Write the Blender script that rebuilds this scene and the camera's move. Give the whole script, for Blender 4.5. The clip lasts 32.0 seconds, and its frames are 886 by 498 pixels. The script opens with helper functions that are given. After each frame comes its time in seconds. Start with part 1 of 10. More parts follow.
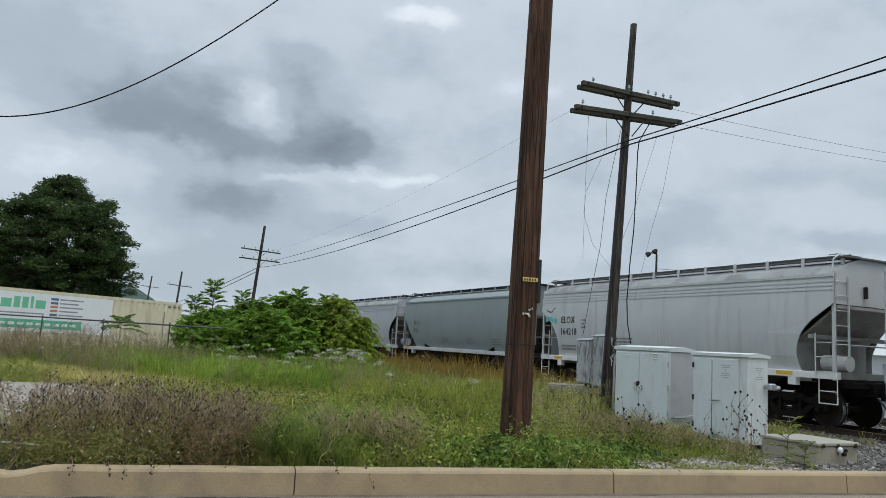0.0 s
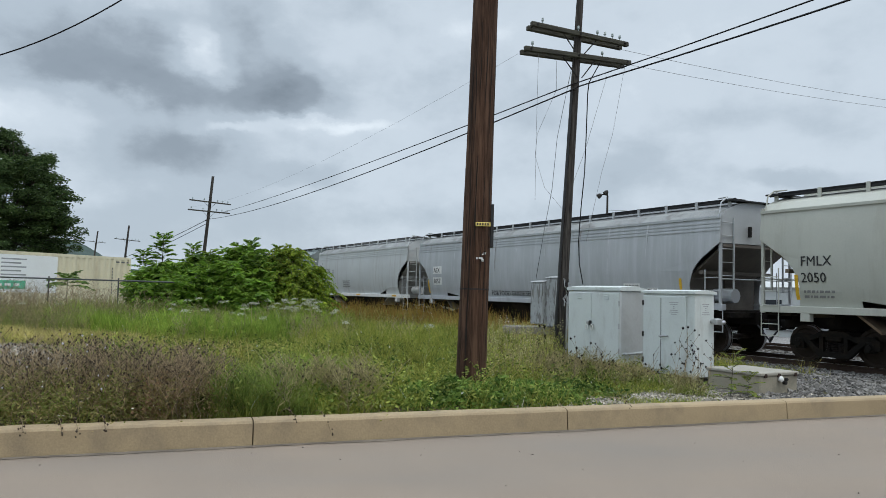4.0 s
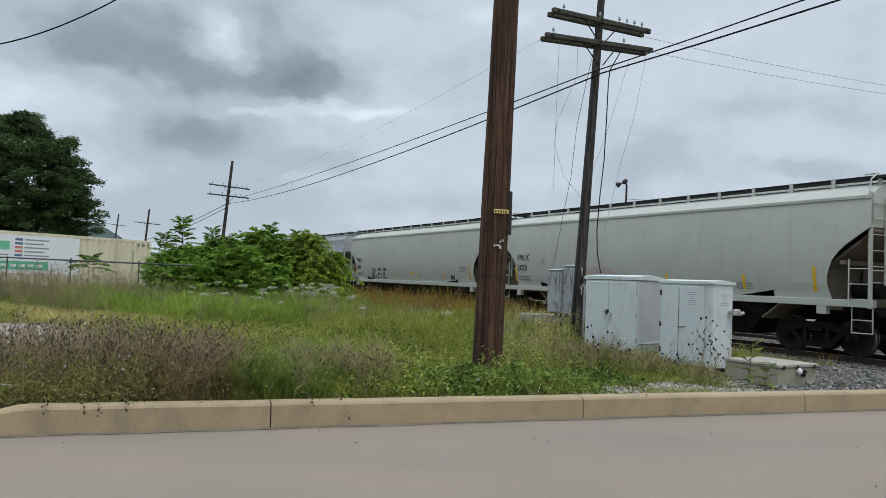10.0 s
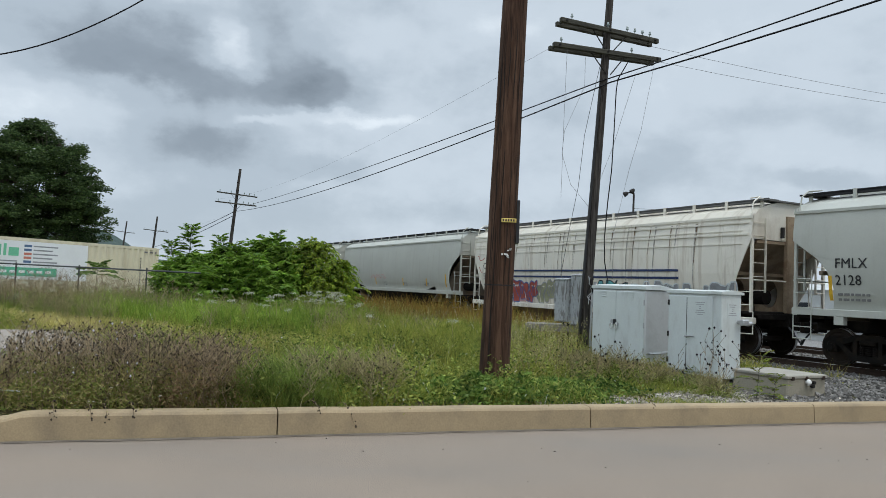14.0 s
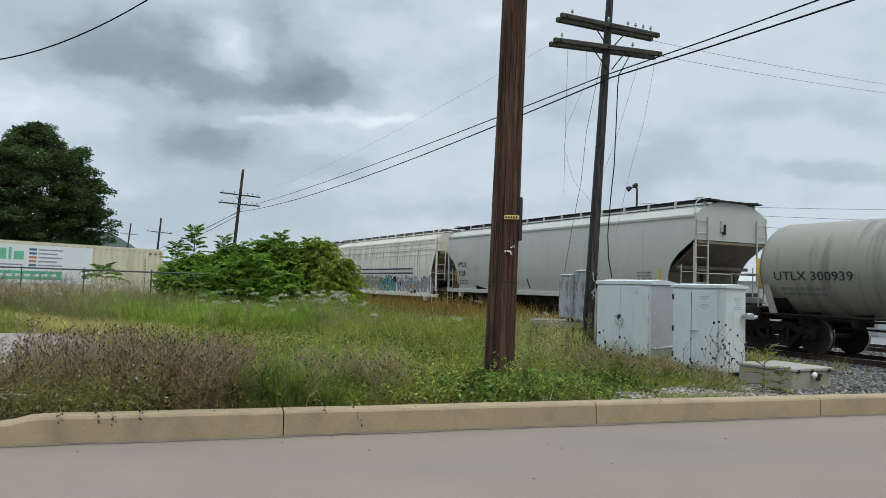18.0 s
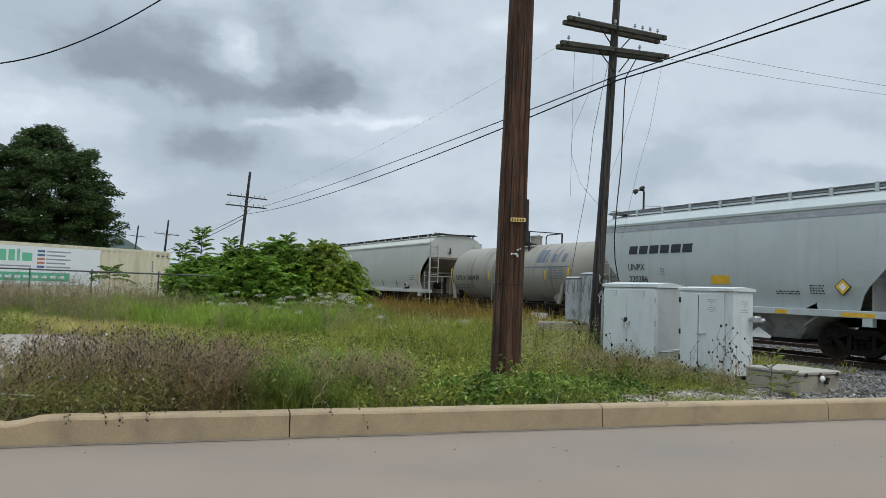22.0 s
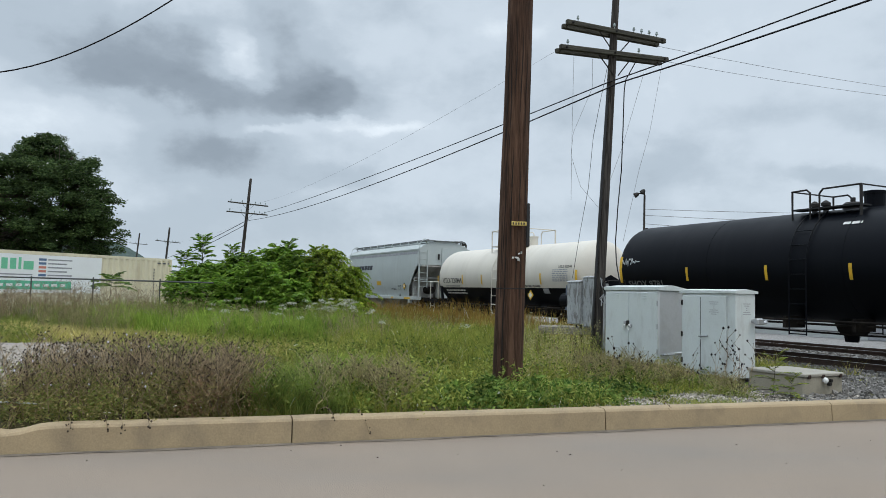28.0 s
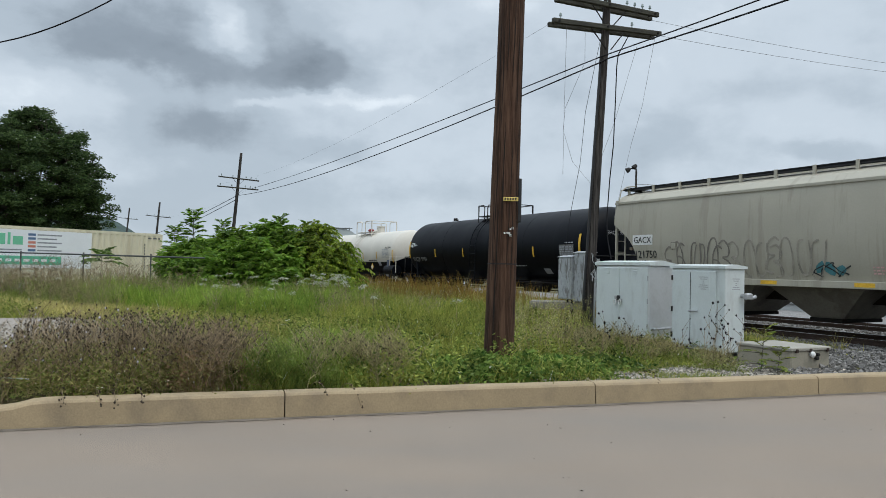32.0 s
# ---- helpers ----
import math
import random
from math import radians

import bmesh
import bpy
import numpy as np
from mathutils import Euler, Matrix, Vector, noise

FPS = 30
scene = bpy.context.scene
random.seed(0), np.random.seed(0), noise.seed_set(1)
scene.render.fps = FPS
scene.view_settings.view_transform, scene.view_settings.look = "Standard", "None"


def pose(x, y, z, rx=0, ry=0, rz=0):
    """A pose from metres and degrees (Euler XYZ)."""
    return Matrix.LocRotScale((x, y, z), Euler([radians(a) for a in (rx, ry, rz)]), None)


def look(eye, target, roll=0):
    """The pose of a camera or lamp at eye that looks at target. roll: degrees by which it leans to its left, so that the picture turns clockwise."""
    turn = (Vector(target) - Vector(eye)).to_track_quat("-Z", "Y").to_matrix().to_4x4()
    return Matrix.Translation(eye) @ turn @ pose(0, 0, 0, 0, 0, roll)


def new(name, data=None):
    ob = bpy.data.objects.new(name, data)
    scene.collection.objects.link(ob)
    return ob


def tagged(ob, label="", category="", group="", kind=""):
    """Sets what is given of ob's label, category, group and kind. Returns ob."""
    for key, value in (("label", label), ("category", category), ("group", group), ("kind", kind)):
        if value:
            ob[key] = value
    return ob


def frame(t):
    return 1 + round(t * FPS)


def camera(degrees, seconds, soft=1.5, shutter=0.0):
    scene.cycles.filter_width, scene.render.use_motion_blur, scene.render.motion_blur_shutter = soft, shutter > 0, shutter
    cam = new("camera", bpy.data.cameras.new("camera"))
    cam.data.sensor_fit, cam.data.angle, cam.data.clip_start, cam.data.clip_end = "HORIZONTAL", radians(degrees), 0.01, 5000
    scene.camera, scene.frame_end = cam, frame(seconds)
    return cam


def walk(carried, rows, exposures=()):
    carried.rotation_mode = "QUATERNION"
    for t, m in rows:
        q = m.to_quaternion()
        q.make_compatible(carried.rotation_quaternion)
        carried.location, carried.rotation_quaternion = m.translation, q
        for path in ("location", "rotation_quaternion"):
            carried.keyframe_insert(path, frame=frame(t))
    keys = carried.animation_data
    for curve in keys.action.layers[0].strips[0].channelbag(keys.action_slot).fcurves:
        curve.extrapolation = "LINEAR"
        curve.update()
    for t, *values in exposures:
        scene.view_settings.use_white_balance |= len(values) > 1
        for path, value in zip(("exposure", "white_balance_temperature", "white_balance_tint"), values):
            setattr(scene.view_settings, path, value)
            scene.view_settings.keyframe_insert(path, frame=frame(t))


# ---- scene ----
# All lengths in metres. The road surface is z = 0; the track runs along ALONG at an angle to the view.
cam = camera(62.06, 32.0, soft=0.85)
walk(cam, [
    (0.0, pose(-0.006, -0.018, 1.498, 97.439, -3.156, 1.408)),
    (0.5, pose(-0.007, -0.017, 1.502, 97.788, -3.205, 1.406)),
    (1.0, pose(-0.004, -0.012, 1.501, 98.148, -3.135, 1.121)),
    (1.5, pose(-0.006, -0.019, 1.505, 98.004, -2.982, 0.499)),
    (2.0, pose(0.001, 0.006, 1.511, 97.122, -2.477, -0.509)),
    (2.5, pose(0.005, -0.003, 1.505, 95.745, -1.880, -1.308)),
    (3.0, pose(0.009, -0.005, 1.508, 94.264, -1.296, -1.833)),
    (3.5, pose(0.014, 0.007, 1.506, 93.368, -1.097, -1.982)),
    (5.5, pose(0.000, 0.012, 1.503, 93.547, -2.714, -2.146)),
    (6.0, pose(-0.001, -0.005, 1.507, 93.604, -3.040, -2.235)),
    (6.5, pose(0.002, 0.003, 1.504, 93.611, -3.155, -2.276)),
    (7.0, pose(-0.000, -0.004, 1.502, 93.542, -3.098, -2.315)),
    (7.5, pose(0.002, 0.009, 1.499, 93.372, -2.875, -2.259)),
    (8.0, pose(0.003, -0.005, 1.503, 93.026, -2.570, -2.010)),
    (8.5, pose(0.003, 0.003, 1.502, 92.733, -2.253, -1.683)),
    (9.0, pose(-0.002, 0.005, 1.499, 92.516, -2.115, -1.305)),
    (9.5, pose(0.002, 0.005, 1.503, 92.372, -2.051, -0.965)),
    (10.0, pose(0.005, 0.001, 1.497, 92.345, -2.067, -0.694)),
    (10.5, pose(-0.002, 0.001, 1.501, 92.345, -2.085, -0.521)),
    (11.0, pose(0.002, -0.009, 1.504, 92.376, -2.111, -0.366)),
    (11.5, pose(-0.001, 0.002, 1.500, 92.462, -2.107, -0.303)),
    (12.0, pose(0.001, -0.009, 1.504, 92.538, -2.221, -0.196)),
    (12.5, pose(-0.004, 0.004, 1.497, 92.655, -2.198, -0.173)),
    (13.0, pose(0.009, 0.015, 1.499, 92.759, -2.223, -0.064)),
    (13.5, pose(0.000, 0.002, 1.499, 92.860, -2.336, -0.127)),
    (14.0, pose(-0.006, 0.002, 1.496, 92.995, -2.363, -0.196)),
    (14.5, pose(-0.017, -0.012, 1.504, 93.058, -2.440, -0.294)),
    (16.5, pose(-0.000, -0.002, 1.499, 93.272, -2.039, -0.163)),
    (17.0, pose(0.001, 0.005, 1.501, 93.125, -1.856, -0.096)),
    (17.5, pose(0.001, 0.002, 1.499, 92.945, -1.728, -0.007)),
    (18.0, pose(0.001, -0.002, 1.504, 92.776, -1.554, 0.143)),
    (18.5, pose(-0.001, -0.004, 1.503, 92.686, -1.494, 0.255)),
    (19.0, pose(-0.002, -0.001, 1.499, 92.684, -1.546, 0.382)),
    (19.5, pose(0.001, 0.000, 1.500, 92.741, -1.588, 0.470)),
    (20.0, pose(-0.003, -0.001, 1.499, 92.824, -1.627, 0.503)),
    (20.5, pose(0.001, -0.003, 1.501, 92.902, -1.687, 0.567)),
    (21.0, pose(-0.001, 0.003, 1.497, 92.975, -1.632, 0.582)),
    (21.5, pose(-0.000, -0.000, 1.498, 92.983, -1.675, 0.606)),
    (22.0, pose(0.001, -0.005, 1.500, 92.967, -1.693, 0.628)),
    (22.5, pose(0.001, -0.003, 1.500, 92.971, -1.702, 0.632)),
    (23.0, pose(-0.005, -0.007, 1.500, 92.987, -1.687, 0.601)),
    (23.5, pose(-0.000, 0.010, 1.496, 93.044, -1.683, 0.637)),
    (24.0, pose(-0.004, 0.009, 1.495, 93.109, -1.710, 0.614)),
    (24.5, pose(-0.000, 0.002, 1.500, 93.145, -1.748, 0.642)),
    (25.0, pose(0.003, 0.000, 1.501, 93.201, -1.774, 0.616)),
    (25.5, pose(-0.004, 0.000, 1.504, 93.278, -1.828, 0.515)),
    (27.5, pose(0.003, 0.006, 1.497, 93.450, -1.447, 0.571)),
    (28.0, pose(0.001, 0.001, 1.493, 93.358, -1.199, 0.743)),
    (28.5, pose(0.003, 0.008, 1.496, 93.205, -1.056, 0.892)),
    (29.0, pose(0.000, 0.005, 1.502, 93.013, -0.878, 0.992)),
    (29.5, pose(-0.000, 0.004, 1.499, 92.927, -0.752, 1.032)),
    (30.0, pose(-0.001, -0.006, 1.501, 92.791, -0.755, 1.030)),
    (30.5, pose(0.002, 0.008, 1.496, 92.672, -0.709, 1.105)),
    (31.0, pose(0.003, 0.002, 1.498, 92.361, -0.802, 1.229)),
    (31.5, pose(0.004, 0.007, 1.499, 91.828, -1.021, 1.222)),
    (32.0, pose(0.001, -0.007, 1.498, 91.425, -1.184, 0.101)),
], exposures=[(0, -0.08), (1, -0.12), (2, -0.17), (3, -0.07), (6, 0.07), (8, 0.05), (9, -0.03), (12, -0.04), (14, 0), (17, 0.02), (21, 0), (25, -0.02), (28, 0.06), (30, 0.04), (32, 0)])

# ---- sky and sun ----
world = bpy.data.worlds.new("overcast_sky")
scene.world = world
world.use_nodes = True
wt = world.node_tree
wt.nodes.clear()


def wnode(kind, **props):
    n = wt.nodes.new(kind)
    for key, value in props.items():
        if key == "operation":
            n.operation = value
        elif key == "noise_dimensions":
            n.noise_dimensions = value
    return n


def wmath(op, a, b=None, c=None):
    n = wnode("ShaderNodeMath", operation=op)
    for i, v in enumerate((a, b, c)):
        if v is None:
            continue
        if isinstance(v, (int, float)):
            n.inputs[i].default_value = v
        else:
            wt.links.new(v, n.inputs[i])
    return n.outputs[0]


def wnoise(vec, scale, detail, rough):
    n = wt.nodes.new("ShaderNodeTexNoise")
    n.inputs["Scale"].default_value = scale
    n.inputs["Detail"].default_value = detail
    n.inputs["Roughness"].default_value = rough
    wt.links.new(vec, n.inputs["Vector"])
    return n


SUN_EL, SUN_AZ = radians(62), radians(150)
sky = wt.nodes.new("ShaderNodeTexSky")
sky.sky_type = 'NISHITA'
sky.sun_disc = False
sky.sun_elevation, sky.sun_rotation = SUN_EL, SUN_AZ
coord = wt.nodes.new("ShaderNodeTexCoord").outputs["Generated"]
split = wt.nodes.new("ShaderNodeSeparateXYZ")
wt.links.new(coord, split.inputs[0])
azim = wmath('ARCTAN2', split.outputs[0], split.outputs[1])
elev = wmath('ARCSINE', split.outputs[2])
# clouds are stretched along the horizon
wide = wt.nodes.new("ShaderNodeCombineXYZ")
wt.links.new(azim, wide.inputs[0])
wt.links.new(wmath('MULTIPLY', elev, 1.5), wide.inputs[1])
warp = wnoise(wide.outputs[0], 8.0, 7.0, 0.58)
wsep = wt.nodes.new("ShaderNodeSeparateColor")
wt.links.new(warp.outputs["Color"], wsep.inputs[0])
wu = wmath('ADD', azim, wmath('MULTIPLY', wmath('SUBTRACT', wsep.outputs[0], 0.5), 0.11))
wv = wmath('ADD', elev, wmath('MULTIPLY', wmath('SUBTRACT', wsep.outputs[1], 0.5), 0.08))


def bank(u0, v0, a, b, amount):
    """One soft cloud bank round an azimuth and a height."""
    du = wmath('DIVIDE', wmath('SUBTRACT', wu, u0), a)
    dv = wmath('DIVIDE', wmath('SUBTRACT', wv, v0), b)
    r = wmath('ADD', wmath('POWER', wmath('ABSOLUTE', du), 2.6), wmath('POWER', wmath('ABSOLUTE', dv), 2.6))
    return wmath('MULTIPLY', wmath('EXPONENT', wmath('MULTIPLY', r, -1.0)), amount)


banks = [
    # the large two-headed bank and its flat foot
    (-0.405, 0.285, 0.115, 0.056, 0.40), (-0.375, 0.325, 0.060, 0.030, 0.12), (-0.300, 0.250, 0.170, 0.026, 0.26),
    (-0.210, 0.290, 0.068, 0.056, 0.30), (-0.245, 0.355, 0.048, 0.032, 0.24), (-0.155, 0.262, 0.060, 0.030, 0.20),
    # smaller banks under it
    (-0.330, 0.172, 0.095, 0.044, 0.34), (-0.300, 0.195, 0.060, 0.026, 0.10), (-0.172, 0.154, 0.065, 0.022, 0.26),
    (0.268, 0.168, 0.055, 0.036, 0.22), (0.485, 0.150, 0.070, 0.014, 0.24), (0.43, 0.225, 0.12, 0.022, 0.10),
    # high grey veil at the edge, haze low down
    (-0.580, 0.335, 0.090, 0.070, 0.18), (-0.40, 0.075, 0.26, 0.035, 0.16), (0.05, 0.10, 0.30, 0.025, 0.12),
    (-0.12, 0.375, 0.070, 0.030, 0.10), (0.10, 0.27, 0.13, 0.04, 0.08),
    # bright breaks
    (-0.296, 0.303, 0.024, 0.024, -0.30), (-0.266, 0.285, 0.024, 0.010, -0.14), (-0.255, 0.212, 0.045, 0.008, -0.22), (-0.145, 0.222, 0.055, 0.010, -0.24),
    (-0.070, 0.222, 0.040, 0.012, -0.16), (-0.515, 0.200, 0.075, 0.030, -0.16), (-0.085, 0.432, 0.050, 0.016, -0.24), (0.06, 0.345, 0.07, 0.025, -0.16),
    (0.36, 0.33, 0.10, 0.03, -0.10),
]
total = None
for b in banks:
    one = bank(*b)
    total = one if total is None else wmath('ADD', total, one)
fine = wnoise(wide.outputs[0], 9.0, 8.0, 0.6)
broad = wnoise(wide.outputs[0], 3.2, 4.0, 0.55)
dark = wmath('ADD', wmath('MULTIPLY', wmath('SUBTRACT', fine.outputs["Fac"], 0.5), 0.46),
             wmath('MULTIPLY', wmath('SUBTRACT', broad.outputs["Fac"], 0.5), 0.30))
dark = wmath('ADD', wmath('ADD', dark, total), 0.30)
ramp = wt.nodes.new("ShaderNodeValToRGB")
ramp.color_ramp.interpolation = 'EASE'
el = ramp.color_ramp.elements
el[0].position, el[0].color = 0.0, (0.86, 0.95, 1.03, 1)
el[1].position, el[1].color = 1.0, (0.205, 0.25, 0.30, 1)
for pos, c in ((0.25, (0.62, 0.71, 0.80, 1)), (0.5, (0.475, 0.56, 0.645, 1)), (0.75, (0.30, 0.36, 0.425, 1))):
    e = el.new(pos)
    e.color = c
wt.links.new(dark, ramp.inputs[0])
cloud = wt.nodes.new("ShaderNodeBackground")
# an overcast sky grows brighter towards the zenith
lift = wt.nodes.new("ShaderNodeMapRange")
lift.interpolation_type = 'SMOOTHSTEP'
lift.inputs["From Min"].default_value, lift.inputs["From Max"].default_value = 0.38, 1.25
lift.inputs["To Min"].default_value, lift.inputs["To Max"].default_value = 1.0, 2.9
wt.links.new(elev, lift.inputs["Value"])
wt.links.new(lift.outputs["Result"], cloud.inputs["Strength"])
wt.links.new(ramp.outputs[0], cloud.inputs[0])
clear = wt.nodes.new("ShaderNodeBackground")
clear.inputs["Strength"].default_value = 0.07
wt.links.new(sky.outputs[0], clear.inputs[0])
cover = wt.nodes.new("ShaderNodeMixShader")
cover.inputs[0].default_value = 0.93
wt.links.new(clear.outputs[0], cover.inputs[1])
wt.links.new(cloud.outputs[0], cover.inputs[2])
wout = wt.nodes.new("ShaderNodeOutputWorld")
wt.links.new(cover.outputs[0], wout.inputs[0])

sun = new("sun", bpy.data.lights.new("sun", 'SUN'))
sun.data.energy, sun.data.angle, sun.data.color = 0.8, radians(35), (1.0, 0.88, 0.70)
sun.matrix_world = look((0, 0, 0), (-math.sin(SUN_AZ) * math.cos(SUN_EL), -math.cos(SUN_AZ) * math.cos(SUN_EL), -math.sin(SUN_EL)))


# ---- materials ----
def mat(name, col, rough=0.75, metal=0.0, var=0.18, scale=1.5, grain=40.0, fine=0.12, bump=0.15, stretch=(1, 1, 1),
        stain=None, stain_amount=0.0, stain_stretch=(1, 1, 1), stain_scale=2.0, stain_pos=(0.5, 0.7), island=0.0, piece=0.0, spec=0.5, depth=0.01):
    m = bpy.data.materials.new(name)
    m.use_nodes = True
    nt = m.node_tree
    bs = nt.nodes["Principled BSDF"]
    bs.inputs["Roughness"].default_value = rough
    bs.inputs["Metallic"].default_value = metal
    bs.inputs["Specular IOR Level"].default_value = spec
    tc = nt.nodes.new("ShaderNodeTexCoord").outputs["Object"]

    def mapped(s):
        mp = nt.nodes.new("ShaderNodeMapping")
        mp.inputs["Scale"].default_value = s
        nt.links.new(tc, mp.inputs["Vector"])
        return mp.outputs[0]

    def noise_of(vec, sc, detail=6.0):
        n = nt.nodes.new("ShaderNodeTexNoise")
        n.inputs["Scale"].default_value = sc
        n.inputs["Detail"].default_value = detail
        n.inputs["Roughness"].default_value = 0.62
        nt.links.new(vec, n.inputs["Vector"])
        return n.outputs["Fac"]

    def math2(op, a, b):
        n = nt.nodes.new("ShaderNodeMath")
        n.operation = op
        for i, v in enumerate((a, b)):
            if isinstance(v, (int, float)):
                n.inputs[i].default_value = v
            else:
                nt.links.new(v, n.inputs[i])
        return n.outputs[0]

    vec = mapped(stretch)
    big, small = noise_of(vec, scale), noise_of(vec, grain, 4.0)
    val = math2('ADD', math2('MULTIPLY', math2('SUBTRACT', big, 0.5), 5.0 * var), math2('MULTIPLY', math2('SUBTRACT', small, 0.5), 5.0 * fine))
    if island:
        g = nt.nodes.new("ShaderNodeNewGeometry")
        val = math2('ADD', val, math2('MULTIPLY', math2('SUBTRACT', g.outputs["Random Per Island"], 0.5), island))
    if piece:
        g = nt.nodes.new("ShaderNodeObjectInfo")
        val = math2('ADD', val, math2('MULTIPLY', math2('SUBTRACT', g.outputs["Random"], 0.5), piece))
    val = math2('MAXIMUM', math2('ADD', val, 1.0), 0.22)
    mul = nt.nodes.new("ShaderNodeVectorMath")
    mul.operation = 'SCALE'
    mul.inputs[0].default_value = col[:3]
    nt.links.new(val, mul.inputs["Scale"])
    out = mul.outputs[0]
    if stain:
        sn = noise_of(mapped(stain_stretch), stain_scale, 8.0)
        cr = nt.nodes.new("ShaderNodeValToRGB")
        cr.color_ramp.elements[0].position, cr.color_ramp.elements[1].position = stain_pos
        nt.links.new(math2('ADD', math2('MULTIPLY', math2('SUBTRACT', sn, 0.5), 1.9), 0.5), cr.inputs[0])
        mx = nt.nodes.new("ShaderNodeMix")
        mx.data_type = 'RGBA'
        nt.links.new(math2('MULTIPLY', cr.outputs[0], stain_amount), mx.inputs[0])
        nt.links.new(out, mx.inputs[6])
        mx.inputs[7].default_value = (*stain[:3], 1)
        out = mx.outputs[2]
    nt.links.new(out, bs.inputs["Base Color"])
    if bump:
        bp = nt.nodes.new("ShaderNodeBump")
        bp.inputs["Strength"].default_value = bump
        bp.inputs["Distance"].default_value = depth
        nt.links.new(small, bp.inputs["Height"])
        nt.links.new(bp.outputs[0], bs.inputs["Normal"])
    rr = nt.nodes.new("ShaderNodeMath")
    rr.operation = 'MULTIPLY_ADD'
    nt.links.new(big, rr.inputs[0])
    rr.inputs[1].default_value, rr.inputs[2].default_value = 0.25, rough - 0.125
    nt.links.new(rr.outputs[0], bs.inputs["Roughness"])
    return m


def leafmat(name, ramp_cols, rough=0.6, light=0.35):
    """Foliage: a colour for each blade or leaf, and some light through it."""
    m = bpy.data.materials.new(name)
    m.use_nodes = True
    nt = m.node_tree
    bs = nt.nodes["Principled BSDF"]
    bs.inputs["Roughness"].default_value = rough
    bs.inputs["Specular IOR Level"].default_value = 0.2
    g = nt.nodes.new("ShaderNodeNewGeometry")
    cr = nt.nodes.new("ShaderNodeValToRGB")
    els = cr.color_ramp.elements
    for i, c in enumerate(ramp_cols):
        pos = i / max(1, len(ramp_cols) - 1)
        e = els[0] if i == 0 else els[1] if i == len(ramp_cols) - 1 else els.new(pos)
        e.position, e.color = pos, (*c, 1)
    nt.links.new(g.outputs["Random Per Island"], cr.inputs[0])
    tc = nt.nodes.new("ShaderNodeTexCoord").outputs["Object"]
    n = nt.nodes.new("ShaderNodeTexNoise")
    n.inputs["Scale"].default_value = 0.6
    n.inputs["Detail"].default_value = 5.0
    nt.links.new(tc, n.inputs["Vector"])
    sc = nt.nodes.new("ShaderNodeMath")
    sc.operation = 'MULTIPLY_ADD'
    nt.links.new(n.outputs["Fac"], sc.inputs[0])
    sc.inputs[1].default_value, sc.inputs[2].default_value = 2.0, -1.15
    n2 = nt.nodes.new("ShaderNodeTexNoise")
    n2.inputs["Scale"].default_value = 4.5
    n2.inputs["Detail"].default_value = 4.0
    nt.links.new(tc, n2.inputs["Vector"])
    sc2 = nt.nodes.new("ShaderNodeMath")
    sc2.operation = 'MULTIPLY_ADD'
    nt.links.new(n2.outputs["Fac"], sc2.inputs[0])
    sc2.inputs[1].default_value = 2.3
    nt.links.new(sc.outputs[0], sc2.inputs[2])
    low = nt.nodes.new("ShaderNodeMath")
    low.operation = 'MAXIMUM'
    low.inputs[1].default_value = 0.3
    nt.links.new(sc2.outputs[0], low.inputs[0])
    sc = low
    mul = nt.nodes.new("ShaderNodeVectorMath")
    mul.operation = 'SCALE'
    nt.links.new(cr.outputs[0], mul.inputs[0])
    nt.links.new(sc.outputs[0], mul.inputs["Scale"])
    nt.links.new(mul.outputs[0], bs.inputs["Base Color"])
    tr = nt.nodes.new("ShaderNodeBsdfTranslucent")
    nt.links.new(mul.outputs[0], tr.inputs[0])
    mx = nt.nodes.new("ShaderNodeMixShader")
    mx.inputs[0].default_value = light
    nt.links.new(bs.outputs[0], mx.inputs[1])
    nt.links.new(tr.outputs[0], mx.inputs[2])
    nt.links.new(mx.outputs[0], nt.nodes["Material Output"].inputs[0])
    return m


M_ROAD = mat("pale_asphalt", (0.250, 0.201, 0.158), 0.92, var=0.09, scale=0.7, grain=105, fine=0.85, bump=0.06, stain=(0.180, 0.166, 0.150), stain_amount=0.55, stain_scale=0.30, stain_stretch=(0.5, 1.3, 1), stain_pos=(0.35, 0.8), depth=0.004)
M_KERB = mat("yellowed_concrete", (0.355, 0.272, 0.165), 0.88, var=0.13, scale=1.2, grain=60, fine=0.14, bump=0.3, stain=(0.20, 0.16, 0.11), stain_amount=0.5, stain_scale=2.2, stain_stretch=(1.4, 1.4, 1.0), stain_pos=(0.5, 0.85), depth=0.004)
M_GRIME = mat("gutter_grime", (0.17, 0.145, 0.115), 0.95, var=0.3, scale=3, grain=50, fine=0.3)
M_SOIL = mat("weedy_soil", (0.075, 0.07, 0.035), 0.95, spec=0.15, var=0.35, scale=0.5, grain=14, fine=0.3, bump=0.6, stain=(0.14, 0.115, 0.06), stain_amount=0.7, stain_scale=0.8, depth=0.05)
M_GRAVEL = mat("pale_gravel", (0.30, 0.265, 0.225), 0.95, var=0.12, scale=1.0, grain=45, fine=0.35, bump=0.8, depth=0.02)
M_GRAVELSTONE = mat("gravel_stone", (0.265, 0.235, 0.190), 0.9, var=0.1, scale=3.0, grain=40, fine=0.2, bump=0.3, island=1.0)
M_BALLAST = mat("grey_ballast", (0.20, 0.195, 0.19), 0.9, spec=0.15, var=0.15, scale=1.2, grain=22, fine=0.5, bump=1.0, island=0.9, depth=0.03)
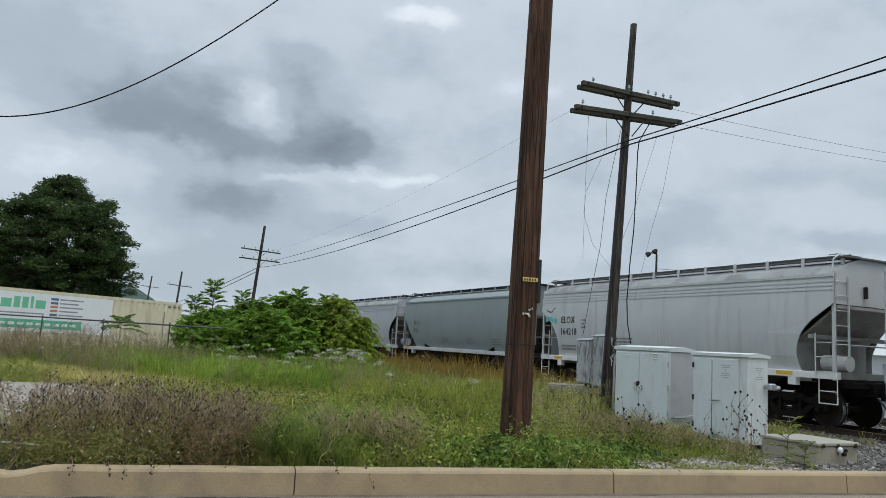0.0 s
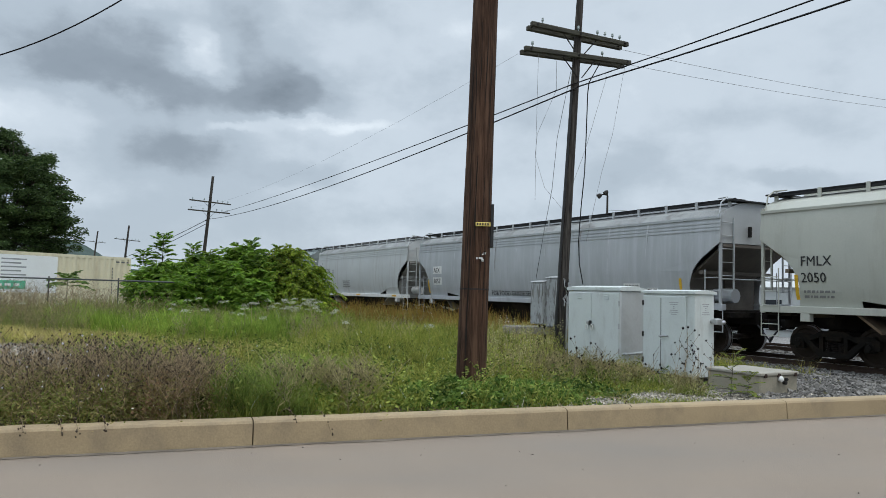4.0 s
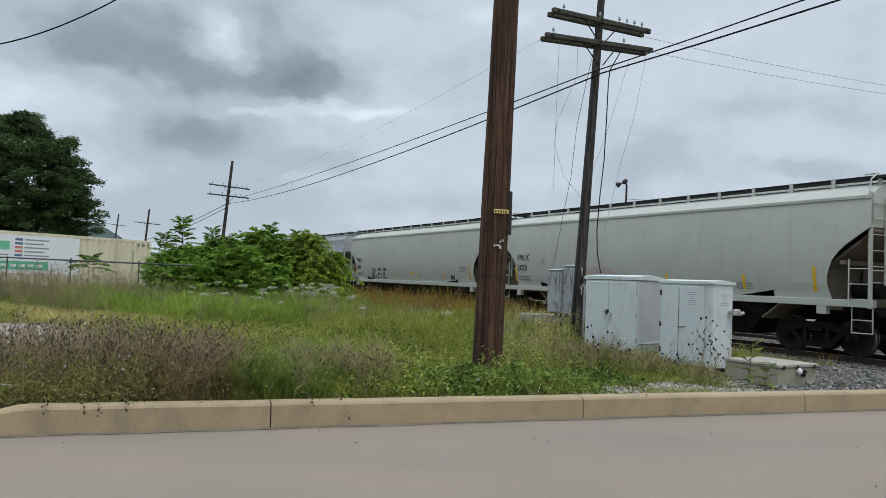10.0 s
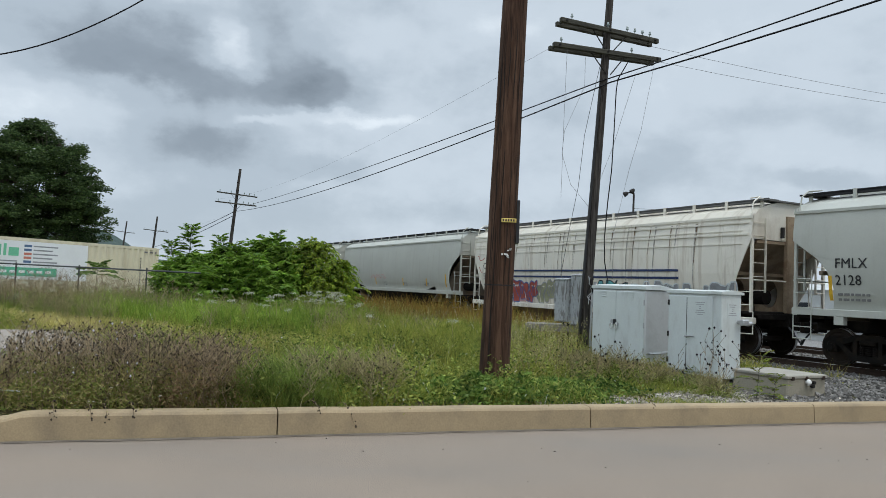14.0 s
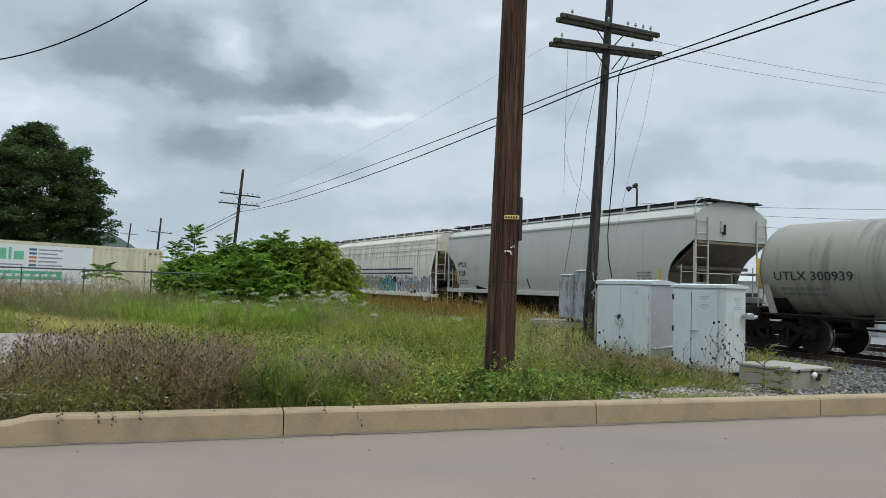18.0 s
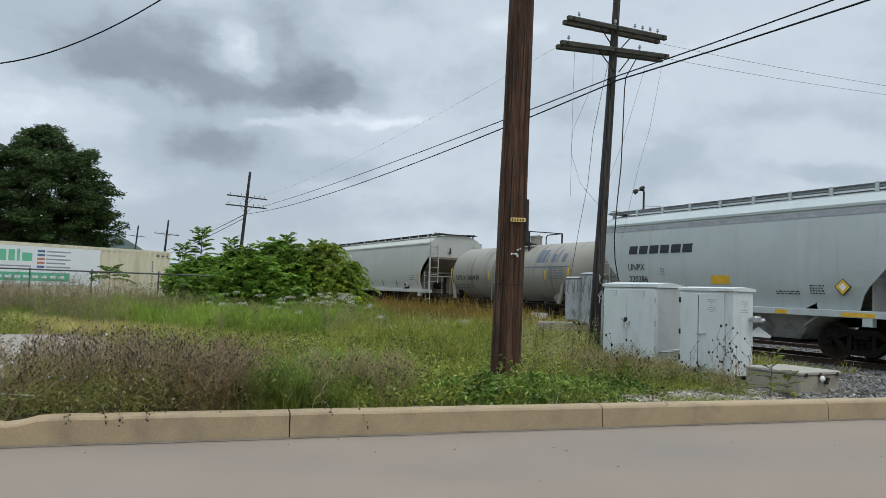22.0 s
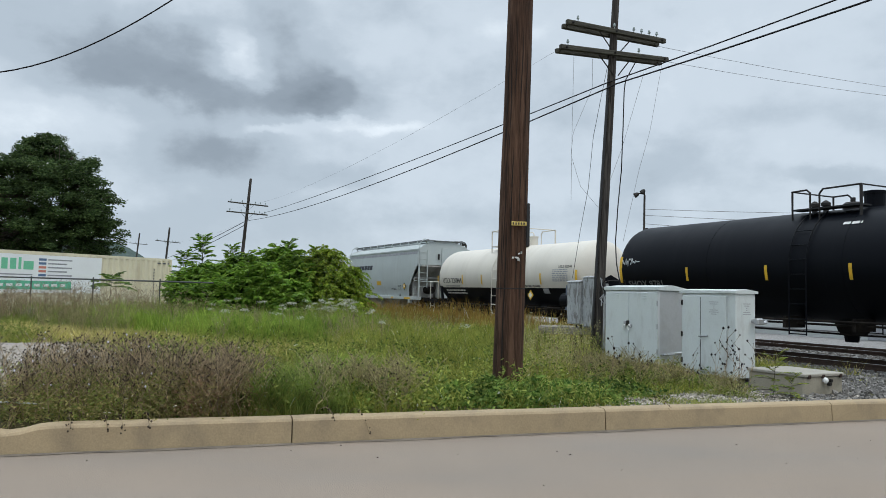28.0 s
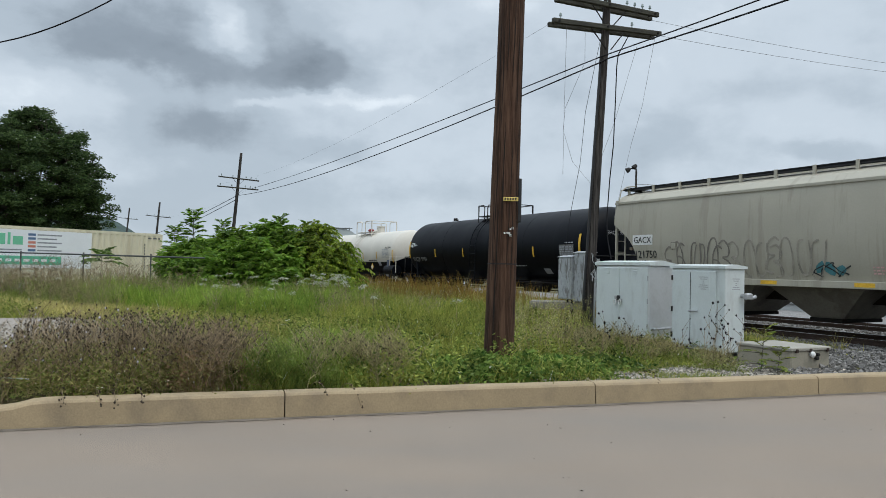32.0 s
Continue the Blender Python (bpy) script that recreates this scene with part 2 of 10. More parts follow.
M_STONE = mat("ballast_stone", (0.168, 0.160, 0.150), 0.85, spec=0.15, var=0.1, scale=3.0, grain=40, fine=0.15, bump=0.3, island=1.0)
M_PALESTONE = mat("limestone_chip", (0.34, 0.31, 0.265), 0.9, var=0.1, scale=3.0, grain=40, fine=0.2, bump=0.3, island=1.3, spec=0.2)
M_TIE = mat("creosoted_tie", (0.055, 0.045, 0.04), 0.9, spec=0.15, var=0.3, scale=4, grain=60, bump=0.5, stretch=(1, 6, 6))
M_RAIL = mat("rusty_rail", (0.060, 0.042, 0.034), 0.75, 0.2, spec=0.15, var=0.25, scale=5, grain=50)
M_RAILTOP = mat("worn_rail_head", (0.45, 0.45, 0.46), 0.3, 0.9, var=0.1, scale=2, grain=40, fine=0.05, bump=0.02)
M_POLE = mat("weathered_brown_pole", (0.062, 0.034, 0.022), 0.9, var=0.5, scale=1.4, grain=12, fine=0.6, bump=1.0, spec=0.2, stretch=(5, 5, 0.22), stain=(0.145, 0.083, 0.054), stain_amount=0.65, stain_scale=2.2, stain_stretch=(7, 7, 0.5), stain_pos=(0.5, 0.75), depth=0.02)
M_PLANK = mat("weathered_plank", (0.24, 0.22, 0.19), 0.9, var=0.25, scale=3, grain=14, fine=0.4, bump=0.5, stretch=(0.4, 6, 6), spec=0.2)
M_CRACK = mat("dark_timber_crack", (0.012, 0.008, 0.006), 0.95, var=0.2)
M_POLEGREY = mat("grey_weathered_pole", (0.045, 0.040, 0.037), 0.9, var=0.4, scale=2.2, grain=10, fine=0.7, bump=0.8, stretch=(5, 5, 0.22), spec=0.15, stain=(0.11, 0.10, 0.09), stain_amount=0.6, stain_scale=3, stain_stretch=(6, 6, 0.3), depth=0.015)
M_ARM = mat("crossarm_timber", (0.055, 0.053, 0.040), 0.9, var=0.3, scale=3, grain=12, fine=0.5, bump=0.6, stretch=(0.3, 6, 6), stain=(0.03, 0.028, 0.024), stain_amount=0.8, stain_scale=3, stain_stretch=(0.6, 4, 4))
M_WIRE = mat("black_cable", (0.010, 0.010, 0.012), 0.7, var=0.1, spec=0.2)
M_THINWIRE = mat("grey_wire", (0.16, 0.16, 0.165), 0.6, var=0.1)
M_STEEL = mat("galvanised_steel", (0.42, 0.43, 0.44), 0.45, 0.7, var=0.12, scale=4, grain=30)
M_DARKSTEEL = mat("dark_steel", (0.035, 0.033, 0.032), 0.6, 0.3, spec=0.15, var=0.25, scale=4, grain=40)
M_CAB = mat("white_cabinet_paint", (0.59, 0.635, 0.628), 0.5, var=0.05, scale=1.5, grain=30, fine=0.03, bump=0.04, stain=(0.34, 0.33, 0.31), stain_amount=0.35, stain_scale=2.2, stain_stretch=(1.5, 1.5, 0.5), stain_pos=(0.56, 0.8))
M_CABSIDE = mat("bare_aluminium", (0.62, 0.64, 0.65), 0.33, 0.45, var=0.04, scale=1.2, grain=20, fine=0.03, bump=0.02, stain=(0.40, 0.40, 0.39), stain_amount=0.25, stain_scale=3.0, stain_pos=(0.5, 0.8))
M_PEEL = mat("peeling_grey_box", (0.36, 0.375, 0.385), 0.7, var=0.15, scale=3, grain=30, stain=(0.14, 0.13, 0.12), stain_amount=0.8, stain_scale=6, stain_stretch=(3, 3, 0.6), stain_pos=(0.55, 0.62))
M_CONC = mat("dull_concrete", (0.33, 0.30, 0.235), 0.9, var=0.12, scale=2.0, grain=45, fine=0.12, bump=0.3, stain=(0.15, 0.14, 0.11), stain_amount=0.5, stain_scale=2.0, stain_pos=(0.55, 0.75))
M_CONCLID = mat("pale_concrete_lid", (0.33, 0.31, 0.265), 0.9, var=0.1, scale=2.0, grain=45)
M_NOTICE = mat("faded_notice_ink", (0.36, 0.37, 0.38), 0.8, var=0.15, scale=8)
M_BLACK = mat("black_plastic", (0.015, 0.015, 0.016), 0.5, var=0.1)
M_YELLOW = mat("yellow_plate", (0.62, 0.47, 0.13), 0.6, var=0.12, scale=8, grain=60)
M_GLASSY = mat("glass_insulator", (0.30, 0.36, 0.36), 0.15, var=0.1)
M_LETTER = mat("black_stencil_paint", (0.02, 0.02, 0.022), 0.7, var=0.2, scale=8)
M_BLUELETTER = mat("dark_blue_paint", (0.018, 0.035, 0.115), 0.6, var=0.12, scale=6)
M_GREYLETTER = mat("slate_blue_paint", (0.10, 0.125, 0.17), 0.6, var=0.12, scale=6)
M_FADED = mat("faded_stencil_paint", (0.16, 0.16, 0.155), 0.75, var=0.2, scale=8)
M_WHITELETTER = mat("white_stencil_paint", (0.62, 0.62, 0.6), 0.7, var=0.15, scale=8)
M_YELLOWMARK = mat("yellow_reflector", (0.70, 0.42, 0.03), 0.45, var=0.15, scale=8)
M_WHITE = mat("white_paint", (0.72, 0.72, 0.70), 0.6, var=0.08, scale=2)


# ---- mesh helpers ----
def part(name, bm, material, parent, label="", smooth=False):
    me = bpy.data.meshes.new(name)
    bm.to_mesh(me)
    bm.free()
    me.materials.append(material)
    if smooth:
        me.shade_smooth()
    ob = new(name, me)
    if parent:
        ob.parent = parent
    if label:
        ob["label"] = label
    return ob


def thing(name, label, category, m=None, group="", kind=""):
    ob = new(name)
    ob.empty_display_size = 0.2
    if m is not None:
        ob.matrix_basis = m
    return tagged(ob, label, category, group, kind)


def again(ob, parent, m, name=None):
    """The same mesh once more, as another part of parent."""
    o = new(name or ob.name.split(".")[0], ob.data)
    o.parent = parent
    o.matrix_basis = m
    if "label" in ob:
        o["label"] = ob["label"]
    return o


def box(bm, x0, y0, z0, x1, y1, z1, m=None, ch=0.0):
    """A box between two corners, with its upright and top edges chamfered by ch."""
    if ch <= 0:
        pts = [(x, y, z) for z in (z0, z1) for x, y in ((x0, y0), (x1, y0), (x1, y1), (x0, y1))]
        faces = [(3, 2, 1, 0), (4, 5, 6, 7), (0, 1, 5, 4), (1, 2, 6, 5), (2, 3, 7, 6), (3, 0, 4, 7)]
    else:
        def ring(z, i):
            a, b, c, e = x0 + i, x1 - i, y0 + i, y1 - i
            return [(a + ch, c, z), (b - ch, c, z), (b, c + ch, z), (b, e - ch, z), (b - ch, e, z), (a + ch, e, z), (a, e - ch, z), (a, c + ch, z)]
        rings = [ring(z0, ch * 0.5), ring(z0 + ch * 0.5, 0), ring(z1 - ch, 0), ring(z1, ch * 0.8)]
        pts = [p for r in rings for p in r]
        faces = [tuple(range(7, -1, -1)), tuple(range(24, 32))]
        for k in range(3):
            faces += [(k * 8 + i, k * 8 + (i + 1) % 8, (k + 1) * 8 + (i + 1) % 8, (k + 1) * 8 + i) for i in range(8)]
    vs = [bm.verts.new(m @ Vector(p) if m is not None else p) for p in pts]
    for fc in faces:
        bm.faces.new([vs[i] for i in fc])


def rod(bm, p0, p1, r0, r1=None, seg=8, caps=True):
    """A tapered round bar from p0 to p1."""
    p0, p1 = Vector(p0), Vector(p1)
    r1 = r0 if r1 is None else r1
    ax = (p1 - p0).normalized()
    s = ax.orthogonal().normalized()
    t = ax.cross(s)
    a, b = [], []
    for i in range(seg):
        c = math.cos(2 * math.pi * i / seg), math.sin(2 * math.pi * i / seg)
        a.append(bm.verts.new(p0 + r0 * (c[0] * s + c[1] * t)))
        b.append(bm.verts.new(p1 + r1 * (c[0] * s + c[1] * t)))
    for i in range(seg):
        bm.faces.new((a[i], a[(i + 1) % seg], b[(i + 1) % seg], b[i]))
    if caps:
        bm.faces.new(a[::-1])
        bm.faces.new(b)


def bent(bm, pts, r, seg=6):
    """A round bar along a bent line, in one piece."""
    pts = [Vector(p) for p in pts]
    rings, s = [], None
    for i, p in enumerate(pts):
        d0 = (pts[i] - pts[i - 1]).normalized() if i else (pts[1] - pts[0]).normalized()
        d1 = (pts[i + 1] - pts[i]).normalized() if i < len(pts) - 1 else d0
        ax = d0 + d1
        ax = ax.normalized() if ax.length > 1e-4 else d0
        s = ax.orthogonal().normalized() if s is None else (s - ax * s.dot(ax)).normalized()
        t = ax.cross(s)
        wide = 1.0 / max(0.6, ax.dot(d0))
        rings.append([bm.verts.new(p + r * wide * (math.cos(2 * math.pi * k / seg) * s + math.sin(2 * math.pi * k / seg) * t)) for k in range(seg)])
    for a, b in zip(rings[:-1], rings[1:]):
        for k in range(seg):
            bm.faces.new((a[k], a[(k + 1) % seg], b[(k + 1) % seg], b[k]))
    bm.faces.new(rings[0][::-1])
    bm.faces.new(rings[-1])


def prism(bm, outline, y0, y1, axis="y"):
    """A flat outline of (x, z) points made thick between y0 and y1."""
    n = len(outline)
    if axis == "y":
        a = [bm.verts.new((x, y0, z)) for x, z in outline]
        b = [bm.verts.new((x, y1, z)) for x, z in outline]
    else:
        a = [bm.verts.new((y0, x, z)) for x, z in outline]
        b = [bm.verts.new((y1, x, z)) for x, z in outline]
    bm.faces.new(a)
    bm.faces.new(b[::-1])
    for i in range(n):
        bm.faces.new((a[i], b[i], b[(i + 1) % n], a[(i + 1) % n]))


def lathe(bm, prof, seg=20, m=None):
    """A profile of (radius, height) turned round the z axis."""
    rings = []
    for r, z in prof:
        if r < 1e-5:
            rings.append([bm.verts.new(m @ Vector((0, 0, z)) if m is not None else (0, 0, z))])
        else:
            ring = []
            for i in range(seg):
                p = Vector((r * math.cos(2 * math.pi * i / seg), r * math.sin(2 * math.pi * i / seg), z))
                ring.append(bm.verts.new(m @ p if m is not None else p))
            rings.append(ring)
    for a, b in zip(rings[:-1], rings[1:]):
        if len(a) == 1 and len(b) == 1:
            continue
        for i in range(seg):
            j = (i + 1) % seg
            if len(a) == 1:
                bm.faces.new((a[0], b[j], b[i]))
            elif len(b) == 1:
                bm.faces.new((a[i], a[j], b[0]))
            else:
                bm.faces.new((a[i], a[j], b[j], b[i]))
    if len(rings[0]) > 1:
        bm.faces.new(rings[0][::-1])
    if len(rings[-1]) > 1:
        bm.faces.new(rings[-1])


def from_arrays(name, verts, faces, material, parent=None):
    me = bpy.data.meshes.new(name)
    me.from_pydata([tuple(v) for v in verts], [], [tuple(f) for f in faces])
    me.update()
    me.materials.append(material)
    ob = new(name, me)
    if parent:
        ob.parent = parent
    return ob


def lettering(text, size, material, parent, m, name="lettering", extrude=0.003, xscale=1.0, align="LEFT"):
    cu = bpy.data.curves.new("letters", 'FONT')
    cu.body, cu.size, cu.extrude, cu.align_x = text, size, extrude, align
    cu.resolution_u, cu.space_character = 2, 1.02
    tmp = new("letters", cu)
    dg = bpy.context.evaluated_depsgraph_get()
    me = bpy.data.meshes.new_from_object(tmp.evaluated_get(dg))
    bpy.data.objects.remove(tmp)
    me.transform(Matrix.Diagonal((xscale, 1, 1, 1)))
    me.materials.clear()
    me.materials.append(material)
    ob = new(name, me)
    ob.parent = parent
    ob.matrix_basis = m
    return ob


# ---- plan of the place ----
TRACK_DEG = -62.34
ALONG = Vector((math.cos(radians(TRACK_DEG)), math.sin(radians(TRACK_DEG)), 0))
ACROSS = Vector((-ALONG.y, ALONG.x, 0))
TRACK_D = 18.2
RAIL_Z = -0.03
KERB_DEG = 18.2
KERB_A = Vector((math.cos(radians(KERB_DEG)), math.sin(radians(KERB_DEG)), 0))
KERB_N = Vector((-KERB_A.y, KERB_A.x, 0))
KERB_O = Vector((-1.52, 7.18, 0))


def track_point(s, off=0.0, z=RAIL_Z):
    p = ACROSS * (TRACK_D + off) + ALONG * s
    return Vector((p.x, p.y, z))


def sstep(a, b, x):
    t = np.clip((np.asarray(x, float) - a) / (b - a), 0, 1)
    return t * t * (3 - 2 * t)


def ground_z(x, y):
    """The height of the waste ground behind the kerb, falling to the track bed."""
    x, y = np.asarray(x, float), np.asarray(y, float)
    kn = (x - KERB_O.x) * KERB_N.x + (y - KERB_O.y) * KERB_N.y
    tr = x * ACROSS.x + y * ACROSS.y
    ka = (x - KERB_O.x) * KERB_A.x + (y - KERB_O.y) * KERB_A.y
    base = (0.20 - 0.08 * sstep(2.5, 5.0, ka)) * sstep(0.10, 0.6, kn)
    base = base - 0.12 * sstep(-0.05, -0.4, kn) - 0.06 * sstep(0.1, -0.1, kn)
    bumps = 0.05 * np.sin(x * 0.9 + 1.3) * np.cos(y * 0.7) + 0.03 * np.sin(x * 2.3 + y * 1.7)
    base = base + bumps * sstep(0.8, 3.0, kn) * sstep(17, 13.5, tr)
    track = sstep(12.8, 15.2, tr) * sstep(0.1, 0.6, kn)
    return base * (1 - track) + (-0.24) * track


def run_length(t):
    """How far the train has gone along the track after t seconds; it slows down."""
    return 5.2405 * t - 0.019344 * t * t / 2 - 0.0012865 * t ** 3 / 6


# ---- ground, road, kerb ----
def build_ground():
    xs = np.concatenate([[-2500, -900, -400, -200, -120], np.linspace(-80, -22, 30), np.linspace(-21, 24, 151), np.linspace(26, 90, 30), [140, 260, 500, 1000, 2500]])
    ys = np.concatenate([[-2500, -800, -300, -120, -60, -30, -12], np.linspace(-6, 30, 121), np.linspace(32, 110, 40), [150, 240, 400, 800, 1500, 4000]])
    gx, gy = np.meshgrid(xs, ys)
    gz = ground_z(gx, gy)
    nx, ny = len(xs), len(ys)
    verts = np.stack([gx.ravel(), gy.ravel(), gz.ravel()], 1)
    faces = [(j * nx + i, j * nx + i + 1, (j + 1) * nx + i + 1, (j + 1) * nx + i) for j in range(ny - 1) for i in range(nx - 1)]
    ob = from_arrays("ground", verts.tolist(), faces, M_SOIL)
    ob.data.shade_smooth()
    tagged(ob, "weedy soil waste ground between road and railway", "ground", kind="structure")
    bm = bmesh.new()
    c = [KERB_O + KERB_A * a + KERB_N * b for a, b in ((-90, -40), (60, -40), (60, 0.02), (-90, 0.02))]
    n, rows = 40, 12
    grid = [[bm.verts.new(c[0].lerp(c[1], i / n).lerp(c[3].lerp(c[2], i / n), j / rows)) for i in range(n + 1)] for j in range(rows + 1)]
    for j in range(rows):
        for i in range(n):
            bm.faces.new((grid[j][i], grid[j][i + 1], grid[j + 1][i + 1], grid[j + 1][i]))
    tagged(part("road", bm, M_ROAD, None), "pale worn asphalt road surface", "road", kind="structure")
    # gravel drive on the waste ground
    pts = [(-30, 15.5), (-10.2, 15.9), (-8.3, 15.4), (-6.3, 13.6), (-5.0, 11.4), (-4.9, 9.2), (-6.2, 8.0), (-12, 6.6), (-30, 2)]
    bm = bmesh.new()
    mid = bm.verts.new((-12, 11.2, float(ground_z(-12, 11.2)) + 0.03))
    ring = []
    for i, (a, b) in enumerate(zip(pts, pts[1:] + pts[:1])):
        for k in range(6):
            t = k / 6
            x, y = a[0] + (b[0] - a[0]) * t, a[1] + (b[1] - a[1]) * t
            x += 0.25 * noise.noise((x, y, 3.0))
            y += 0.25 * noise.noise((x, y, 9.0))
            ring.append((x, y))
    loops = []
    for k in (1.0, 0.8, 0.55, 0.3):
        loops.append([bm.verts.new((-12 + (x + 12) * k, 11.2 + (y - 11.2) * k, float(ground_z(-12 + (x + 12) * k, 11.2 + (y - 11.2) * k)) + 0.05)) for x, y in ring])
    m = len(ring)
    for a, b in zip(loops[:-1], loops[1:]):
        for i in range(m):
            bm.faces.new((a[i], b[i], b[(i + 1) % m], a[(i + 1) % m]))
    for i in range(m):
        bm.faces.new((loops[-1][(i + 1) % m], loops[-1][i], mid))
    bmesh.ops.recalc_face_normals(bm, faces=bm.faces[:])
    tagged(part("gravel_drive", bm, M_GRAVEL, None), "pale gravel drive at the edge of the weeds", "gravel", kind="structure")


def kerb_height(a):
    return 0.245 - 0.0015 * a


def build_kerb():
    """A cast concrete kerb in lengths, with open joints and one broken top."""
    kerb = thing("kerb", "tall yellowed concrete kerb with open joints along the road", "kerb", kind="structure")
    joints = [-17.4, -13.9, -10.4, -6.9, -3.45, 0.0, 3.41, 6.55, 9.9, 13.2]
    for a0, a1 in zip(joints[:-1], joints[1:]):
        bm = bmesh.new()
        steps = max(12, int((a1 - a0) / 0.12))
        rings = []
        for i in range(steps + 1):
            a = a0 + 0.006 + (a1 - a0 - 0.012) * i / steps
            h = kerb_height(a) + 0.004 * noise.noise((a * 1.7, 0, 0))
            # a chipped dip in the top near the left end
            h -= 0.055 * math.exp(-((a + 2.42) / 0.16) ** 2) + 0.03 * sstep(-2.35, -2.75, a)
            wob = 0.004 * noise.noise((a * 2.3, 4, 0))
            prof = [(0.0, -0.3), (0.0 + wob, 0.02), (0.012 + wob, h - 0.03), (0.030, h - 0.008), (0.06, h), (0.19, h + 0.002), (0.2, h - 0.02), (0.2, -0.3)]
            rings.append([bm.verts.new(KERB_O + KERB_A * a + KERB_N * b + Vector((0, 0, z))) for b, z in prof])
        for r0, r1 in zip(rings[:-1], rings[1:]):
            for k in range(len(r0) - 1):
                bm.faces.new((r0[k], r1[k], r1[k + 1], r0[k + 1]))
        bm.faces.new(rings[0])
        bm.faces.new(rings[-1][::-1])
        bmesh.ops.recalc_face_normals(bm, faces=bm.faces[:])
        part("kerb_stone", bm, M_KERB, kerb)
    # grime and fine grit along the foot
    bm = bmesh.new()
    prev = None
    for i in range(301):
        a = -17 + 30 * i / 300
        w = 0.05 + 0.05 * noise.noise((a * 1.3, 2, 0)) + 0.02 * noise.noise((a * 9, 3, 0))
        row = [bm.verts.new(KERB_O + KERB_A * a + KERB_N * b + Vector((0, 0, z))) for b, z in ((-max(w, 0.012), 0.0045), (0.004, 0.012))]
        if prev:
            bm.faces.new((prev[0], row[0], row[1], prev[1]))
        prev = row
    part("gutter_grime", bm, M_GRIME, kerb, "dark grit along the kerb foot")


# ---- railway tracks ----
def build_track(off, z, s0, s1, label, ties_from, ties_to):
    track = thing("railway_track", label, "railway track", kind="structure")
    for side in (-0.7525, 0.7525):
        bm = bmesh.new()
        prof = [(-0.075, -0.18), (0.075, -0.18), (0.075, -0.165), (0.012, -0.145), (0.012, -0.05), (0.036, -0.04), (0.036, -0.006), (0.03, -0.002), (-0.03, -0.002), (-0.036, -0.006), (-0.036, -0.04), (-0.012, -0.05), (-0.012, -0.145), (-0.075, -0.165)]
        a = [bm.verts.new(track_point(s0, off + side + y, z + h)) for y, h in prof]
        b = [bm.verts.new(track_point(s1, off + side + y, z + h)) for y, h in prof]
        for i in range(len(prof)):
            bm.faces.new((a[i], a[(i + 1) % len(prof)], b[(i + 1) % len(prof)], b[i]))
        rail = part("rail", bm, M_RAIL, track)
        bm = bmesh.new()
        v = [bm.verts.new(track_point(s, off + side + y, z + 0.001)) for s, y in ((s0, -0.03), (s1, -0.03), (s1, 0.03), (s0, 0.03))]
        bm.faces.new(v)
        v2 = [bm.verts.new(p.co - Vector((0, 0, 0.0025))) for p in v]
        for i in range(4):
            bm.faces.new((v2[i], v2[(i + 1) % 4], v[(i + 1) % 4], v[i]))
        part("rail_head", bm, M_RAILTOP, rail, "bright worn running surface")
    shared = None
    turn = pose(0, 0, 0, 0, 0, TRACK_DEG)
    n = int((ties_to - ties_from) / 0.5)
    for i in range(n):
        if shared is None:
            bm = bmesh.new()
            box(bm, -0.11, -1.3, -0.17, 0.11, 1.3, 0.0, ch=0.015)
            shared = part("tie", bm, M_TIE, track)
            ob = shared
        else:
            ob = again(shared, track, Matrix())
        ob.matrix_basis = Matrix.Translation(track_point(ties_from + 0.5 * i, off, z - 0.178)) @ turn
    return track


def build_ballast():
    bm = bmesh.new()
    secs = [(-4.9, -0.26), (-3.2, -0.19), (-1.7, -0.10), (-1.45, -0.05), (1.45, -0.05), (2.0, -0.06), (3.2, -0.07), (3.7, -0.06), (6.5, -0.06), (8.6, -0.07), (13.6, -0.075)]
    ss = np.concatenate([np.linspace(-220, -50, 18), np.linspace(-48, 6, 55), [12, 30, 60]])
    rings = []
    for s in ss:
        rings.append([bm.verts.new(track_point(s, o + 0.15 * noise.noise((s * 0.5, o, 0)), RAIL_Z - 0.12 + h + 0.012 * noise.noise((s * 1.3, o * 3, 2)))) for o, h in secs])
    for r0, r1 in zip(rings[:-1], rings[1:]):
        for k in range(len(secs) - 1):
            bm.faces.new((r0[k], r0[k + 1], r1[k + 1], r1[k]))
    bmesh.ops.recalc_face_normals(bm, faces=bm.faces[:])
    tagged(part("ballast", bm, M_BALLAST, None), "grey crushed-stone ballast under the tracks", "ballast", kind="structure")


def stones(name, count, material, place, size, label):
    """Loose stones, each a bent little block of its own."""
    rng = np.random.default_rng(7)
    base = np.array([(-1, -1, -.6), (1, -1, -.7), (1, 1, -.6), (-1, 1, -.7), (-.7, -.6, .6), (.6, -.8, .7), (.8, .6, .5), (-.6, .7, .7)], float)
    quads = np.array([(3, 2, 1, 0), (4, 5, 6, 7), (0, 1, 5, 4), (1, 2, 6, 5), (2, 3, 7, 6), (3, 0, 4, 7)])
    verts, faces = [], []
    for i in range(count):
        x, y, z = place(rng)
        s = size * rng.uniform(0.5, 1.25)
        b = base * (s * rng.uniform(0.6, 1.2, 3)) * rng.uniform(0.75, 1.2, (8, 1))
        e = np.array(Euler(rng.uniform(0, 6.28, 3)).to_matrix())
        verts.append(b @ e.T + (x, y, z + s * 0.3))
        faces.append(quads + 8 * i)
    ob = from_arrays(name, np.concatenate(verts).tolist(), np.concatenate(faces).tolist(), material)
    return tagged(ob, label, "stones", kind="stuff")


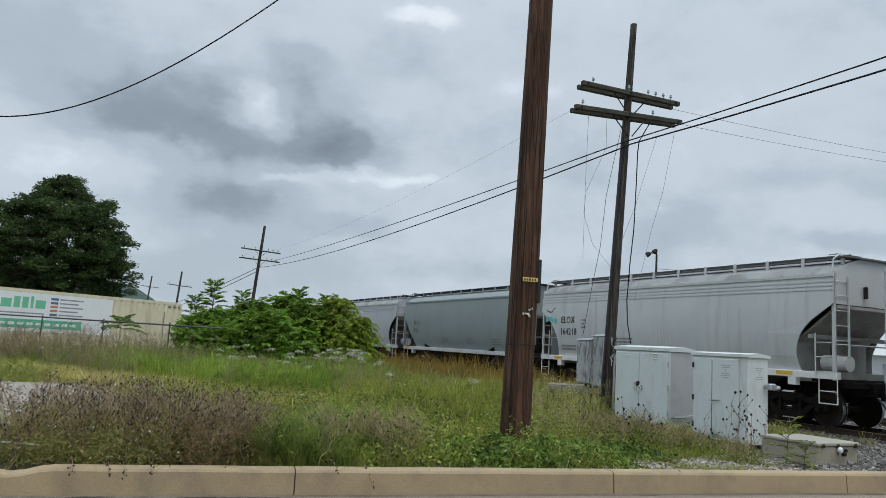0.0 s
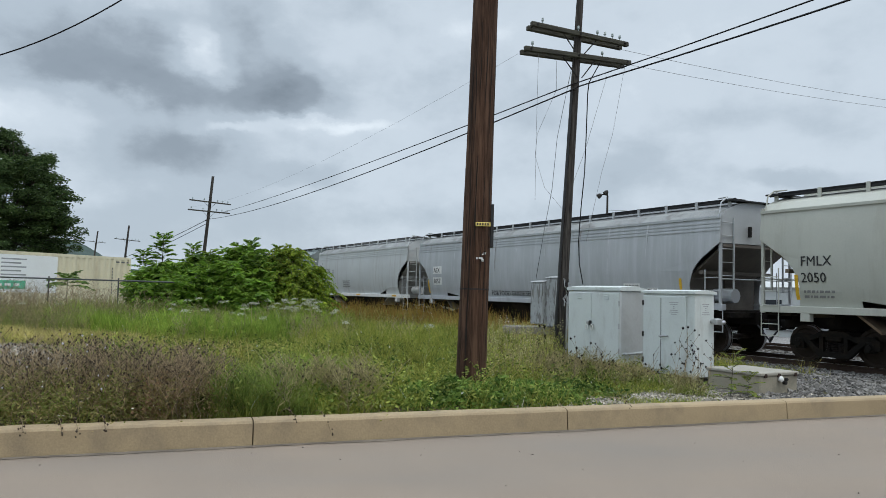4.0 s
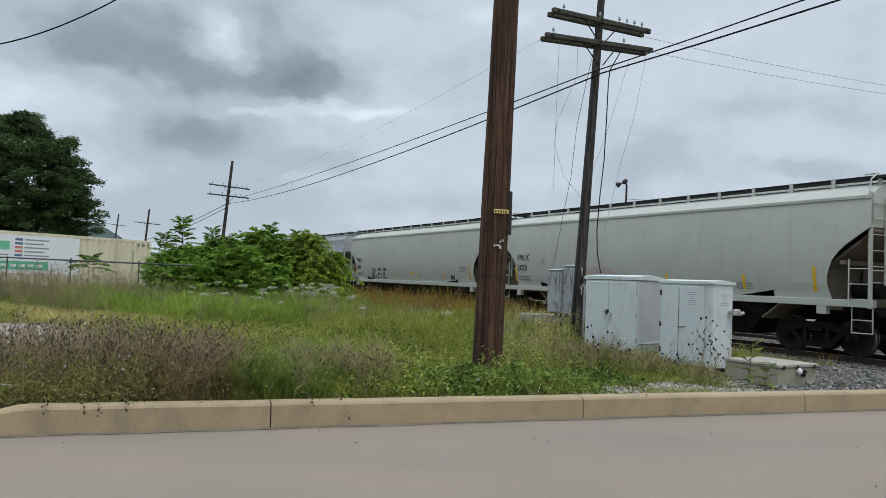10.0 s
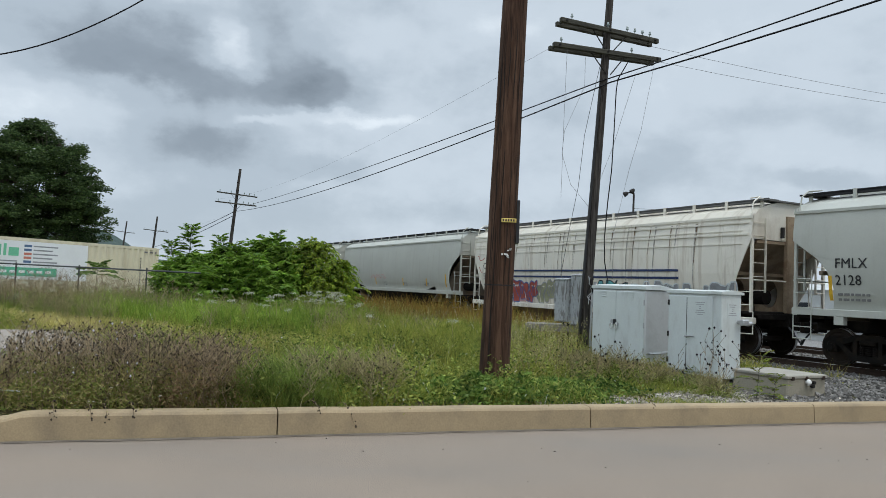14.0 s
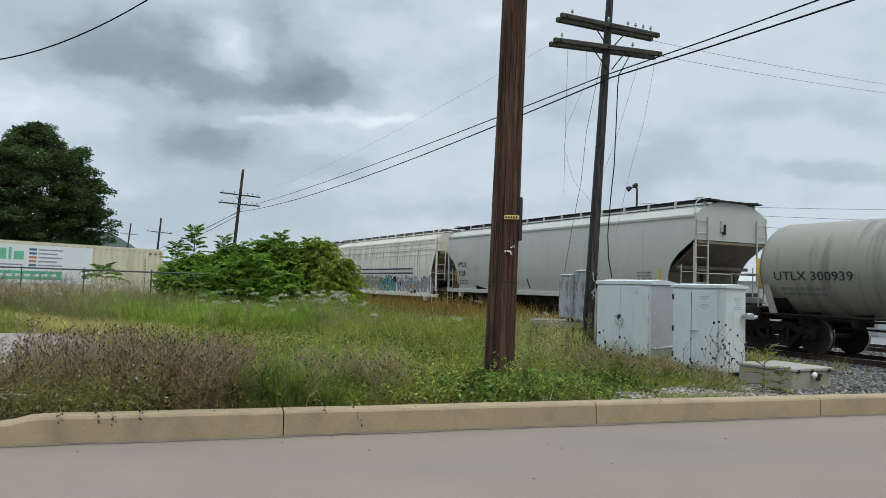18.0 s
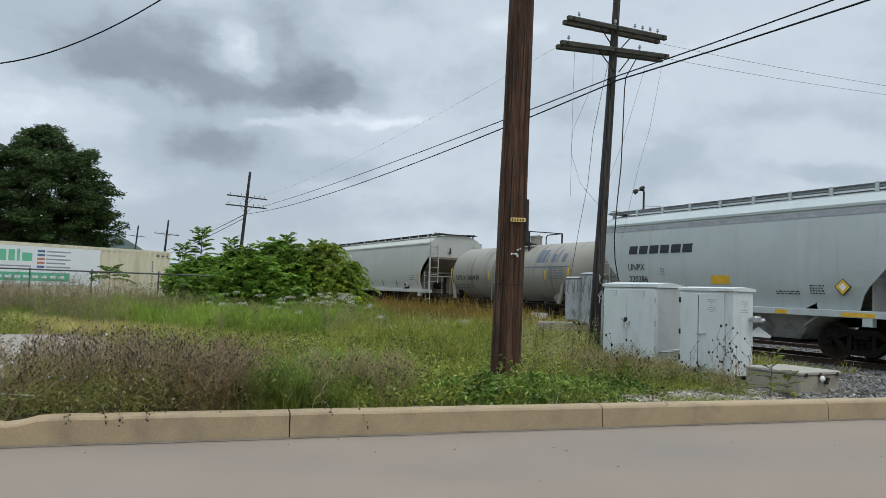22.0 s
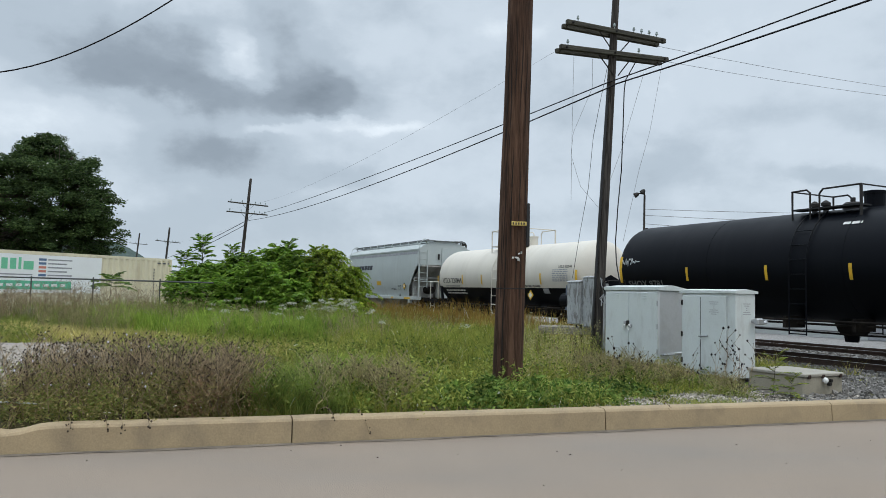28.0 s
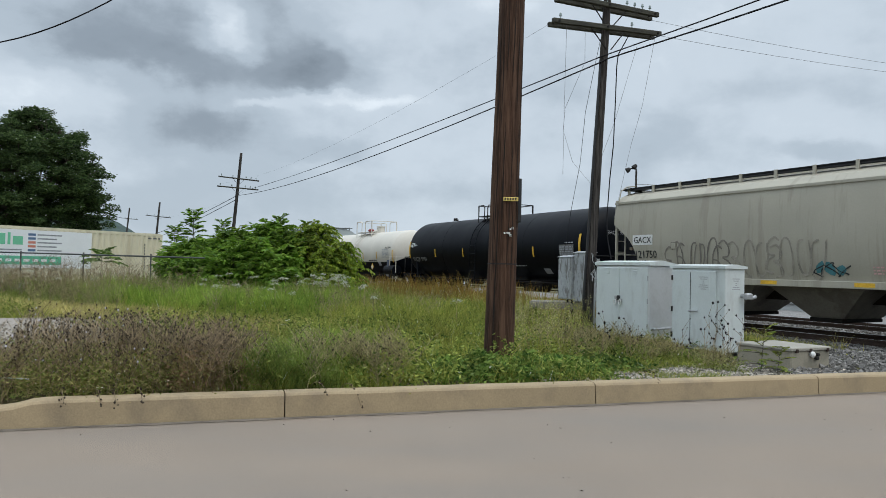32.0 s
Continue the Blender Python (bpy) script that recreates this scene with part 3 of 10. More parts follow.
def on_ballast(rng):
    s, o = rng.uniform(-15, -3), rng.choice([rng.uniform(-4.6, -1.4), rng.uniform(-4.6, -0.9)])
    p = track_point(s, o, 0)
    h = np.interp(o, [-4.9, -3.2, -1.7, -1.45, 0], [-0.26, -0.19, -0.10, -0.05, -0.05]) + RAIL_Z - 0.12
    return p.x, p.y, h


def between_tracks(rng):
    p = track_point(rng.uniform(-24, -4), rng.uniform(1.0, 4.0), 0)
    return p.x, p.y, RAIL_Z - 0.185


def behind_kerb(rng):
    a, b = rng.uniform(6.9, 12.0), rng.uniform(0.22, 4.2)
    p = KERB_O + KERB_A * a + KERB_N * b
    return p.x, p.y, float(ground_z(p.x, p.y))


def on_drive(rng):
    x, y = rng.uniform(-11, -4.9), rng.uniform(8.6, 15.4)
    return x, y, float(ground_z(x, y)) + 0.045


def by_kerb(rng):
    a = 3.0 + 5.0 * rng.uniform() ** 0.9
    b = 0.22 + (0.75 + 0.30 * (a - 3.0)) * rng.uniform() ** 1.4
    p = KERB_O + KERB_A * a + KERB_N * b
    return p.x, p.y, float(ground_z(p.x, p.y))


# ---- poles and wires ----
def pole_mesh(bm, base, top, r0, r1, seg=18, rings=26):
    base, top = Vector(base), Vector(top)
    ax = (top - base)
    prev = None
    for i in range(rings + 1):
        t = i / rings
        c = base + ax * t
        r = r0 + (r1 - r0) * t
        ring = []
        for k in range(seg):
            a = 2 * math.pi * k / seg
            rr = r * (1 + 0.025 * noise.noise((math.cos(a) * 2, math.sin(a) * 2, t * 9 + base.x)))
            ring.append(bm.verts.new(c + Vector((rr * math.cos(a), rr * math.sin(a), 0))))
        if prev:
            for k in range(seg):
                bm.faces.new((prev[k], prev[(k + 1) % seg], ring[(k + 1) % seg], ring[k]))
        prev = ring
    bm.faces.new(prev)


def build_near_pole():
    pole = thing("utility_pole", "thick brown weathered timber utility pole leaning slightly, standing in weeds", "utility pole", Matrix.Translation((0.715, 9.5, 0)))
    bm = bmesh.new()
    pole_mesh(bm, (0, 0, 0.0), (0.198, 0, 10.0), 0.195, 0.137, rings=30)
    part("shaft", bm, M_POLE, pole, smooth=True)
    # long drying cracks in the timber
    rc = random.Random(3)
    for k in range(22):
        ang = radians(-90 + rc.uniform(-75, 75))
        z0 = rc.uniform(0.25, 4.2)
        ln = rc.uniform(0.35, 1.5)
        bm = bmesh.new()
        rows = []
        for i in range(9):
            t = i / 8
            z = z0 + ln * t
            rad = 0.195 - 0.05 * z / 8.6 + 0.0035
            half = (0.0035 + 0.004 * rc.random()) * math.sin(math.pi * (0.08 + 0.84 * t))
            aa = ang + 0.03 * math.sin(5 * t + k)
            rows.append([bm.verts.new((0.17 * z / 8.6 + rad * math.cos(aa + e * half / rad), rad * math.sin(aa + e * half / rad), z)) for e in (-1, 1)])
        for a, b in zip(rows[:-1], rows[1:]):
            bm.faces.new((a[0], a[1], b[1], b[0]))
        part("crack", bm, M_CRACK, pole)

    def cx(z):
        return 0.17 * z / 8.6
    bm = bmesh.new()
    box(bm, cx(2.3) - 0.03, -0.21, 2.355, cx(2.3) + 0.16, -0.185, 2.405, ch=0.004)
    part("number_plate", bm, M_YELLOW, pole, "small yellow metal tag")
    bm = bmesh.new()
    for k in range(5):
        box(bm, cx(2.3) - 0.015 + 0.033 * k, -0.2125, 2.366, cx(2.3) + 0.003 + 0.033 * k, -0.2105, 2.394)
    part("plate_mark", bm, M_LETTER, pole)
    bm = bmesh.new()
    box(bm, cx(2.3) + 0.165, -0.07, 2.10, cx(2.3) + 0.215, 0.07, 2.66, ch=0.01)
    part("conduit_cover", bm, M_BLACK, pole, "black plastic cover strip")
    bm = bmesh.new()
    for k in range(9):
        z = 1.94 + 0.045 * random.uniform(-1.6, 1.6)
        x = cx(z) + random.uniform(-0.02, 0.09)
        box(bm, x, -0.205, z, x + random.uniform(0.012, 0.03), -0.186, z + random.uniform(0.012, 0.03))
    ob = part("paper_scrap", bm, M_WHITE, pole, "torn white paper and staples")
    ob["kind"] = "stuff"
    bm = bmesh.new()
    pole_mesh(bm, (cx(1.55), 0, 1.55), (cx(1.57), 0, 1.565), 0.19, 0.19, rings=1)
    part("band", bm, M_DARKSTEEL, pole)
    return pole


def insulator(parent, m, shared):
    if not shared:
        bm = bmesh.new()
        lathe(bm, [(0.009, 0.0), (0.009, 0.05), (0.026, 0.055), (0.034, 0.075), (0.023, 0.09), (0.026, 0.11), (0.018, 0.13), (0.0, 0.135)], 8)
        shared.append(part("insulator", bm, M_GLASSY, parent))
        shared[0].matrix_basis = m
    else:
        again(shared[0], parent, m)


PINS = []


def build_armed_pole(name, label, base, lean, height, r0, r1, arms, arm_deg, detail=True):
    pole = thing(name, label, "utility pole", Matrix.Translation(base), group="line of crossarm poles")
    bm = bmesh.new()
    pole_mesh(bm, (0, 0, -0.2), (lean[0], lean[1], height), r0, r1, seg=14)
    part("shaft", bm, M_POLEGREY, pole, smooth=True)
    turn = Matrix.Rotation(radians(arm_deg), 4, 'Z')
    for z, tilt, shift, arm_len in arms:
        cxy = Vector((lean[0] * z / height, lean[1] * z / height, z))
        am = Matrix.Translation(cxy) @ turn @ Matrix.Rotation(radians(tilt), 4, 'Y') @ Matrix.Translation((shift, 0, 0))
        w = (r0 + (r1 - r0) * z / height) * 0.92
        bm = bmesh.new()
        box(bm, -arm_len / 2, -w - 0.095, -0.05, arm_len / 2, -w, 0.05, ch=0.012)
        arm = part("crossarm", bm, M_ARM, pole)
        arm.matrix_basis = am
        if detail:
            bm = bmesh.new()
            box(bm, -arm_len / 2 + 0.06, w, -0.052, arm_len / 2 + 0.02, w + 0.095, 0.045, ch=0.012)
            arm2 = part("crossarm", bm, M_ARM, pole)
            arm2.matrix_basis = am
            for x in (-arm_len / 2 + 0.14, -0.05, arm_len / 2 - 0.12):
                bm = bmesh.new()
                rod(bm, (x, -w - 0.12, 0.0), (x, w + 0.12, 0.0), 0.012, seg=6)
                rod(bm, (x, -w - 0.108, 0.0), (x, -w - 0.094, 0.0), 0.028, seg=8)
                br = part("through_bolt", bm, M_DARKSTEEL, pole)
                br.matrix_basis = am
        for sx in (-1, 1):
            bm = bmesh.new()
            rod(bm, (sx * 0.44 - shift, -w - 0.01, -0.05), (sx * 0.06 - shift, -w - 0.01, -0.47), 0.014, seg=5)
            br = part("brace", bm, M_DARKSTEEL, pole)
            br.matrix_basis = am
        for k in (((-0.78, -0.06, 0.34, 0.50, 0.66, 0.82) if z > 7 else (-0.86, 0.44)) if detail else (-0.85, -0.3, 0.35, 0.6, 0.85)):
            insulator(pole, am @ Matrix.Translation((k * arm_len / 2, -w - 0.048, 0.05)) @ Matrix.Scale(1.0 if detail else 1.6, 4), PINS)
    return pole


def sagging(bm, p0, p1, sag, r, n=14, seg=5):
    p0, p1 = Vector(p0), Vector(p1)
    pts = [p0.lerp(p1, i / n) - Vector((0, 0, sag * 4 * (i / n) * (1 - i / n))) for i in range(n + 1)]
    rings = []
    ax = (p1 - p0).normalized()
    s = ax.cross(Vector((0, 0, 1))).normalized()
    t = s.cross(ax)
    for p in pts:
        rings.append([bm.verts.new(p + r * (math.cos(2 * math.pi * k / seg) * s + math.sin(2 * math.pi * k / seg) * t)) for k in range(seg)])
    for a, b in zip(rings[:-1], rings[1:]):
        for k in range(seg):
            bm.faces.new((a[k], a[(k + 1) % seg], b[(k + 1) % seg], b[k]))


def wire(name, label, spans, r, material=None):
    bm = bmesh.new()
    for p0, p1, sag in spans:
        sagging(bm, p0, p1, sag, r)
    tagged(part(name, bm, material or M_WIRE, None), label, "wire")


def build_lines():
    build_near_pole()
    build_armed_pole("telegraph_pole", "grey-brown weathered telegraph pole with two double timber crossarms and glass insulators", (3.08, 16.0, 0.0), (0.45, 0.0), 8.95, 0.135, 0.072, [(7.27, 0, 0.0, 2.64), (6.785, -2.9, -0.01, 2.88)], 24.8)
    build_armed_pole("telegraph_pole", "distant dark telegraph pole with two crossarms above the bushes", (-17.6, 60.0, 0.0), (0.8, 0.0), 10.5, 0.165, 0.105, [(8.38, 3, 0.0, 3.25), (7.62, 2, 0.0, 3.3)], 24.8, detail=False)
    build_armed_pole("telegraph_pole", "far leaning telegraph pole with one crossarm", (-41.6, 105.0, 0.0), (0.75, 0.0), 9.95, 0.18, 0.12, [(7.9, 4, 0.0, 3.4)], 24.8, detail=False)
    build_armed_pole("telegraph_pole", "far telegraph pole with one crossarm against the sky", (-65.6, 150.0, 0.0), (1.1, 0.0), 12.3, 0.20, 0.13, [(10.1, 4, 0.0, 3.6)], 24.8, detail=False)
    # black conduit up the pole and its straps
    bm = bmesh.new()
    bent(bm, [(3.08 + 0.45 * z / 8.95 - (0.135 - 0.0070 * z) * 0.80, 15.96 - (0.135 - 0.0070 * z) * 0.55, z) for z in (0.3, 1.6, 3.0, 4.5, 5.6, 6.05)], 0.026, 8)
    tagged(part("riser_cable", bm, M_BLACK, None), "black plastic riser cable clipped up the telegraph pole", "cable")
    far_a, far_b = (-16.2, 60.0, 7.5), (-16.95, 59.9, 7.0)
    wire("power_cable", "black twisted power cable strung pole to pole", [(far_a, (3.30, 15.9, 6.14), 0.2), ((3.30, 15.9, 6.14), (3.48, 15.86, 6.20), 0.0), ((3.48, 15.86, 6.20), (19.9, -20.2, 7.52), 0.75)], 0.014)
    wire("power_cable", "black power cable strung pole to pole", [(far_b, (3.30, 15.85, 6.01), 0.48), ((3.30, 15.85, 6.01), (3.48, 15.84, 6.10), 0.0), ((3.48, 15.84, 6.10), (20.2, -20.2, 7.0), 0.78)], 0.017)
    wire("power_cable", "black power cable running on to the far poles", [((-16.85, 59.9, 7.1), (-42.0, 105.0, 5.2), 0.25)], 0.026)
    wire("power_cable", "black power cable running on to the far poles", [((-16.95, 59.9, 6.75), (-42.0, 105.0, 4.6), 0.25)], 0.026)
    wire("line_wire", "thin grey line wire", [((4.52, 16.5, 7.18), (26.0, 22.5, 7.4), 0.5)], 0.0045, M_THINWIRE)
    wire("line_wire", "thin grey line wire", [((4.70, 16.55, 6.85), (26.0, 22.7, 7.5), 0.5)], 0.0045, M_THINWIRE)
    wire("line_wire", "thin grey line wire running along the poles", [((2.3, 15.45, 6.8), (-18.4, 59.3, 7.9), 0.8), ((-16, 60, 7.6), (-41.6, 105, 7.9), 0.8)], 0.0025, M_THINWIRE)
    # slack wires that hang from the crossarms
    bm = bmesh.new()
    bent(bm, [(4.02, 16.3, 6.77), (3.78, 16.3, 6.32), (3.75, 16.3, 6.06), (3.73, 16.3, 5.2), (3.70, 16.3, 4.27), (3.62, 16.25, 3.5), (3.56, 16.2, 2.7), (3.56, 16.1, 2.2), (3.60, 15.9, 1.75)], 0.012)
    tagged(part("hanging_cable", bm, M_WIRE, None), "loose black cable hanging from the lower crossarm", "wire")
    bm = bmesh.new()
    bent(bm, [(3.34, 16.1, 6.6), (3.2, 16.2, 5.8), (3.07, 16.3, 5.02), (2.97, 16.3, 3.87), (2.80, 16.3, 2.9), (2.64, 16.3, 1.86)], 0.005)
    tagged(part("hanging_cable", bm, M_WIRE, None), "slack thin cable hanging beside the pole", "wire")
    for pts in ([(4.19, 16.3, 6.5), (3.71, 16.3, 4.78), (3.35, 16.3, 3.76)], [(4.59, 16.3, 6.7), (4.33, 16.3, 5.18), (4.09, 16.3, 4.29), (3.75, 16.3, 2.7)],
                [(2.51, 15.6, 6.8), (2.55, 16.0, 5.2), (2.59, 16.3, 3.6)], [(2.98, 16.0, 6.7), (3.02, 16.2, 6.1), (2.62, 16.3, 5.1), (2.58, 16.3, 4.6), (2.8, 16.3, 3.9), (3.2, 16.2, 3.4)]):
        bm = bmesh.new()
        bent(bm, pts, 0.0035, 5)
        tagged(part("hanging_wire", bm, M_THINWIRE, None), "loose thin wire hanging from the crossarm", "wire")
    bm = bmesh.new()
    pts = [(x, 9.5, 8.408 + 0.7873 * x - 0.05462 * x ** 2 - 0.01185 * x ** 3) for x in np.linspace(-9.5, 0.78, 46)]
    bent(bm, pts, 0.0095, 8)
    tagged(part("service_cable", bm, M_WIRE, None), "slack black service cable overhead", "wire")


# ---- trackside cabinets ----
TURN = pose(0, 0, 0, 0, 0, TRACK_DEG)


def build_cabinets():
    """Local x runs along the fronts, y towards the track, z up."""
    z0, z1 = 0.24, 1.67
    left = thing("signal_cabinet", "white two-door trackside signal cabinet with bare metal side", "cabinet", Matrix.Translation((3.08, 14.85, 0)) @ TURN, "signal cabinets")
    w, dp = 1.49, 0.62
    bm = bmesh.new()
    box(bm, 0, 0.0, z0, w, dp, z1 - 0.06, ch=0.02)
    part("body", bm, M_CABSIDE, left, "dull bare aluminium housing")
    bm = bmesh.new()
    prism(bm, [(-0.03, z1 - 0.06), (dp + 0.03, z1 - 0.06), (dp + 0.03, z1 - 0.02), (dp * 0.5, z1 + 0.035), (-0.03, z1)], -0.03, w + 0.03, axis="x")
    part("roof", bm, M_CAB, left)
    for k, (a, b) in enumerate(((0.02, 0.70), (0.708, 1.47))):
        bm = bmesh.new()
        box(bm, a, -0.028, z0 + 0.05, b, 0.0, z1 - 0.10, ch=0.008)
        door = part("door", bm, M_CAB, left)
        for zc in (z0 + 0.16, z1 - 0.22):
            for q in range(3):
                bm = bmesh.new()
                x = (0.30, 1.08)[k]
                box(bm, x, -0.042, zc + 0.045 * q, x + 0.12, -0.028, zc + 0.045 * q + 0.022, ch=0.004)
                part("vent_louvre", bm, M_CAB, door)
        for zc in (z0 + 0.25, 0.95, z1 - 0.3):
            bm = bmesh.new()
            rod(bm, (0.012 if k == 0 else 1.475, -0.03, zc - 0.05), (0.012 if k == 0 else 1.475, -0.03, zc + 0.05), 0.012)
            part("hinge", bm, M_STEEL, door)
    bm = bmesh.new()
    box(bm, 0.60, -0.07, 0.93, 0.67, -0.028, 1.02, ch=0.01)
    part("latch", bm, M_STEEL, left)
    bm = bmesh.new()
    box(bm, 0.74, -0.07, 0.90, 0.80, -0.028, 0.97, ch=0.01)
    part("latch", bm, M_STEEL, left)
    bm = bmesh.new()
    box(bm, 0.69, -0.085, 0.94, 0.74, -0.03, 1.03, ch=0.01)
    part("padlock", bm, M_BLACK, left)
    for x in (0.635, 0.775):
        bm = bmesh.new()
        bent(bm, [(x + 0.035 * math.cos(t), -0.078, 0.90 + 0.05 * math.sin(t)) for t in np.linspace(0, 6.2, 14)], 0.008)
        part("ring_handle", bm, M_WHITE, left, "white ring handle")
    bm = bmesh.new()
    bent(bm, [(w, 0.08, 0.44), (w + 0.05, 0.08, 0.44), (w + 0.05, 0.52, 0.46), (w, 0.52, 0.46)], 0.017)
    part("grab_bar", bm, M_STEEL, left)
    for x in (0.06, w - 0.06):
        for y in (0.05, dp - 0.05):
            bm = bmesh.new()
            box(bm, x - 0.04, y - 0.04, 0.0, x + 0.04, y + 0.04, z0)
            part("leg", bm, M_CABSIDE, left)
    right = thing("signal_cabinet", "white trackside signal cabinet with paper notices and a side lamp bracket", "cabinet", Matrix.Translation((3.98, 12.85, 0)) @ TURN, "signal cabinets")
    w, dp = 1.15, 0.455
    z0, z1 = 0.22, 1.62
    bm = bmesh.new()
    box(bm, 0, 0, z0, w, dp, z1 - 0.05, ch=0.012)
    part("body", bm, M_CAB, right)
    bm = bmesh.new()
    prism(bm, [(-0.03, z1 - 0.05), (dp + 0.03, z1 - 0.05), (dp + 0.03, z1 - 0.01), (dp * 0.5, z1 + 0.02), (-0.03, z1 - 0.005)], -0.03, w + 0.03, axis="x")
    part("roof", bm, M_CAB, right)
    bm = bmesh.new()
    box(bm, 0.02, -0.025, z0 + 0.06, w - 0.17, 0.0, z1 - 0.09, ch=0.008)
    door = part("door", bm, M_CAB, right)
    for zc in (0.42, 0.86, 1.40):
        bm = bmesh.new()
        box(bm, 0.015, -0.045, zc - 0.04, 0.05, -0.025, zc + 0.05, ch=0.005)
        part("hinge", bm, M_DARKSTEEL, door)
    bm = bmesh.new()
    box(bm, 0.44, -0.032, 0.82, 0.445, -0.025, z1 - 0.12)
    box(bm, 0.44, -0.032, z0 + 0.1, 0.445, -0.025, 0.80)
    part("seam", bm, M_DARKSTEEL, door)
    bm = bmesh.new()
    rod(bm, (0.42, -0.05, 0.85), (0.62, -0.05, 0.86), 0.012)
    rod(bm, (0.46, -0.05, 0.85), (0.46, -0.02, 0.85), 0.016)
    part("handle", bm, M_STEEL, door)
    bm = bmesh.new()
    box(bm, 0.60, -0.029, 1.18, 0.86, -0.0255, 1.46)
    note = part("notice", bm, M_CAB, door, "weathered grey paper notice")
    bm = bmesh.new()
    for r, wd in enumerate((0.2, 0.16, 0.03, 0.03, 0.17, 0.2, 0.12)):
        box(bm, 0.73 - wd / 2, -0.032, 1.42 - 0.033 * r, 0.73 + wd / 2, -0.0295, 1.432 - 0.033 * r)
    part("notice_line", bm, M_NOTICE, note)
    bm = bmesh.new()
    box(bm, w, 0.13, 1.20, w + 0.004, 0.36, 1.44)
    note = part("notice", bm, M_CAB, right, "weathered grey paper notice")
    bm = bmesh.new()
    for r, wd in enumerate((0.17, 0.12, 0.03, 0.03, 0.15, 0.18)):
        box(bm, w + 0.0045, 0.245 - wd / 2, 1.40 - 0.034 * r, w + 0.007, 0.245 + wd / 2, 1.412 - 0.034 * r)
    part("notice_line", bm, M_NOTICE, note)
    bm = bmesh.new()
    rod(bm, (w, 0.38, 1.13), (w + 0.09, 0.38, 1.13), 0.035)
    box(bm, w + 0.07, 0.32, 1.08, w + 0.17, 0.46, 1.18, ch=0.02)
    rod(bm, (w + 0.12, 0.46, 1.10), (w + 0.12, 0.56, 1.12), 0.03)
    part("cable_gland", bm, M_STEEL, right, "grey conduit fitting")
    for x in (0.05, w - 0.05):
        for y in (0.05, dp - 0.05):
            bm = bmesh.new()
            box(bm, x - 0.03, y - 0.03, 0.0, x + 0.03, y + 0.03, z0)
            part("leg", bm, M_CABSIDE, right)
    # boxes and conduit on the telegraph pole
    for (x, y, w2, h0, h1, lab) in ((2.72, 17.35, 0.42, 0.82, 1.80, "peeling grey junction box beside the pole"), (3.02, 17.0, 0.40, 0.76, 1.90, "tall grey metal junction box beside the pole")):
        jb = thing("junction_box", lab, "junction box", Matrix.Translation((x, y, 0)) @ TURN, "junction boxes")
        bm = bmesh.new()
        box(bm, -0.05, 0, h0, w2, 0.30, h1, ch=0.015)
        part("body", bm, M_PEEL, jb)
        bm = bmesh.new()
        box(bm, -0.03, -0.02, h0 + 0.03, w2 - 0.02, 0.0, h1 - 0.05, ch=0.006)
        part("door", bm, M_PEEL, jb)
        bm = bmesh.new()
        prism(bm, [(-0.03, h1), (0.33, h1), (0.15, h1 + 0.04)], -0.07, w2 + 0.02, axis="x")
        part("roof", bm, M_PEEL, jb)
        bm = bmesh.new()
        rod(bm, (0.1, 0.15, 0.0), (0.1, 0.15, h0), 0.04)
        rod(bm, (0.3, 0.15, 0.0), (0.3, 0.15, h0), 0.04)
        part("stand", bm, M_DARKSTEEL, jb)
    deck = thing("plank_platform", "weathered grey plank platform under the junction boxes", "platform", Matrix.Translation((2.02, 17.35, 0.0)) @ pose(0, 0, 0, 0, 0, -12))
    for k in range(5):
        bm = bmesh.new()
        box(bm, 0.0 + 0.01 * (k % 2), 0.19 * k, 0.70, 1.35, 0.19 * k + 0.175, 0.745, ch=0.006)
        part("plank", bm, M_PLANK, deck)
    bm = bmesh.new()
    box(bm, 0.0, -0.045, 0.58, 1.36, -0.002, 0.72, ch=0.008)
    part("edge_board", bm, M_PLANK, deck)
    for x in (0.08, 1.20):
        for y in (0.04, 0.80):
            bm = bmesh.new()
            box(bm, x, y, -0.15, x + 0.1, y + 0.1, 0.70)
            part("post", bm, M_TIE, deck)
    bm = bmesh.new()
    rod(bm, (3.30, 15.78, 0.1), (3.30, 15.80, 1.75), 0.032)
    rod(bm, (3.22, 15.76, 0.1), (3.24, 15.78, 1.5), 0.022)
    tagged(part("conduit", bm, M_STEEL, None), "grey steel conduits strapped to the pole foot", "conduit")
    meter = thing("cable_tangle", "tangled black and white cables on the pole", "cable")
    for k in range(5):
        bm = bmesh.new()
        r = random.Random(k)
        pts = [(3.2 + r.uniform(-0.06, 0.09), 15.78 + r.uniform(-0.05, 0.03), 1.85 - 0.14 * i + r.uniform(-0.04, 0.04)) for i in range(5)]
        bent(bm, pts, 0.008)
        part("cable_loop", bm, (M_WIRE, M_STEEL, M_WIRE)[k % 3], meter)
    # concrete vault
    vault = thing("concrete_vault", "low weathered concrete vault with pale lid beside the gravel", "vault", Matrix.Translation((4.98, 10.55, 0)) @ TURN)
    bm = bmesh.new()
    box(bm, -0.95, 0, -0.05, 0, 0.85, 0.40, ch=0.02)
    part("body", bm, M_CONC, vault)
    bm = bmesh.new()
    box(bm, -0.97, -0.02, 0.40, 0.02, 0.87, 0.445, ch=0.012)
    part("lid", bm, M_CONCLID, vault)
    bm = bmesh.new()
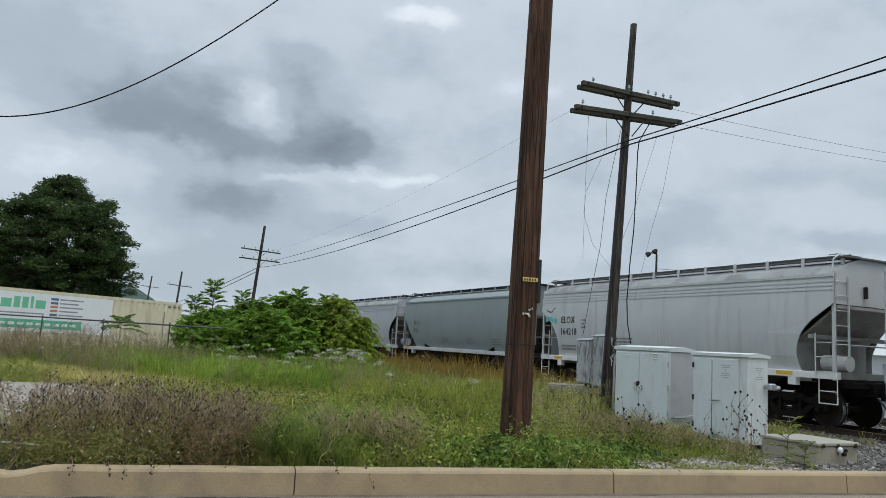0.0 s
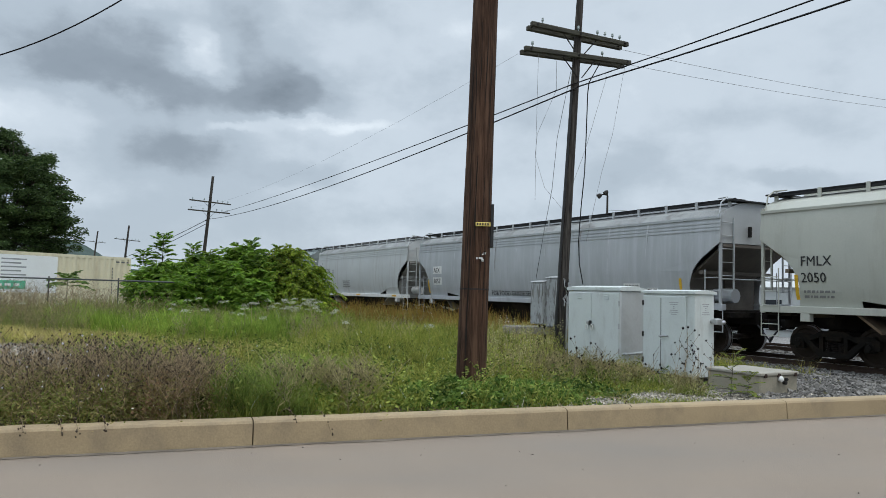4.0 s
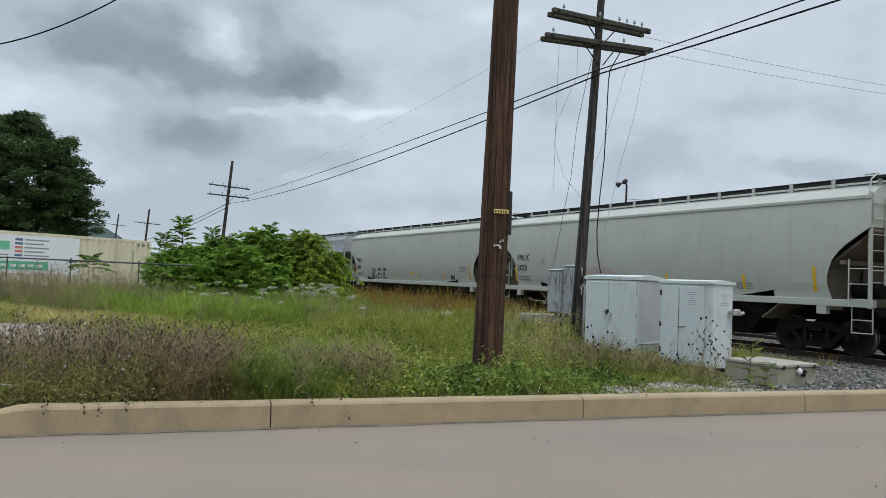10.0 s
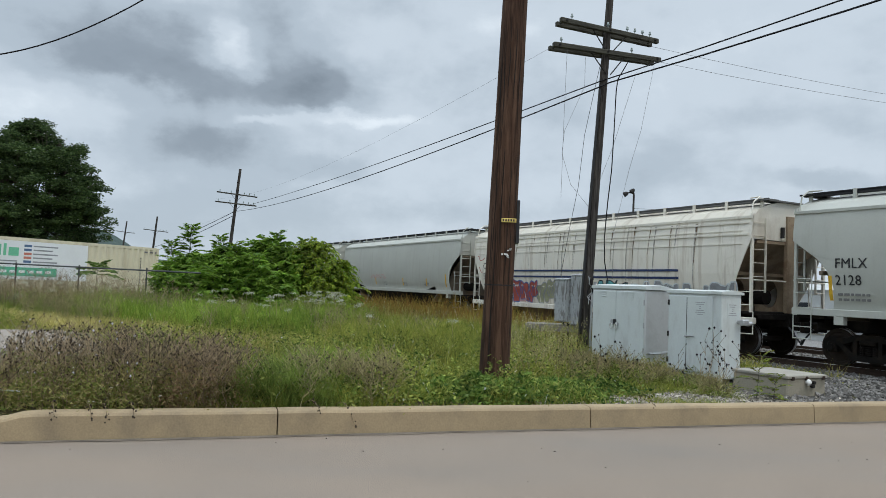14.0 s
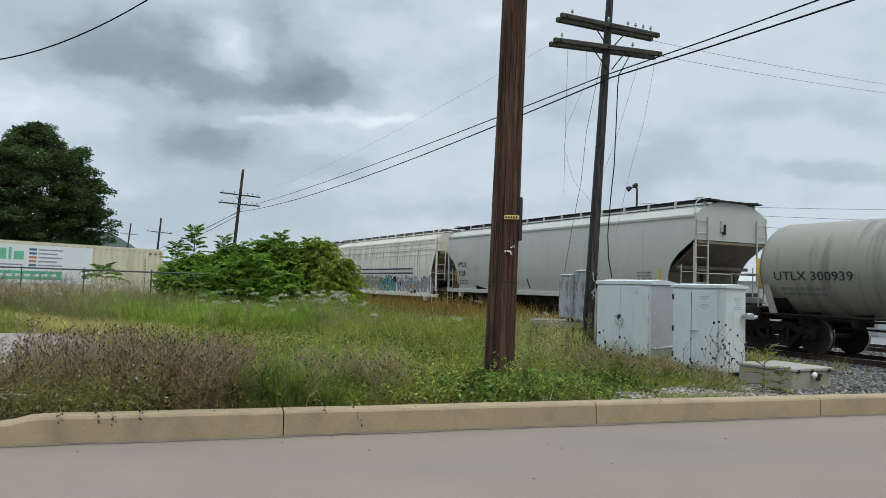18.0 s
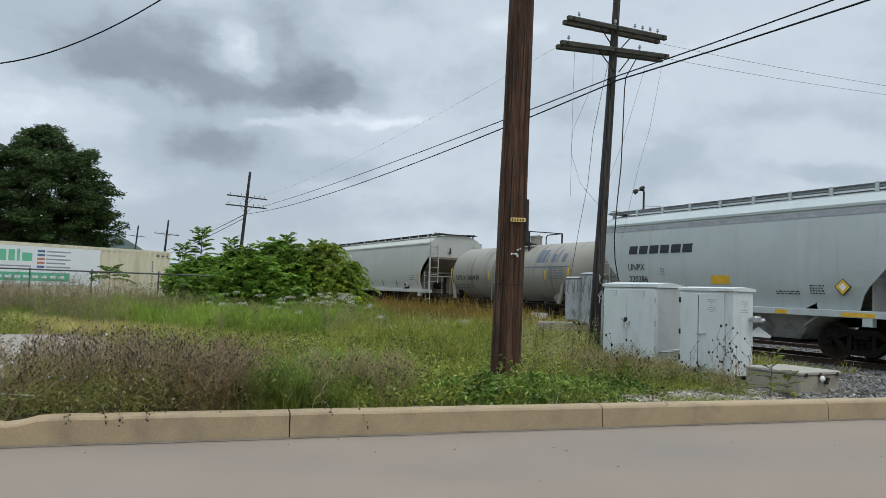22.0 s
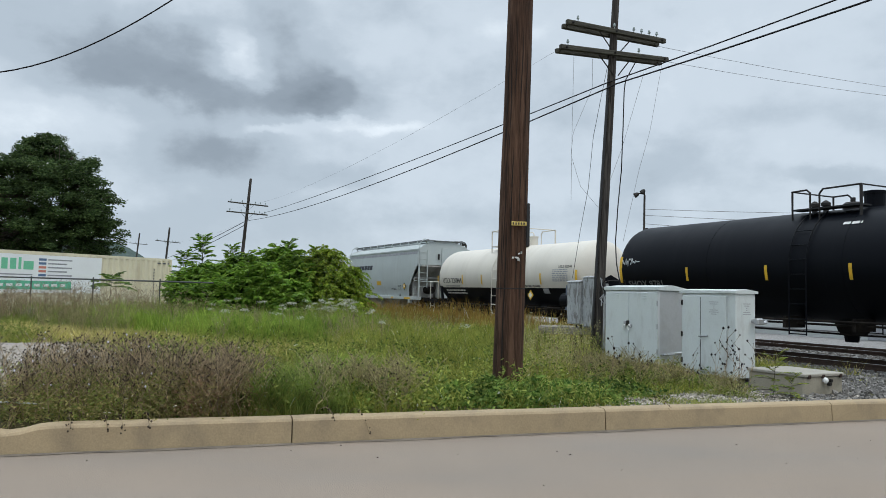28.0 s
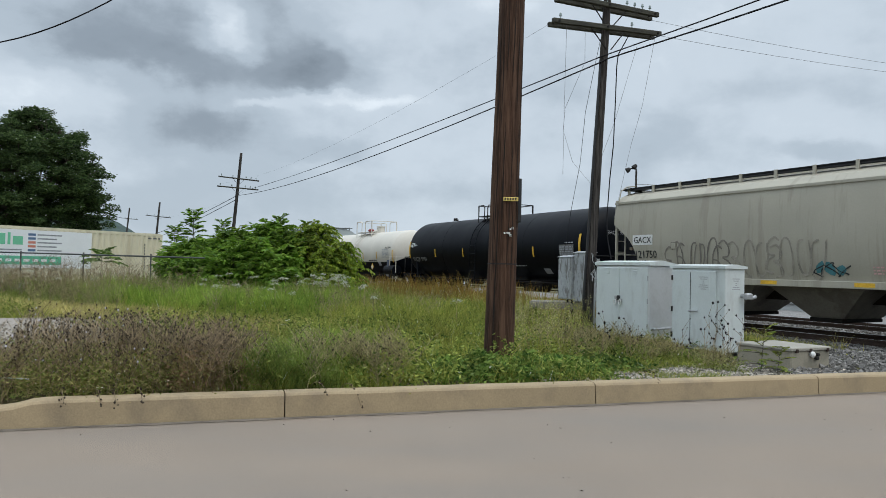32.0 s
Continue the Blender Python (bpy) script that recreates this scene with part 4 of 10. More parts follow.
    lathe(bm, [(0.03, 0), (0.03, 0.02), (0.046, 0.03), (0.043, 0.05), (0.022, 0.07), (0.0, 0.075)], 14, Matrix.Translation((0.0, 0.42, 0.345)) @ Matrix.Rotation(radians(90), 4, 'Y'))
    part("white_cap", bm, M_WHITE, vault, "round white plastic cap")
    bm = bmesh.new()
    rod(bm, (0.0, 0.52, 0.29), (0.05, 0.52, 0.29), 0.028)
    rod(bm, (0.0, 0.56, 0.335), (0.04, 0.56, 0.335), 0.024)
    part("pipe_stub", bm, M_DARKSTEEL, vault)
    for y in (0.10, 0.40, 0.78):
        bm = bmesh.new()
        box(bm, 0.0, y - 0.03, 0.375, 0.03, y + 0.03, 0.43, ch=0.008)
        part("lid_clip", bm, M_RAIL, vault)


build_ground()
build_kerb()
build_ballast()
build_track(0.0, RAIL_Z, -220, 60, "rusty near railway track on timber ties", -34, 2)
build_track(5.1, RAIL_Z - 0.04, -220, 60, "rusty second railway track on timber ties", -34, 2)
stones("ballast_stones", 9000, M_STONE, on_ballast, 0.035, "loose grey ballast stones")
stones("ballast_stones", 5000, M_STONE, between_tracks, 0.036, "loose grey ballast stones between the tracks")
stones("gravel_stones", 5200, M_GRAVELSTONE, on_drive, 0.022, "loose pale gravel on the drive")
stones("limestone_chips", 9000, M_PALESTONE, by_kerb, 0.020, "pale limestone chips behind the kerb")
stones("ballast_stones", 5500, M_STONE, behind_kerb, 0.034, "loose grey ballast stones between kerb and track")
build_lines()
build_cabinets()


# ---- the train ----
# local x runs along the car, -y is the side towards the road, z is above the rail
def paint(name, col, streak=(0.16, 0.10, 0.06), amount=0.25, rough=0.55, var=0.07, pos=(0.55, 0.75), spec=0.5):
    return mat(name, col, rough, var=var, scale=0.7, grain=25, fine=0.03, bump=0.03, stain=streak, stain_amount=amount, stain_scale=1.6, stain_stretch=(2.2, 0.3, 0.22), stain_pos=pos, spec=spec)


M_TRUCK = mat("oily_cast_steel", (0.010, 0.009, 0.008), 0.75, 0.1, spec=0.12, var=0.3, scale=4, grain=40, stain=(0.030, 0.021, 0.014), stain_amount=0.5, stain_scale=3)
M_WHEEL = mat("dark_wheel_steel", (0.035, 0.027, 0.022), 0.6, 0.4, spec=0.15, var=0.3, scale=5, grain=40)
M_TREAD = mat("bright_wheel_tread", (0.4, 0.4, 0.41), 0.35, 0.9, var=0.1)
# dirty underframe, its colour darkened further for the shade under the cars
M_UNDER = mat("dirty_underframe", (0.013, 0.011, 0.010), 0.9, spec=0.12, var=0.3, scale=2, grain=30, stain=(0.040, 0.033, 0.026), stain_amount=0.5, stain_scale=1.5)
M_SLOPEPALE = mat("dusty_pale_slope_sheet", (0.34, 0.335, 0.31), 0.85, var=0.2, scale=1.5, grain=30, stain=(0.16, 0.14, 0.12), stain_amount=0.5, stain_scale=1.2)
M_SLOPETAN = mat("dusty_tan_slope_sheet", (0.18, 0.145, 0.105), 0.85, var=0.22, scale=1.5, grain=30, stain=(0.15, 0.09, 0.05), stain_amount=0.6, stain_scale=1.2)
M_SLOPERUST = mat("tan_rusted_end_sheet", (0.30, 0.225, 0.15), 0.85, var=0.22, scale=1.5, grain=30, stain=(0.14, 0.075, 0.04), stain_amount=0.6, stain_scale=1.2)
M_NAVY = mat("navy_black_paint", (0.016, 0.022, 0.034), 0.6, var=0.12, scale=6)
M_SLOPE = mat("rusty_slope_sheet", (0.13, 0.115, 0.10), 0.85, var=0.25, scale=1.5, grain=30, stain=(0.14, 0.12, 0.10), stain_amount=0.5, stain_scale=1.2)
M_WALKGREY = mat("grey_grating", (0.12, 0.12, 0.118), 0.7, 0.2, var=0.15, scale=5)
M_WALKPALE = mat("pale_grating", (0.20, 0.215, 0.22), 0.7, 0.1, var=0.15, scale=5)
M_ROOF = mat("grimy_roof_paint", (0.27, 0.28, 0.28), 0.75, var=0.2, scale=1.2, grain=30, stain=(0.12, 0.115, 0.105), stain_amount=0.6, stain_scale=1.0)
M_WALK = mat("dark_grating", (0.035, 0.036, 0.038), 0.7, 0.3, spec=0.15, var=0.15, scale=5)
TRUCK = {}


def wheel_profile():
    return [(0.0, -0.075), (0.09, -0.075), (0.10, -0.06), (0.36, -0.045), (0.38, -0.065), (0.457, -0.065), (0.457, 0.045), (0.485, 0.055), (0.485, 0.07), (0.40, 0.07), (0.37, 0.03), (0.12, 0.03), (0.10, 0.07), (0.0, 0.07)]


def build_truck_meshes():
    """One truck's parts, made once and shared by every car."""
    bm = bmesh.new()
    across = Matrix.Rotation(radians(-90), 4, 'X')
    for sy in (-1, 1):
        flip = Matrix.Translation((0, sy * 0.76, 0)) @ (across if sy < 0 else across @ Matrix.Rotation(math.pi, 4, 'X'))
        lathe(bm, wheel_profile(), 28, flip)
    rod(bm, (0, -1.02, 0), (0, 1.02, 0), 0.075, seg=10)
    bmesh.ops.recalc_face_normals(bm, faces=bm.faces[:])
    TRUCK["wheelset"] = part("wheelset", bm, M_WHEEL, None)
    me = TRUCK["wheelset"].data
    me.materials.append(M_TREAD)
    for poly in me.polygons:
        c = poly.center
        r = math.hypot(c.x, c.z)
        if r > 0.448 and abs(poly.normal.y) < 0.5 and abs(c.y) > 0.6:
            poly.material_index = 1
    bm = bmesh.new()
    y0, y1 = -0.07, 0.07
    prism(bm, [(-1.12, 0.40), (-1.12, 0.62), (-0.95, 0.72), (-0.5, 0.70), (-0.3, 0.80), (0.3, 0.80), (0.5, 0.70), (0.95, 0.72), (1.12, 0.62), (1.12, 0.40), (1.02, 0.40), (0.98, 0.56), (0.55, 0.56), (0.32, 0.66), (-0.32, 0.66), (-0.55, 0.56), (-0.98, 0.56), (-1.02, 0.40)], y0, y1)
    prism(bm, [(-0.80, 0.56), (-0.62, 0.56), (-0.30, 0.30), (0.30, 0.30), (0.62, 0.56), (0.80, 0.56), (0.38, 0.17), (-0.38, 0.17)], y0, y1)
    for x in (-0.36, 0.26):
        box(bm, x, y0, 0.28, x + 0.10, y1, 0.68)
    for x in (-0.89, 0.89):
        box(bm, x - 0.12, -0.10, 0.34, x + 0.12, 0.08, 0.60, ch=0.03)
        rod(bm, (x, -0.10, 0.457), (x, -0.16, 0.457), 0.09, 0.075, seg=12)
    bmesh.ops.recalc_face_normals(bm, faces=bm.faces[:])
    TRUCK["side_frame"] = part("side_frame", bm, M_TRUCK, None)
    bm = bmesh.new()
    for x in (-0.16, 0.0, 0.16):
        for k in range(5):
            rod(bm, (x, 0, 0.31 + 0.048 * k), (x, 0, 0.335 + 0.048 * k), 0.075, seg=10)
    TRUCK["spring"] = part("spring", bm, M_UNDER, None)
    bm = bmesh.new()
    box(bm, -0.2, -1.12, 0.56, 0.2, 1.12, 0.68, ch=0.03)
    box(bm, -0.25, -0.35, 0.5, 0.25, 0.35, 0.80, ch=0.03)
    TRUCK["truck"] = part("truck", bm, M_TRUCK, None)


WHEELS = []


def add_truck(car, x):
    tr = again(TRUCK["truck"], car, Matrix.Translation((x, 0, 0)))
    for sy in (-1, 1):
        turn = Matrix.Translation((0, sy * 1.03, 0)) @ Matrix.Rotation(math.pi if sy > 0 else 0, 4, 'Z')
        again(TRUCK["side_frame"], tr, turn)
        again(TRUCK["spring"], tr, Matrix.Translation((0, sy * 1.03, 0)))
    for wx in (-0.89, 0.89):
        ws = again(TRUCK["wheelset"], tr, Matrix.Translation((wx, 0, 0.457)))
        WHEELS.append((ws, wx))


def coupler(car, x, sx):
    bm = bmesh.new()
    box(bm, min(x, x - sx * 0.45), -0.11, 0.74, max(x, x - sx * 0.45), 0.11, 0.98, ch=0.03)
    box(bm, min(x + sx * 0.08, x - sx * 0.16), -0.2, 0.70, max(x + sx * 0.08, x - sx * 0.16), 0.16, 1.02, ch=0.05)
    part("coupler", bm, M_TRUCK, car)
    bm = bmesh.new()
    bent(bm, [(x - sx * 0.35, -0.35, 0.82), (x - sx * 0.1, -0.36, 0.55), (x + sx * 0.02, -0.33, 0.40), (x + sx * 0.05, -0.28, 0.5)], 0.025)
    part("air_hose", bm, M_BLACK, car)


def side_y(z):
    return float(np.interp(z, [1.0, 1.36, 1.75, 2.3, 2.9, 3.4, 3.8, 3.86], [1.34, 1.43, 1.535, 1.60, 1.605, 1.575, 1.52, 1.50]))


def side_mark(car, text, x, z, size, material, xscale=0.95, name="lettering"):
    """Stencilled letters on the road side."""
    lean = math.degrees(math.atan2(side_y(z + size) - side_y(z), size))
    m = Matrix.Translation((x, -side_y(z) - 0.012, z)) @ Matrix.Rotation(radians(90 + lean), 4, 'X')
    return lettering(text, size * 1.38, material, car, m, name, xscale=xscale)


def side_bar(car, name, x0, x1, z0, z1, material, label="", slant=0.0, out=0.010):
    bm = bmesh.new()
    n = 4
    rows = []
    for i in range(n + 1):
        z = z0 + (z1 - z0) * i / n
        y = 1.552 if out >= 0.04 else side_y(z) + out  # a thick strip sits on the side sill
        rows.append([bm.verts.new((x + slant * (z - z0), -y, z)) for x in (x0, x1)])
    for a, b in zip(rows[:-1], rows[1:]):
        bm.faces.new((a[0], a[1], b[1], b[0]))
    back = [[bm.verts.new(v.co + Vector((0, min(out, 0.02) - 0.002, 0))) for v in r] for r in rows]
    bm.faces.new((rows[0][1], rows[0][0], back[0][0], back[0][1]))
    bm.faces.new((rows[-1][0], rows[-1][1], back[-1][1], back[-1][0]))
    for k in (0, 1):
        for i in range(n):
            bm.faces.new((rows[i][k], rows[i + 1][k], back[i + 1][k], back[i][k]))
    return part(name, bm, material, car, label)


def lines_block(car, name, x, z, w, h, rows, material):
    """Small writing that cannot be read, as bars."""
    bm = bmesh.new()
    r = random.Random(int(x * 100) + rows)
    for i in range(rows):
        zz = z + h * (1 - (i + 0.8) / rows)
        hh = h / rows * 0.5
        xx = x
        while xx < x + w - 0.02:
            ww = r.uniform(0.06, 0.2) * min(1.0, w)
            e = min(xx + ww, x + w)
            yy = -side_y(zz) - 0.011
            v = [bm.verts.new(p) for p in ((xx, yy, zz), (e, yy, zz), (e, yy, zz + hh), (xx, yy, zz + hh))]
            bm.faces.new(v)
            xx = e + 0.035
    ob = part(name, bm, material, car)
    ob["kind"] = "stuff"
    return ob


def scrawl(car, x0, x1, z0, z1, seed, material, r=0.022, count=1, label="spray-painted graffiti scrawl"):
    """Sprayed graffiti as bent strokes lying on the side."""
    rng = random.Random(seed)
    bm = bmesh.new()
    for c in range(count):
        n = max(6, int((x1 - x0) / 0.09))
        prev = None
        for i in range(n + 1):
            t = i / n
            x = x0 + (x1 - x0) * t + 0.10 * math.sin(t * 40 + seed + c * 2) + rng.uniform(-0.02, 0.02)
            z = z0 + (z1 - z0) * (0.5 + 0.48 * math.sin(t * (x1 - x0) * 9 + c * 1.7 + seed) * rng.uniform(0.6, 1.0))
            p = Vector((x, -side_y(z) - 0.010, z))
            if prev is not None and (p - prev).length > 0.01:
                dirv = (p - prev).normalized()
                s = dirv.cross(Vector((0, 1, 0))).normalized() * r
                v = [bm.verts.new(q) for q in (prev - s, p - s, p + s, prev + s)]
                bm.faces.new(v)
            prev = p
    return part("graffiti", bm, material, car, label)


def patch(car, x, z, w, h, seed, material, label="faded painted graffiti letters"):
    """A block of graffiti: overlapping slanted shapes."""
    rng = random.Random(seed)
    bm = bmesh.new()
    k = max(3, int(w / 0.28))
    for i in range(k):
        cx = x + w * (i + 0.5) / k
        a, b = rng.uniform(0.10, 0.2), h * rng.uniform(0.30, 0.5)
        cz = z + h * 0.5 + rng.uniform(-0.06, 0.06)
        lean = rng.uniform(-0.35, 0.35)
        pts = []
        for j in range(9):
            t = 2 * math.pi * j / 9
            rr = rng.uniform(0.65, 1.15)
            px, pz = cx + a * rr * math.cos(t) + lean * b * math.sin(t), cz + b * rr * math.sin(t)
            pts.append(bm.verts.new((px, -side_y(pz) - 0.007 - 0.0012 * (i % 3), pz)))
        bm.faces.new(pts)
    return part("graffiti", bm, material, car, label)


def bubble(car, x, z, w, h, seed, fill, line, r=0.022):
    """One fat graffiti letter: a filled rounded shape, its outline and an inner stroke."""
    rng = random.Random(seed)
    n = 26
    k, ph, lean = rng.choice((3, 4, 5)), rng.uniform(0, 6.28), rng.uniform(-0.10, 0.35)
    sharp = rng.choice((0.55, 0.9, 1.25))
    pts = []
    for i in range(n):
        t = 2 * math.pi * i / n
        c, s = math.cos(t), math.sin(t)
        rr = (1 + 0.26 * math.sin(k * t + ph)) * 0.95
        px = x + w * 0.5 + w * 0.56 * rr * math.copysign(abs(c) ** sharp, c) + lean * h * s
        pz = min(z + h, max(z, z + h * 0.5 + h * 0.54 * rr * math.copysign(abs(s) ** sharp, s)))
        pts.append(Vector((px, -side_y(pz) - 0.010 - 0.0008 * (seed % 4), pz)))
    bm = bmesh.new()
    mid = Vector((x + w * 0.5, -side_y(z + h * 0.5) - 0.010 - 0.0008 * (seed % 4), z + h * 0.5))
    vc = bm.verts.new(mid)
    vs = [bm.verts.new(p) for p in pts]
    for i in range(n):
        bm.faces.new((vc, vs[i], vs[(i + 1) % n]))
    letter = part("graffiti_letter", bm, fill, car, "painted graffiti letter")
    bm = bmesh.new()

    def strip(run, closed):
        m = len(run)
        prev = None
        rows = []
        for i in range(m):
            a, b = run[(i - 1) % m if closed else max(0, i - 1)], run[(i + 1) % m if closed else min(m - 1, i + 1)]
            d = (b - a).normalized()
            s = d.cross(Vector((0, 1, 0))).normalized() * r * (0.7 + 0.5 * rng.random())
            o = Vector((0, -0.004, 0))
            rows.append((bm.verts.new(run[i] - s + o), bm.verts.new(run[i] + s + o)))
        for i in range(m if closed else m - 1):
            a, b = rows[i], rows[(i + 1) % m]
            bm.faces.new((a[0], b[0], b[1], a[1]))
    strip(pts, True)
    part("graffiti_outline", bm, line, letter)
    bm = bmesh.new()
    inner = []
    f = rng.uniform(0.5, 1.3)
    for i in range(9):
        t = i / 8
        px, pz = x + w * (0.25 + 0.5 * t), z + h * (0.5 + 0.26 * math.sin(f * 6.28 * t + ph))
        inner.append(Vector((px, -side_y(pz) - 0.012 - 0.0008 * (seed % 4), pz)))
    strip(inner, False)
    part("graffiti_stroke", bm, line, letter)


def rust_streak(car, x, z0, z1, w, seed, material, label="dark rust drip"):
    rng = random.Random(seed)
    bm = bmesh.new()
    rows = []
    n = 9
    for i in range(n + 1):
        t = i / n
        z = z0 + (z1 - z0) * t
        ww = w * (1 - 0.75 * t) * rng.uniform(0.4, 1.2)
        xx = x + rng.uniform(-0.012, 0.012) - 0.05 * t
        rows.append((bm.verts.new((xx - ww, -side_y(z) - 0.018, z)), bm.verts.new((xx + ww, -side_y(z) - 0.018, z))))
    for a, b in zip(rows[:-1], rows[1:]):
        bm.faces.new((a[0], a[1], b[1], b[0]))
    part("rust_streak", bm, material, car, label)


STROKES = (
    (((0.0, 0.0), (0.03, 0.6), (0.25, 1.0), (0.55, 0.95), (0.68, 0.55), (0.62, 0.1), (0.35, 0.0)),),
    (((0.1, 1.0), (0.0, 0.45), (0.2, 0.02), (0.5, 0.05), (0.66, 0.5), (0.6, 0.95), (0.35, 1.0)),),
    (((0.75, 0.85), (0.4, 1.0), (0.1, 0.75), (0.0, 0.4), (0.2, 0.05), (0.5, 0.0), (0.75, 0.25)),),
    (((0.0, 0.9), (0.3, 1.0), (0.6, 0.8), (0.55, 0.55), (0.2, 0.5), (0.6, 0.35), (0.65, 0.1), (0.25, 0.0)),),
    (((0.65, 0.1), (0.35, 0.0), (0.1, 0.3), (0.15, 0.8), (0.45, 1.0), (0.62, 0.75), (0.4, 0.5), (0.05, 0.45)),),
)


def loop_letter(car, x, z, w, h, seed, material, r):
    """One sprayed letter-like mark of open curved strokes on the side."""
    rng = random.Random(seed)
    bm = bmesh.new()
    lean = rng.uniform(-0.05, 0.22)
    flip, over = rng.random() < 0.5, rng.random() < 0.35
    for run in STROKES[rng.randrange(len(STROKES))]:
        run = [(1 - px if flip else px, 1 - pz if over else pz) for px, pz in run]
        ext = [run[0]] + list(run) + [run[-1]]
        pts = []
        for k in range(1, len(ext) - 2):
            for i in range(5):
                t = i / 5
                q = [0.5 * ((2 * ext[k][c]) + (ext[k + 1][c] - ext[k - 1][c]) * t + (2 * ext[k - 1][c] - 5 * ext[k][c] + 4 * ext[k + 1][c] - ext[k + 2][c]) * t * t + (3 * ext[k][c] - ext[k - 1][c] - 3 * ext[k + 1][c] + ext[k + 2][c]) * t ** 3) for c in (0, 1)]
                pts.append(q)
        pts.append(run[-1])
        pts = [(x + w * (px + lean * pz) * 1.15, z + h * pz) for px, pz in pts]
        pts = [Vector((px, -side_y(pz) - 0.0115, pz)) for px, pz in pts]
        rows = []
        for i, p in enumerate(pts):
            d = (pts[min(i + 1, len(pts) - 1)] - pts[max(i - 1, 0)]).normalized()
            s = d.cross(Vector((0, 1, 0))).normalized() * r * (0.7 + 0.5 * rng.random())
            rows.append((bm.verts.new(p - s), bm.verts.new(p + s)))
        for a, b in zip(rows[:-1], rows[1:]):
            bm.faces.new((a[0], b[0], b[1], a[1]))
    return part("graffiti", bm, material, car, "sprayed graffiti stroke")


